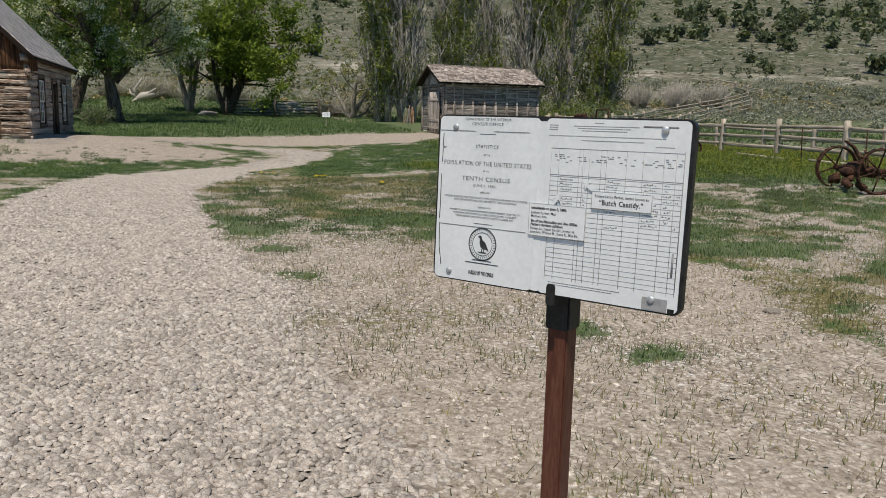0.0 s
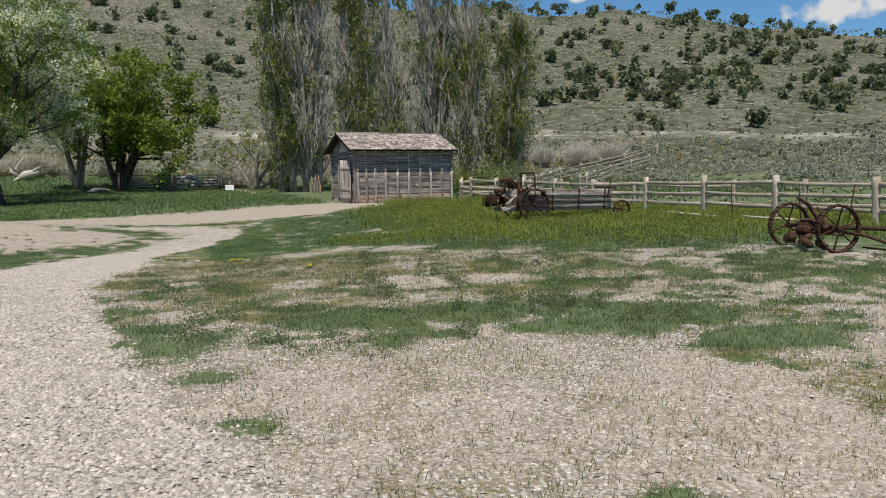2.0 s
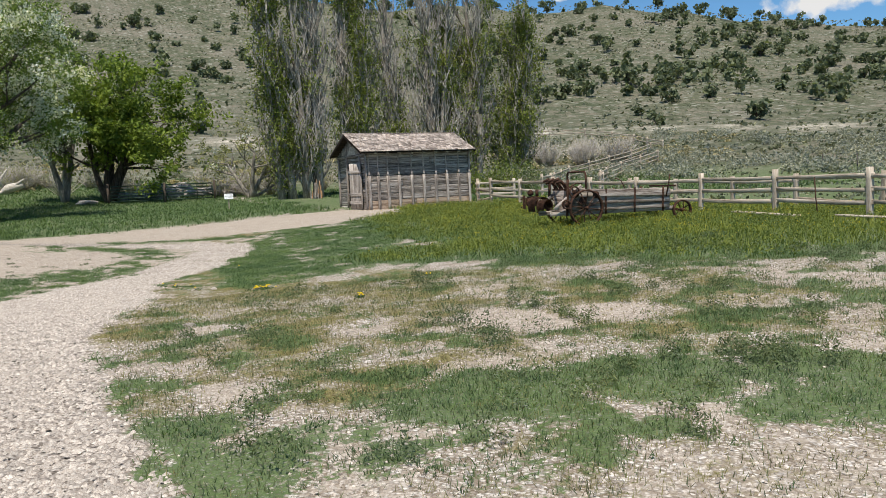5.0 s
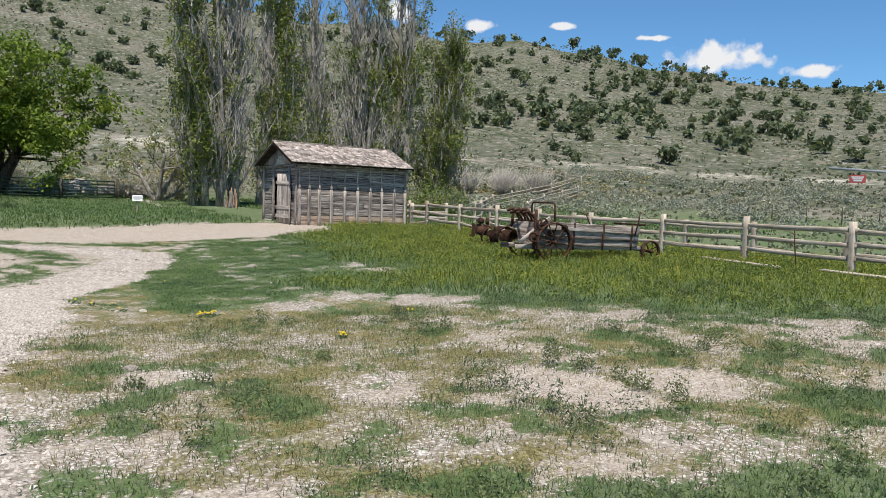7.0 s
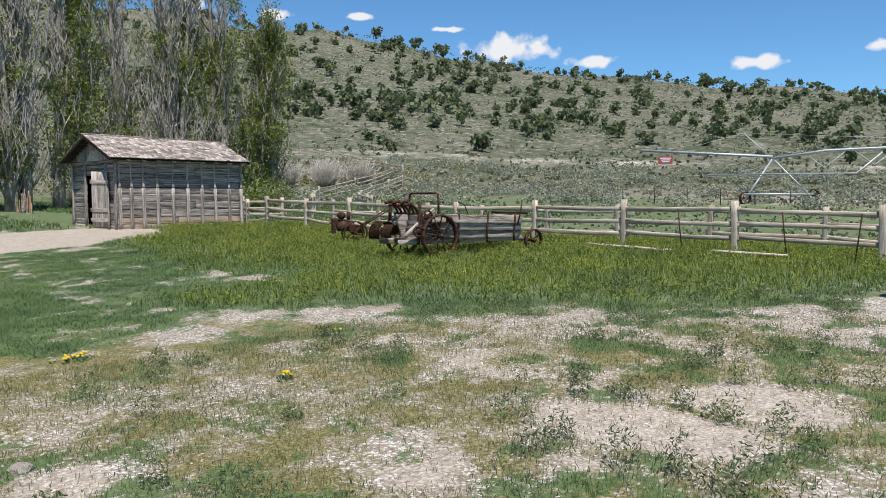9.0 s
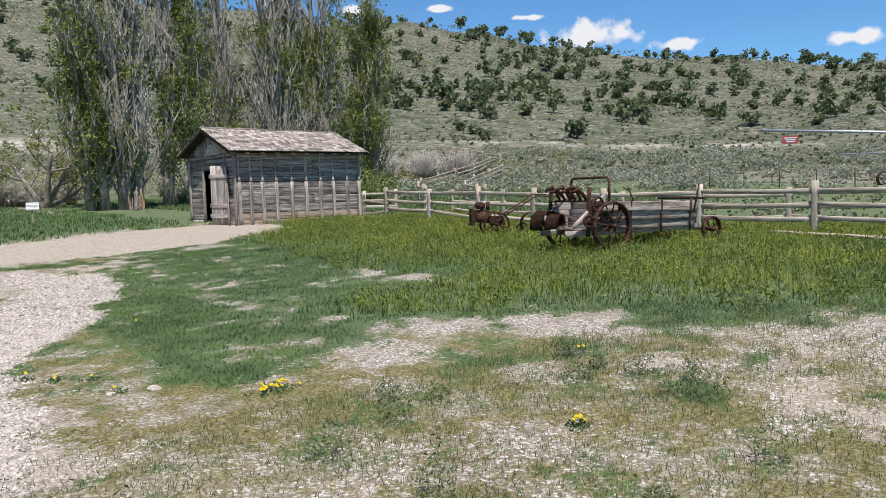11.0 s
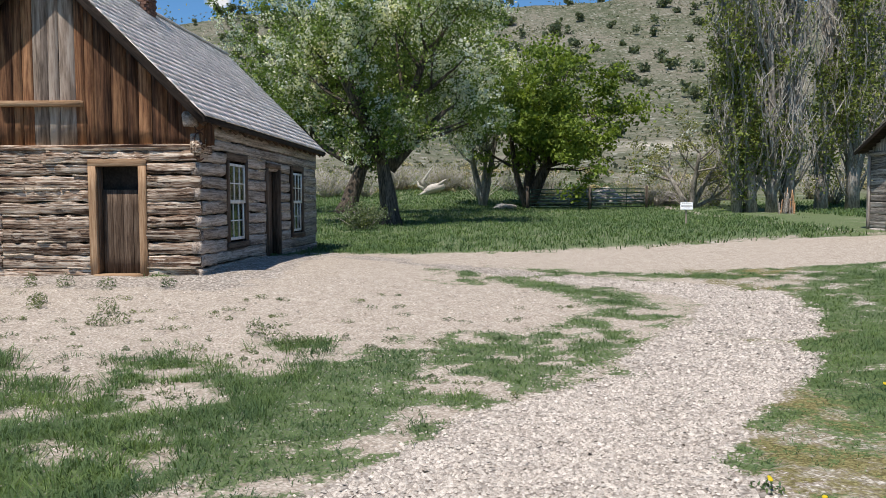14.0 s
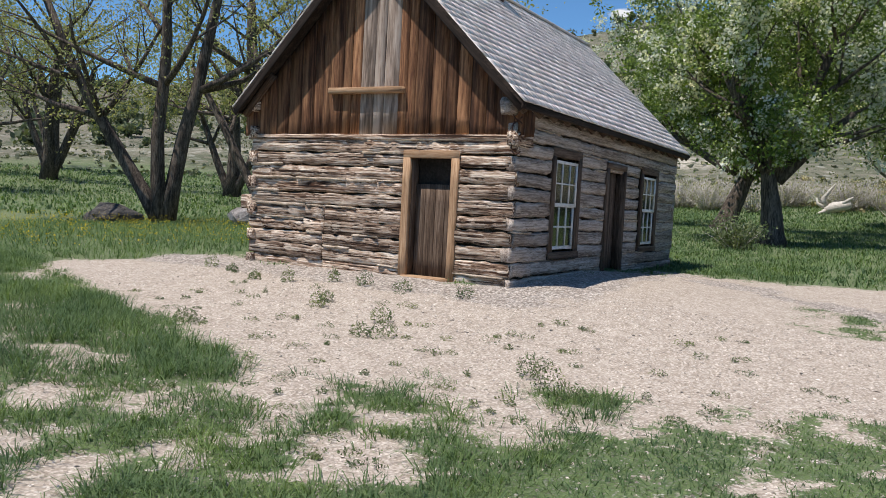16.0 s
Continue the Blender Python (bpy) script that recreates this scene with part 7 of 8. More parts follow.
tree("apple_tree", "small sparse apple tree with bare grey twigs and pale buds", (13.2, 61.8), 9,
     [((0.5, 0, 0.9), 3.4, 0.2), ((-0.5, 0.1, 0.9), 3.4, 0.2), ((0.05, -0.2, 1), 3.8, 0.22), ((0.9, 0.1, 0.55), 3.0, 0.15)], 6500, 0.075, M_LEAF_PALE, M_BARK_PALE, 900, 0.07, scatter=0.35, depth=3, kids=4, up=0.35, keep=0.6, spread=0.9)


def poplar(x, y, h, seed, green, wide=1.0, leanx=0.0, stems=1):
    """A Lombardy poplar: upright limbs close to the stem, many dead grey twigs, leaves in patches."""
    g = np.random.default_rng(seed)
    z = hz(x, y)
    top = tagged(empty_at("lombardy_poplar", x, y, z), "tall Lombardy poplar with dead grey twigs and sparse spring leaves", "tree", "poplar row behind the shed")
    tr_, lim, tw, tip = [], [], [], []
    for s in range(stems):
        bx = g.normal(0, 0.5, 2) * (stems > 1)
        k = np.linspace(0, 1, 10)
        lx = leanx + g.normal(0, 0.6) * (stems > 1)
        cx = bx[0] + lx * k + 0.15 * np.sin(5 * k + s)
        cy = bx[1] + 0.15 * np.sin(4 * k + 2 * s)
        hh = h * g.uniform(0.85, 1.0) if stems > 1 else h
        pts = np.stack([cx, cy, hh * k - 0.1], 1)
        tr_.append((pts, np.linspace(0.42 if stems == 1 else 0.32, 0.04, 10)))
        nl = 84 if stems == 1 else 46
        for i in range(nl):
            t = g.uniform(0.0, 1.0) ** 1.25 * 0.92 + 0.01
            p = np.array([np.interp(t, k, pts[:, c]) for c in range(3)])
            a = g.uniform(0, 6.283)
            L = hh * g.uniform(0.16, 0.30) * (1.05 - 0.6 * t)
            out = wide * g.uniform(0.25, 1.05)
            q = np.linspace(0, 1, 6)
            bend = np.stack([np.cos(a) * out * L * (q**0.8) * 0.55, np.sin(a) * out * L * (q**0.8) * 0.55, L * q], 1) + g.normal(0, 0.06, (6, 3)) * q[:, None]
            b = p + bend
            lim.append((b, np.linspace(0.07, 0.012, 6)))
            for _ in range(15):
                j = g.integers(1, 6)
                e = b[j]
                d = np.array([g.normal(0, 0.17), g.normal(0, 0.17), g.uniform(0.5, 1.0)])
                L2 = g.uniform(0.5, 1.5)
                t2 = np.stack([e + d * L2 * s2 + g.normal(0, 0.04, 3) for s2 in (0, 0.5, 1)])
                tw.append((t2, np.array([0.030, 0.024, 0.013])))
                tip.append(t2)
    for p, r in tr_:
        v, q, t = tube_arrays(p, r, 8)
        part("trunk", mesh_np("trunk", v, q, t, M_BARK_PALE, True), None, top)
    tagged(part("limb_mass", joined("limb_mass", [tube_arrays(p, r, 5) for p, r in lim], M_BARK_PALE, True), None, top), kind="stuff")
    tagged(part("twig_mass", joined("twig_mass", [(v, q, None) for v, q, t in (tube_arrays(p, r, 3) for p, r in tw)], M_TWIG), None, top), kind="stuff")
    tip = np.concatenate(tip)
    patch = wave(tip[:, 0] * 1.0 + x, tip[:, 2] * 0.6, 5.0, seed) + 0.25 * wave(tip[:, 1] + y, tip[:, 2], 3.0, seed + 1)
    good = tip[patch > np.quantile(patch, 1 - green)]
    n = int(17000 * green * (1.4 if stems > 1 else 1))
    nc = n // 25
    c = good[g.integers(0, len(good), nc)] + g.normal(0, 0.15, (nc, 3))
    P = np.repeat(c, 25, 0) + g.normal(0, 0.26, (nc * 25, 3)) * np.array([1, 1, 1.6])
    V, Q = leaf_quads(P, 0.095, g)
    part("crown", mesh_np("crown", V, Q, mat=M_LEAF_POPLAR), None, top)


poplar(14.6, 54.5, 16, 21, 0.85, 1.2, -0.6, 3)
poplar(16.4, 55.0, 19, 22, 0.22, 1.1, 0.3, 3)
poplar(19.4, 57.0, 17, 29, 0.3, 0.5, 0.6)
poplar(21.2, 57.0, 20, 28, 0.75, 0.9, 0.0)
poplar(23.4, 57.5, 21, 24, 0.15, 0.8, 0.2, 2)
poplar(26.4, 56.5, 20, 25, 0.40, 1.2, 0.2, 3)
poplar(28.6, 58.5, 14, 23, 0.9, 1.2, 0.2)
poplar(31.6, 57.5, 21, 26, 0.55, 1.1, 0.2, 2)
poplar(34.2, 57.0, 15.5, 27, 0.9, 1.7, 1.1, 3)
# torn stump at the foot of the poplars
stz = hz(16.0, 52.8)
ts_ = tagged(empty_at("torn_stump", 16.0, 52.8, stz), "torn stump with raw orange wood at a poplar's foot", "stump")
tsr = random.Random(31)
for k in range(26):
    a, q = tsr.uniform(0, 6.283), tsr.uniform(0.1, 0.5)
    h = tsr.uniform(0.5, 1.7) * (1.1 - q)
    timber("splinter", (16.0 + q * math.cos(a), 52.8 + q * math.sin(a), stz - 0.1), (16.0 + q * 0.9 * math.cos(a) + tsr.uniform(-0.15, 0.15), 52.8 + q * 0.8 * math.sin(a), stz + h), tsr.uniform(0.08, 0.2), tsr.uniform(0.06, 0.12), M_RAWWOOD if k % 5 in (0, 1) else M_BARK_PALE, ts_, up=(1, 0, 0), wob=0.4, taper=0.25)
# cottonwoods on the far side of the cabin
tree("cottonwood", "budding cottonwood with three leaning grey trunks", (-21.9, 31.1), 10,
     [((-0.62, -0.25, 1), 8.5, 0.27), ((-0.10, 0.0, 1), 9.5, 0.27), ((0.22, 0.15, 1), 9.5, 0.29)], 14000, 0.050, M_LEAF_PALE, M_BARK, scatter=0.5, clump=8, depth=3, kids=4, up=0.25, keep=0.5, spread=0.95)
for i, (x, y, h, lx) in enumerate(((-30.5, 45.0, 11, 0.1), (-27.0, 44.5, 11.5, 0.25), (-47, 38, 10, -0.1), (-53, 47, 11, 0.15), (-60, 44, 10, 0.1), (-40, 52, 10, 0.0), (-66, 56, 12, 0.1))):
    tree("cottonwood", "tall cottonwood with dark trunk and thin pale spring leaves", (x, y), 40 + i,
         [((lx, 0, 1), h, 0.5), ((lx + 0.5, 0.1, 1), h * 0.8, 0.3), ((lx - 0.5, -0.1, 1), h * 0.8, 0.3)], 8000, 0.09, M_LEAF_PALE, M_BARK, scatter=0.8, clump=10, depth=3, kids=3, up=0.3, keep=0.5, spread=0.9)


def shrub(name, label, x, y, r, h, seed, leaves, size, mat, twigs=40, twig_mat=None, group=""):
    """A low shrub: many thin stems from one root and small leaves."""
    g = np.random.default_rng(seed)
    top = tagged(empty_at(name, x, y, hz(x, y)), label, "shrub", group)
    st, tip = [], []
    for _ in range(twigs):
        a, o = g.uniform(0, 6.283), g.uniform(0.1, 1) ** 0.7
        q = np.linspace(0, 1, 4)[:, None]
        end = np.array([np.cos(a) * r * o, np.sin(a) * r * o, h * (1.05 - 0.45 * o * o) * g.uniform(0.75, 1.1)])
        p = q * end + g.normal(0, 0.05, (4, 3)) * q + np.array([np.cos(a) * 0.1 * r, np.sin(a) * 0.1 * r, -0.03])
        st.append(tube_arrays(p, np.linspace(0.012, 0.004, 4) * (0.6 + h * 0.5), 3))
        tip.append(p[1:])
    tagged(part("stem_mass", joined("stem_mass", st, twig_mat or M_TWIG), None, top), kind="stuff")
    if leaves:
        tip = np.concatenate(tip)
        P = tip[g.integers(0, len(tip), leaves)] + g.normal(0, 0.10 * (0.5 + h), (leaves, 3))
        P[:, 2] = np.maximum(P[:, 2], 0.02)
        V, Q = leaf_quads(P, size, g)
        part("foliage", mesh_np("foliage", V, Q, mat=mat), None, top)
    return top


shrub("shrub", "low grey-green bush beside the apple tree", -5.0, 41.5, 1.0, 1.0, 60, 2600, 0.05, M_WEED)
sb = random.Random(17)
for i in range(11):
    x, y = sb.uniform(38, 54), 0
    y = 73 - (x - 38) * 0.35 + sb.uniform(-2.5, 2.5)
    shrub("willow_shrub", "bare grey-tan willow brush with thin upright stems", x, y, 1.7, 2.6, 70 + i, 250, 0.06, M_STRAW, 130, M_TWIG, "willow thicket below the hill")
for i, (x, y) in enumerate(((24.5, 41.5), (26.5, 44), (23, 44), (29, 47), (31, 50))):
    shrub("shrub", "dark leafy bush behind the shed", x, y, 1.4, 1.7, 90 + i, 1900, 0.08, M_WEED if i % 2 else M_LEAF_POPLAR, 60, None, "bushes behind the shed")
for i in range(24):
    x, y = sb.uniform(-16, 6), sb.uniform(71, 82) - (4 if i % 3 == 0 else 0)
    if abs(x + 5.0) < 3.6 and y < 80:
        y = 82.5
    shrub("willow_shrub", "dull brown brush behind the fruit trees", x, y, 1.8, 2.3, 210 + i, 300, 0.07, M_LEAF_PALE, 90, M_TWIG, "brush behind the orchard")
for i in range(10):
    x, y = sb.uniform(10, 24), sb.uniform(63, 72)
    shrub("willow_shrub", "bare grey brush beneath the poplars", x, y, 1.5, 2.0, 130 + i, 300, 0.08, M_LEAF_PALE, 90, M_TWIG, "brush behind the poplars")

# sagebrush on the flat and low brush on the hill, too many to count
g = np.random.default_rng(77)


def brush_field(name, label, n_try, rmin, rmax, amin, amax, prob, leaves, size, mat, spread):
    r_, a_ = np.sqrt(g.uniform(rmin**2, rmax**2, n_try)), np.radians(g.uniform(amin, amax, n_try))
    x, y = r_ * np.sin(a_), 5 + r_ * np.cos(a_)
    keep = g.uniform(0, 1, n_try) < prob(x, y, r_)
    x, y = x[keep], y[keep]
    z = height(x, y)
    s = g.uniform(0.6, 1.25, len(x))
    P = np.repeat(np.stack([x, y, z], 1), leaves, 0)
    ss = np.repeat(s, leaves)[:, None]
    d = g.normal(0, 1, P.shape)
    d /= np.linalg.norm(d, axis=1)[:, None]
    d *= g.uniform(0.5, 1.0, (len(d), 1))
    d[:, 2] = np.abs(d[:, 2]) * 0.8
    P = P + d * ss * spread
    V, Q = leaf_quads(P, size, g, 0.6)
    ob = new(name, mesh_np(name, V, Q, mat=mat))
    return tagged(ob, label, "shrubs", kind="stuff")


brush_field("sagebrush", "grey-green sagebrush scattered over the flat below the hill", 900, 56, 106, 24, 100, lambda x, y, r: np.clip(0.36 + 1.4 * wave(x, y, 16, 41), 0, 1), 190, 0.105, M_SAGE, 1.3)
brush_field("field_tufts", "dull green tufts over the flat beyond the fence", 9000, 30, 100, 18, 100, lambda x, y, r: np.where(x > 22.5, np.clip(0.6 + 0.5 * wave(x, y, 9, 45), 0, 1), 0), 5, 0.11, M_HILL_BRUSH, 0.26)
brush_field("hill_brush", "low dark brush speckling the hillside", 52000, 78, 300, -60, 100, lambda x, y, r: np.clip(0.42 + 0.5 * wave(x, y, 30, 42), 0, 1), 4, 0.30, M_HILL_BRUSH, 0.42)
brush_field("straw_grass", "tall straw-coloured dry grass clumps below the hill", 1600, 74, 104, -8, 50, lambda x, y, r: np.clip(0.1 + 1.5 * wave(x, y, 16, 43), 0, 1), 45, 0.13, M_STRAW, 0.55)

# junipers on the hill: a few shapes, copied
jr = random.Random(5)
protos = []
for k in range(5):
    gg = np.random.default_rng(200 + k)
    top = tagged(empty_at("juniper", 0, 0, -500), "dark green juniper on the dry hillside", "tree", "junipers on the hill")
    st = [tube_arrays([(0, 0, -0.3), (0.1, 0.05, 0.6), (0.2 * (k - 2) / 2, 0.1, 1.6)], [0.22, 0.17, 0.06], 6)]
    for q in range(4):
        a = q * 1.6 + k
        st.append(tube_arrays([(0, 0, 0.4), (0.5 * math.cos(a), 0.5 * math.sin(a), 1.1), (1.0 * math.cos(a), 1.0 * math.sin(a), 1.7)], [0.1, 0.07, 0.03], 5))
    part("trunk", joined("trunk", st, M_BARK), None, top)
    lobes = [(gg.normal(0, 0.55), gg.normal(0, 0.55), gg.uniform(0.4, 2.3), gg.uniform(0.6, 1.0)) for _ in range(9)]
    P = []
    for lx, ly, lz, lr_ in lobes:
        d = gg.normal(0, 1, (26, 3))
        d /= np.linalg.norm(d, axis=1)[:, None]
        P.append(np.array([lx, ly, lz]) + d * lr_ * gg.uniform(0.55, 1.05, (26, 1)) * np.array([1, 1, 0.85]))
    V, Q = leaf_quads(np.concatenate(P), 0.36, gg, 0.7)
    V[:, 2] = np.maximum(V[:, 2], 0.15)
    part("crown", mesh_np("crown", V, Q, mat=M_JUNIPER), None, top)
    protos.append(top)
placed = []
tries = 0
while len(placed) < 290 and tries < 9000:
    tries += 1
    r_ = jr.uniform(116, 310)
    az = jr.uniform(-62, 92)
    x, y = r_ * math.sin(radians(az)), 5 + r_ * math.cos(radians(az))
    dens = 0.30 + 0.28 * float(wave(np.array(x), np.array(y), 45, 51)) + 0.2 * max(0, (r_ - 215) / 100)
    if -25 < az < 24 and r_ < 210:
        dens -= 0.08
    if jr.random() > dens or any((x - a) ** 2 + (y - b) ** 2 < 9 for a, b in placed):
        continue
    placed.append((x, y))
    s = jr.uniform(0.5, 1.35) + 0.25 * (r_ > 200)
    m = pose(x, y, hz(x, y) - 0.1, 0, 0, jr.uniform(0, 360)) @ Matrix.Diagonal((s, s, s * jr.uniform(0.85, 1.15), 1))
    if protos[len(placed) % 5].matrix_basis.translation.z < -400:
        protos[len(placed) % 5].matrix_basis = m
    else:
        ob = copy_thing(protos[len(placed) % 5], m)
        ob.matrix_basis = m
# two dense groups part-way up
for cx, cy, n in ((64, 150, 5), (112, 128, 4), (84, 178, 4), (-22, 190, 6), (-10, 215, 6)):
    for k in range(n):
        x, y = cx + jr.uniform(-9, 9), cy + jr.uniform(-4, 4)
        s = jr.uniform(0.8, 1.35)
        ob = copy_thing(protos[k % 5], pose(x, y, hz(x, y) - 0.1, 0, 0, jr.uniform(0, 360)))
        ob.matrix_basis = pose(x, y, hz(x, y) - 0.1, 0, 0, jr.uniform(0, 360)) @ Matrix.Scale(s, 4)

# the thin far woods along the crest, joined
cr = np.random.default_rng(301)
ca = np.radians(np.where(cr.uniform(0, 1, 2200) < 0.2, cr.uniform(28, 95, 2200), cr.uniform(-60, 95, 2200)))
cr_ = 318 - 170 * cr.uniform(0, 1, 2200)
cx, cy = cr_ * np.sin(ca), 5 + cr_ * np.cos(ca)
keep = cr.uniform(0, 1, 2200) < np.clip(0.44 + 0.25 * wave(cx, cy, 30, 61), 0, 1)
cx, cy = cx[keep], cy[keep]
cz = height(cx, cy)
P = []
for x, y, z in zip(cx, cy, cz):
    s = cr.uniform(0.45, 1.1)
    d = cr.normal(0, 1, (44, 3))
    d /= np.linalg.norm(d, axis=1)[:, None]
    lob = cr.normal(0, 0.55, (6, 3))[cr.integers(0, 6, 44)]
    P.append(np.array([x, y, z + 1.5 * s]) + (d * 1.0 * cr.uniform(0.5, 1, (44, 1)) + lob) * s * np.array([1.1, 1.1, 1.0]))
V, Q = leaf_quads(np.concatenate(P), 0.56, cr, 0.75)
tagged(new("far_junipers", mesh_np("far_junipers", V, Q, mat=M_JUNIPER)), "thin juniper wood along the crest of the hill", "trees", kind="stuff")

# ---- gravel, grass and flowers ----
gs = np.random.default_rng(99)


def surf(x, y):
    """The ground sheet's own height, as its grid has it."""
    i = np.clip(np.searchsorted(gx, x) - 1, 0, nx - 2)
    j = np.clip(np.searchsorted(gy, y) - 1, 0, ny - 2)
    u, v = (x - gx[i]) / (gx[i + 1] - gx[i]), (y - gy[j]) / (gy[j + 1] - gy[j])
    return Z[j, i] * (1 - u) * (1 - v) + Z[j, i + 1] * u * (1 - v) + Z[j + 1, i] * (1 - u) * v + Z[j + 1, i + 1] * u * v


def stones(name, label, x, y, smin, smax, mat, fine=True, flat=(0.45, 0.8)):
    """Worn stones packed on the ground: each a ring of corners, a smaller ring above it and a cap."""
    n = len(x)
    s = smin + (smax - smin) * gs.uniform(0, 1, n) ** 1.5
    k = 5
    ang = np.arange(k) * 2 * np.pi / k
    low = np.stack([np.cos(ang), np.sin(ang), np.full(k, -0.45)], 1)
    if fine:
        base = np.concatenate([low, np.stack([0.78 * np.cos(ang + 0.3), 0.78 * np.sin(ang + 0.3), np.full(k, 0.42)], 1), [(0.0, 0.0, 0.72)]])
        f = [(i, (i + 1) % k, k + i) for i in range(k)] + [((i + 1) % k, k + (i + 1) % k, k + i) for i in range(k)] + [(k + i, k + (i + 1) % k, 2 * k) for i in range(k)]
    else:
        base = np.concatenate([low, [(0.1, 0.0, 0.75)]])
        f = [(i, (i + 1) % k, k) for i in range(k)]
    f, m_ = np.array(f), len(base)
    V = base[None] * (1 + gs.normal(0, 0.14, (n, m_, 1))) + gs.normal(0, 0.09, (n, m_, 3)) * np.array([1, 1, 0.5])
    V *= np.stack([gs.uniform(0.9, 1.35, n), gs.uniform(0.65, 1.0, n), gs.uniform(*flat, n)], 1)[:, None] * s[:, None, None]
    a = gs.uniform(0, 6.283, n)
    c, si = np.cos(a)[:, None], np.sin(a)[:, None]
    X_ = V[:, :, 0] * c - V[:, :, 1] * si
    Y_ = V[:, :, 0] * si + V[:, :, 1] * c
    Z_ = V[:, :, 2] + X_ * gs.normal(0, 0.22, (n, 1)) + Y_ * gs.normal(0, 0.22, (n, 1))
    P = np.stack([X_ + x[:, None], Y_ + y[:, None], Z_ + (surf(x, y) + s * 0.20)[:, None]], -1).reshape(-1, 3)
    T = (f[None] + m_ * np.arange(n)[:, None, None]).reshape(-1, 3)
    return tagged(new(name, mesh_np(name, P, None, T, mat, True)), label, "gravel", kind="stuff")


def packed(x0, x1, y0, y1, step):
    """Places packed side by side over a stretch of ground, each a little off its row."""
    u, v = np.meshgrid(np.arange(x0, x1, step), np.arange(y0, y1, step * 0.87))
    u = u + (np.arange(len(u)) % 2)[:, None] * step / 2
    u, v = u.ravel(), v.ravel()
    return u + gs.normal(0, step * 0.22, len(u)), v + gs.normal(0, step * 0.22, len(v))


def sample(n, x0, x1, y0, y1):
    return gs.uniform(x0, x1, n), gs.uniform(y0, y1, n)


for y0, y1, step, big, fine in ((-8.0, -6.0, 0.05, 0.034, False), (-6.0, -1.5, 0.034, 0.029, True), (-1.5, 3, 0.036, 0.029, False), (3, 11, 0.045, 0.034, False), (11, 18, 0.036, 0.029, False), (18, 26, 0.055, 0.038, False)):
    x, y = packed(-3.4, 6.0, y0, y1, step)
    ok = gs.uniform(0, 1, len(x)) < zones(x, y)[0] * 1.1 - 0.08
    stones("gravel", "pale crushed stone gravel covering the path", x[ok], y[ok], 0.016, big, M_STONE, fine)
# looser pebbles over the pale flat and between the weeds
for x0, x1, y0, y1, step in ((0.9, 6.5, -6.2, 2.6, 0.042), (0.5, 9.5, 2.6, 12.5, 0.07)):
    x, y = packed(x0, x1, y0, y1, step)
    z5 = zones(x, y)
    near_path = np.exp(-np.clip(band(x, y, GRAVEL), 0, 9) / 0.5)
    ok = gs.uniform(0, 1, len(x)) < (1 - z5[0]) * np.clip(0.25 + 0.65 * z5[1] + 0.4 * near_path - 0.5 * z5[2] - 0.3 * z5[4], 0, 1)
    stones("pebbles", "small brown and pale pebbles strewn over the dry ground", x[ok], y[ok], 0.007, 0.021, M_PEBBLE, False)
x, y = sample(26000, -11, 3, 15, 24)
z5 = zones(x, y)
ok = gs.uniform(0, 1, len(x)) < z5[1] * 0.8
stones("pebbles", "small pebbles scattered over the cabin yard", x[ok], y[ok], 0.008, 0.024, M_PEBBLE, False)


def blades(name, label, x, y, h, w, mat, lean=0.35, per=1, tuft=0.03):
    """Grass in tufts: per bent tapering blades round each point, leaning outwards."""
    n = len(x) * per
    h = np.repeat(h, per) * gs.uniform(0.45, 1.15, n)
    b = gs.uniform(0, 6.283, n)
    off = tuft * np.sqrt(gs.uniform(0, 1, n))
    x, y = np.repeat(x, per) + np.cos(b) * off, np.repeat(y, per) + np.sin(b) * off
    b = b + gs.normal(0, 0.5, n)
    a = b + 1.5708 + gs.normal(0, 0.5, n)
    ld = (0.2 + 0.25 * lean + np.abs(gs.normal(0, lean, n))) * h
    z = surf(x, y) - 0.008
    w = w * gs.uniform(0.7, 1.3, n)
    wx, wy = np.cos(a) * w / 2, np.sin(a) * w / 2
    lx, ly = np.cos(b) * ld, np.sin(b) * ld
    p0 = np.stack([x - wx, y - wy, z], 1)
    p1 = np.stack([x + wx, y + wy, z], 1)
    m0 = np.stack([x - wx * 0.8 + lx * 0.42, y - wy * 0.8 + ly * 0.42, z + h * 0.72], 1)
    m1 = np.stack([x + wx * 0.8 + lx * 0.42, y + wy * 0.8 + ly * 0.42, z + h * 0.72], 1)
    t = np.stack([x + lx, y + ly, z + h * np.clip(1.05 - 0.45 * ld / h, 0.35, 1)], 1)
    V = np.stack([p0, p1, m1, m0, t], 1).reshape(-1, 3)
    k = 5 * np.arange(n)[:, None]
    return tagged(new(name, mesh_np(name, V, np.array([[0, 1, 2, 3]]) + k, np.array([[3, 2, 4]]) + k, mat)), label, "grass", kind="stuff")


# tall meadow
x, y = sample(42000, 4.8, 23, 1.5, 32)
_, _, gr, ta, _ = zones(x, y)
ok = (gs.uniform(0, 1, len(x)) < gr) & (ta > 0.32)
x, y, ta = x[ok], y[ok], ta[ok]
yel = gs.uniform(0, 1, len(x)) < np.clip((ta - 0.36) / 0.2, 0.1, 0.9)
blades("meadow_grass", "tall yellow-green meadow grass", x[yel], y[yel], 0.05 + 0.30 * ta[yel], 0.012, M_GRASS_TALL, 0.55, 4, 0.10)
blades("meadow_grass", "fresh dark green meadow grass", x[~yel], y[~yel], 0.05 + 0.26 * ta[~yel], 0.012, M_GRASS, 0.7, 4, 0.10)
lf = gs.integers(0, len(x), 2600)
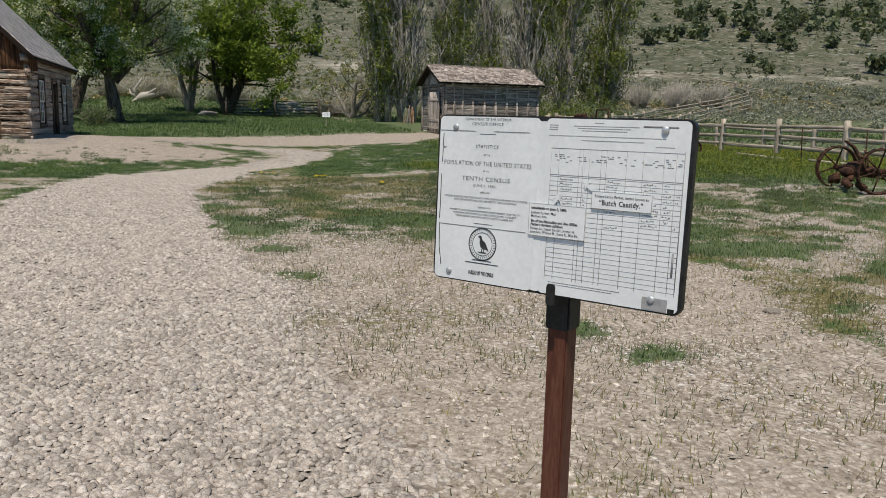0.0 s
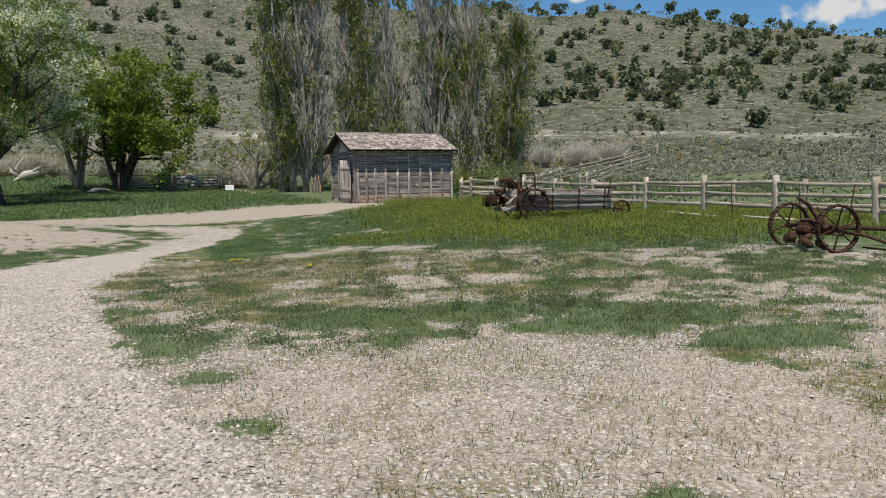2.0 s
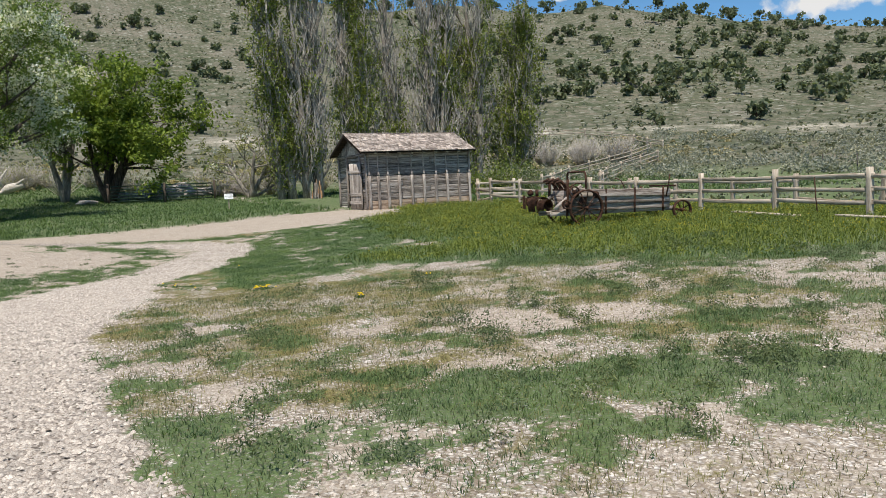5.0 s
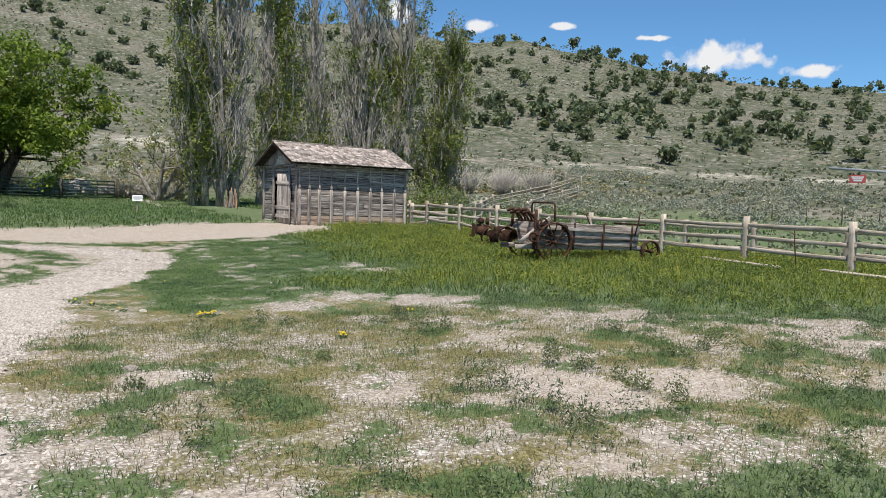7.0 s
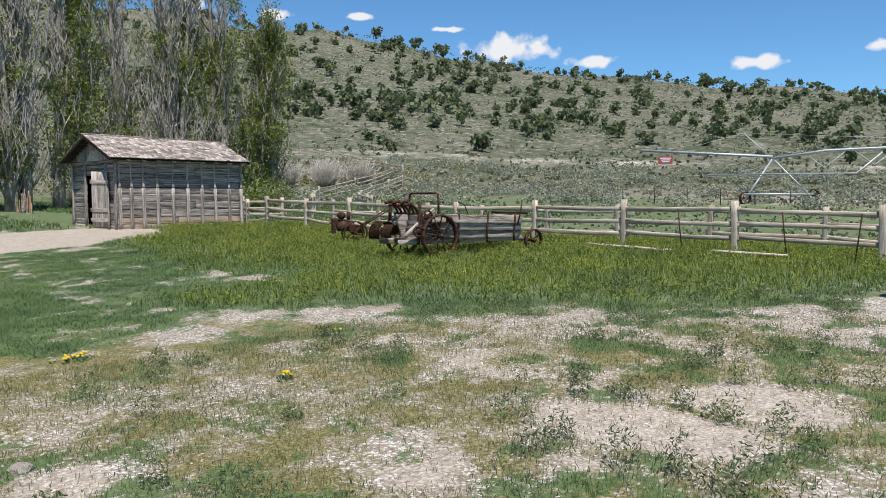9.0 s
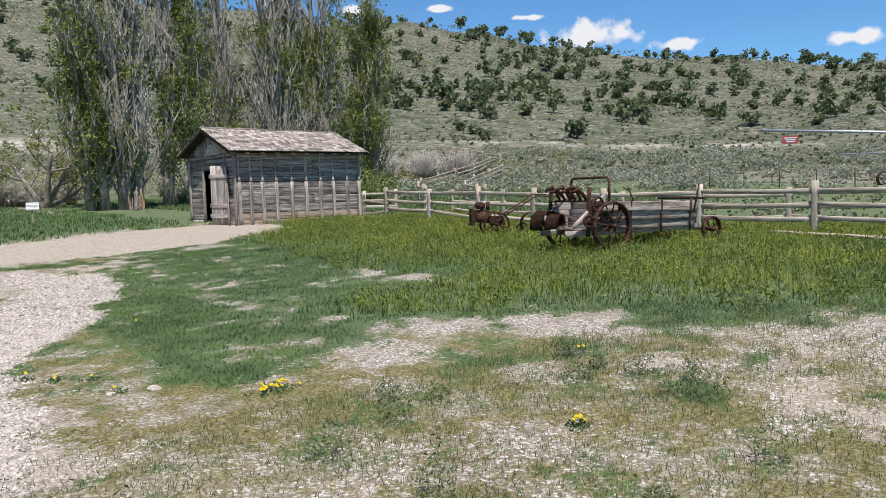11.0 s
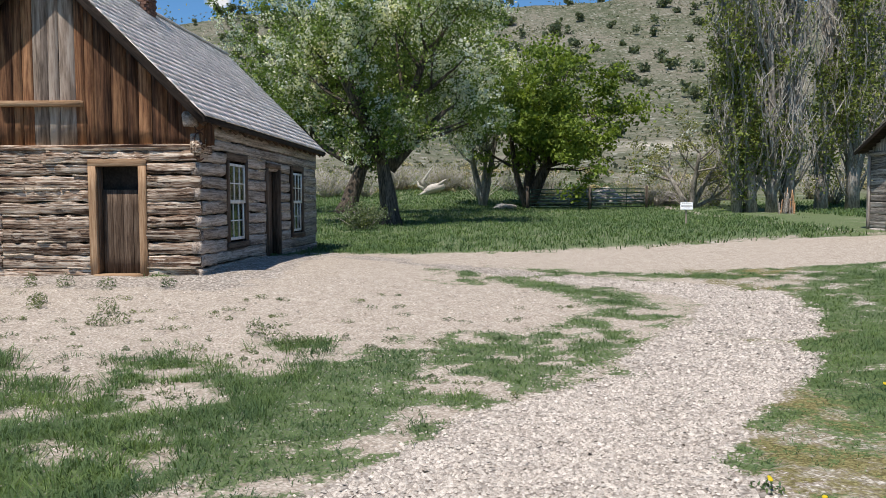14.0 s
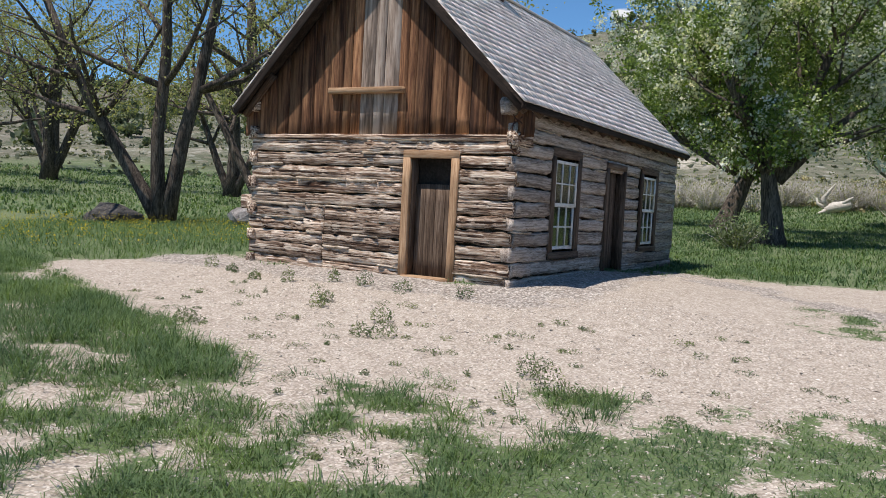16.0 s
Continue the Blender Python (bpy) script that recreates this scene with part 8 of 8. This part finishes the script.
lp = np.repeat(np.stack([x[lf], y[lf]], 1), 16, 0) + gs.normal(0, 0.09, (2600 * 16, 2))
lp = np.column_stack([lp, surf(lp[:, 0], lp[:, 1]) + np.repeat(0.05 + 0.28 * ta[lf], 16) * gs.uniform(0.3, 1.0, len(lp))])
V, Q = leaf_quads(lp, 0.030, gs, 0.45)
tagged(new("meadow_herbs", mesh_np("meadow_herbs", V, Q, mat=M_GRASS_TALL)), "leafy green herbs among the meadow grass", "weeds", kind="stuff")
pick = (gs.uniform(0, 1, len(x)) < 0.22) & (ta > 0.5)
fx, fy, fh = np.repeat(x[pick], 3), np.repeat(y[pick], 3), np.repeat(0.08 + 0.32 * ta[pick], 3)
fp = np.stack([fx + gs.normal(0, 0.03, len(fx)), fy + gs.normal(0, 0.03, len(fx)), surf(fx, fy) + fh * gs.uniform(0.75, 1.1, len(fx))], 1)
V, Q = leaf_quads(fp, 0.0075, gs, 0.9)
tagged(new("mustard_flowers", mesh_np("mustard_flowers", V, Q, mat=M_YELLOW)), "tiny yellow flowers over the tall meadow", "flowers", kind="stuff")
# low green: verges, path edges, meadow margin
x, y = sample(125000, -6, 12, 3, 30)
gv_, di, gr, ta, dr = zones(x, y)
ok = (gs.uniform(0, 1, len(x)) < np.clip(gr * 1.25 - 0.12, 0, 1)) & (ta <= 0.34) & (gr > 0.2)
edge_y = np.where(x < 5.4, 11.0, np.interp(x, MEADOW_EDGE_X[1:], MEADOW_EDGE_Y[1:]) - 0.6)
ok &= (y > edge_y) | (x < 0.6) | (gs.uniform(0, 1, len(x)) < 0.4)
blades("short_grass", "short patchy green grass along the path and verge", x[ok], y[ok], 0.015 + 0.21 * ta[ok] * gr[ok], 0.0075, M_GRASS, 1.3, 4, 0.07)
# lawn behind the yard, coarser with distance
x, y = sample(36000, -13, 24, 31, 66)
_, _, gr, ta, _ = zones(x, y)
ok = (gs.uniform(0, 1, len(x)) < gr * np.interp(y, [31, 66], [1, 0.5])) & (ta < 0.5)
blades("lawn_grass", "dark green lawn grass beyond the yard", x[ok], y[ok], np.full(ok.sum(), 0.17), 0.026, M_GRASS, 0.7, 3, 0.15)
# left side: rough green grass and the flowering strip
for n, y0, y1, per, wide, tuft in ((20000, 12, 21, 8, 0.0075, 0.11), (20000, 21, 40, 3, 0.014, 0.12)):
    x, y = sample(n, -24 if y0 > 20 else -15, -1.8, y0, y1)
    _, _, gr, ta, _ = zones(x, y)
    ok = (gs.uniform(0, 1, len(x)) < gr) & (gr > 0.3) & ~((x > -10.5) & (y > 23.4) & (y < 33) & (x < -5))
    x, y, ta = x[ok], y[ok], ta[ok]
    blades("rough_grass", "rough green grass beside the cabin yard", x, y, 0.05 + 0.30 * ta, wide, M_GRASS, 1.0, per, tuft)
pick = (gs.uniform(0, 1, len(x)) < 0.2) & (x < -10.5) & (y > 20) & (y < 29)
fx, fy = np.repeat(x[pick], 4), np.repeat(y[pick], 4)
fp = np.stack([fx + gs.normal(0, 0.05, len(fx)), fy + gs.normal(0, 0.05, len(fx)), surf(fx, fy) + gs.uniform(0.2, 0.42, len(fx))], 1)
V, Q = leaf_quads(fp, 0.013, gs, 0.9)
tagged(new("mustard_flowers", mesh_np("mustard_flowers", V, Q, mat=M_YELLOW)), "yellow flowers in the strip beside the cabin", "flowers", kind="stuff")
# the green field beyond, coarse with distance
x, y = sample(17000, -75, -11, 30, 84)
ok = (np.hypot(x, y - 5) < 86) & ~((x > -24) & (y < 40))
blades("field_grass", "bright green field grass reaching to the far trees", x[ok], y[ok], np.full(ok.sum(), 0.26), 0.07, M_GRASS, 0.7, 2, 0.3)
x, y = sample(8000, -16, 13, 64, 86)
blades("field_grass", "rough green grass behind the orchard", x, y, np.full(len(x), 0.26), 0.06, M_GRASS, 0.7, 2, 0.3)
x, y = sample(15000, 17, 46, 33, 66)
ok = zones(x, y)[2] > 0.3
blades("field_grass", "green grass behind the shed and fence", x[ok], y[ok], np.full(ok.sum(), 0.22), 0.045, M_GRASS, 0.7, 2, 0.2)
# sparse dry tufts on the gravelly ground
x, y = sample(30000, 0.8, 12, -7, 12)
gv_, di, gr, ta, dr = zones(x, y)
ok = gs.uniform(0, 1, len(x)) < (0.22 + 0.45 * dr) * (1 - gv_) * (gr < 0.6)
blades("dry_grass", "short dry grass on the gravelly ground", x[ok], y[ok], gs.uniform(0.02, 0.055, ok.sum()), 0.0045, M_GRASS_DRY, 0.9, 5, 0.05)


def stalks(name, label, x, y, h, w, mat):
    """Thin single stalks standing close together, each one narrow leaf."""
    n = len(x)
    a = gs.uniform(0, 6.283, n)
    z = surf(x, y) - 0.005
    h = h * gs.uniform(0.4, 1.2, n)
    wx, wy = np.cos(a) * w / 2, np.sin(a) * w / 2
    lx, ly = gs.normal(0, 0.35, n) * h, gs.normal(0, 0.35, n) * h
    V = np.stack([np.stack([x - wx, y - wy, z], 1), np.stack([x + wx, y + wy, z], 1), np.stack([x + lx, y + ly, z + h], 1)], 1).reshape(-1, 3)
    return tagged(new(name, mesh_np(name, V, None, np.arange(3 * n).reshape(-1, 3), mat)), label, "grass", kind="stuff")


x, y = sample(210000, 0.6, 11.5, -6.5, 11.5)
gv_, di, gr, ta, dr = zones(x, y)
thick = np.clip(0.16 + 0.55 * dr + 0.5 * gr + 0.25 * patchy(x, y, 0.8, 71), 0, 1) * (1 - gv_) * (1 - 0.75 * np.clip(di - 0.35, 0, 1))
ok = (gs.uniform(0, 1, len(x)) < thick) & (ta < 0.34)
x, y, gr = x[ok], y[ok], gr[ok]
grn = gs.uniform(0, 1, len(x)) < np.clip(0.18 + 0.8 * gr, 0, 0.9)
stalks("stalks", "thin dry brown stalks in the gravelly ground", x[~grn], y[~grn], 0.055, 0.008, M_GRASS_DRY)
stalks("stalks", "thin green shoots in the gravelly ground", x[grn], y[grn], 0.060, 0.008, M_WEED)


def weeds(name, label, pts, r, h, leaves, size, mat):
    """Small leafy weeds, each a bunch of thin leaves, in one mesh."""
    P = []
    for (x, y), rr, hh in zip(pts, r, h):
        a, o = gs.uniform(0, 6.283, leaves), np.sqrt(gs.uniform(0, 1, leaves))
        px, py = x + np.cos(a) * o * rr, y + np.sin(a) * o * rr
        pz = surf(px, py) + hh * gs.uniform(0.05, 1, leaves) * (1.1 - 0.6 * o)
        P.append(np.stack([px, py, pz], 1))
    V, Q = leaf_quads(np.concatenate(P), size, gs, 0.3)
    return tagged(new(name, mesh_np(name, V, Q, mat=mat)), label, "weeds", kind="stuff")


wx, wy = sample(900, 1.2, 13, 1.0, 11)
gr = zones(wx, wy)[2]
ok = (gs.uniform(0, 1, 900) < np.clip(gr * 1.2 - 0.25, 0, 1) * 0.55)
pts = np.stack([wx[ok], wy[ok]], 1)
pts = np.concatenate([pts, [(4.4, 6.3), (5.6, 6.4), (5.5, 5.2), (6.6, 6.0), (4.3, 5.1), (5.9, 7.2), (6.9, 6.6), (3.9, 4.5), (8.2, 6.8), (8.5, 6.4), (8.0, 6.5), (4.2, 5.7), (4.5, 6.8), (5.55, 5.7), (5.6, 6.0), (5.5, 6.9), (6.8, 5.6), (6.4, 6.5), (4.0, 6.2), (4.7, 5.0), (5.2, 4.9), (7.9, 6.9), (8.3, 7.1)]])
weeds("weeds", "grey-green leafy weeds in the gravelly ground", pts, gs.uniform(0.08, 0.2, len(pts)), gs.uniform(0.13, 0.36, len(pts)), 170, 0.018, M_WEED)
wx, wy = sample(700, -10, 2.5, 16.5, 22.8)
ok = (zones(wx, wy)[1] > 0.5) & (gs.uniform(0, 1, 700) < np.interp(wy, [16.5, 19, 23], [1, 0.5, 0.15]))
pts = np.stack([wx[ok], wy[ok]], 1)[:190]
weeds("weeds", "small dusty weeds in the cabin yard", pts, gs.uniform(0.04, 0.13, len(pts)), gs.uniform(0.03, 0.09, len(pts)), 60, 0.015, M_WEED)
pts = np.array([(-5.15, 19.85), (-4.9, 19.95), (-8.7, 21.8), (-8.1, 21.9), (-7.5, 22.3), (-6.9, 22.3), (-6.2, 22.3), (-5.2, 22.4), (-6.5, 20.7), (-9.6, 22.2), (-10.2, 22.3), (-6.6, 21.0), (-5.3, 20.5), (-7.1, 19.0), (-2.9, 19.6), (-2.6, 19.4), (-2.3, 19.2)])
weeds("weeds", "knee-low green weeds along the cabin front", pts, gs.uniform(0.08, 0.18, len(pts)), gs.uniform(0.14, 0.3, len(pts)), 220, 0.02, M_WEED)
x, y = sample(14000, 1.4, 12, -6, 5)
gr = zones(x, y)[2]
ok = gs.uniform(0, 1, len(x)) < np.clip(gr * 1.6 - 0.2, 0, 1)
blades("sparse_grass", "sparse green grass tufts in the gravelly ground", x[ok], y[ok], np.full(ok.sum(), 0.055), 0.006, M_GRASS, 0.8, 5, 0.05)


def dandelions(x, y, n, r, seed):
    """A clump of dandelions: a flat rosette of leaves and round yellow heads."""
    g2 = np.random.default_rng(seed)
    z = float(surf(np.array([x]), np.array([y]))[0])
    top = tagged(empty_at("dandelion_clump", x, y, z), "clump of yellow dandelions in the short grass", "flowers", "dandelions by the path")
    k = 30 + 6 * n
    P = np.stack([g2.normal(0, r, k), g2.normal(0, r, k), g2.uniform(0.005, 0.035, k)], 1)
    V, Q = leaf_quads(P, 0.022, g2, 0.35)
    part("leaves", mesh_np("leaves", V, Q, mat=M_GRASS), None, top)
    for _ in range(n):
        bm = bmesh.new()
        bmesh.ops.create_uvsphere(bm, u_segments=10, v_segments=6, radius=0.017)
        for v in bm.verts:
            v.co.z = v.co.z * 0.45 + 0.004 * math.sin(9 * math.atan2(v.co.y, v.co.x))
        h = part("flower_head", bm, M_YELLOW, top)
        h.matrix_basis = pose(g2.normal(0, r * 0.75), g2.normal(0, r * 0.45), g2.uniform(0.04, 0.08), g2.uniform(-25, 25), g2.uniform(-25, 25), 0)


dandelions(3.32, 12.0, 22, 0.13, 1)
for i, (x, y, n) in enumerate(((4.22, 9.33, 6), (1.85, 14.5, 2), (2.05, 14.2, 2), (2.3, 13.9, 1), (6.05, 10.85, 2), (2.32, 13.1, 1), (3.9, 17.2, 1))):
    dandelions(x, y, n, 0.05, 10 + i)
for i, (x, y, s) in enumerate(((2.5, -0.39, 0.05), (3.4, -0.41, 0.05), (3.9, -3.2, 0.05), (4.6, -2.4, 0.06), (1.6, 8.42, 0.075), (6.0, 0.9, 0.07), (2.6, 13.0, 0.05), (2.25, 13.1, 0.04))):
    b = boulder("stone", x, y, s, 300 + i, M_PEBBLE, 0.5)
    b.matrix_basis = Matrix.Translation((0, 0, -s * 0.1)) @ b.matrix_basis
    tagged(b, "fist-sized pale stone on the ground", "stone", "loose stones")
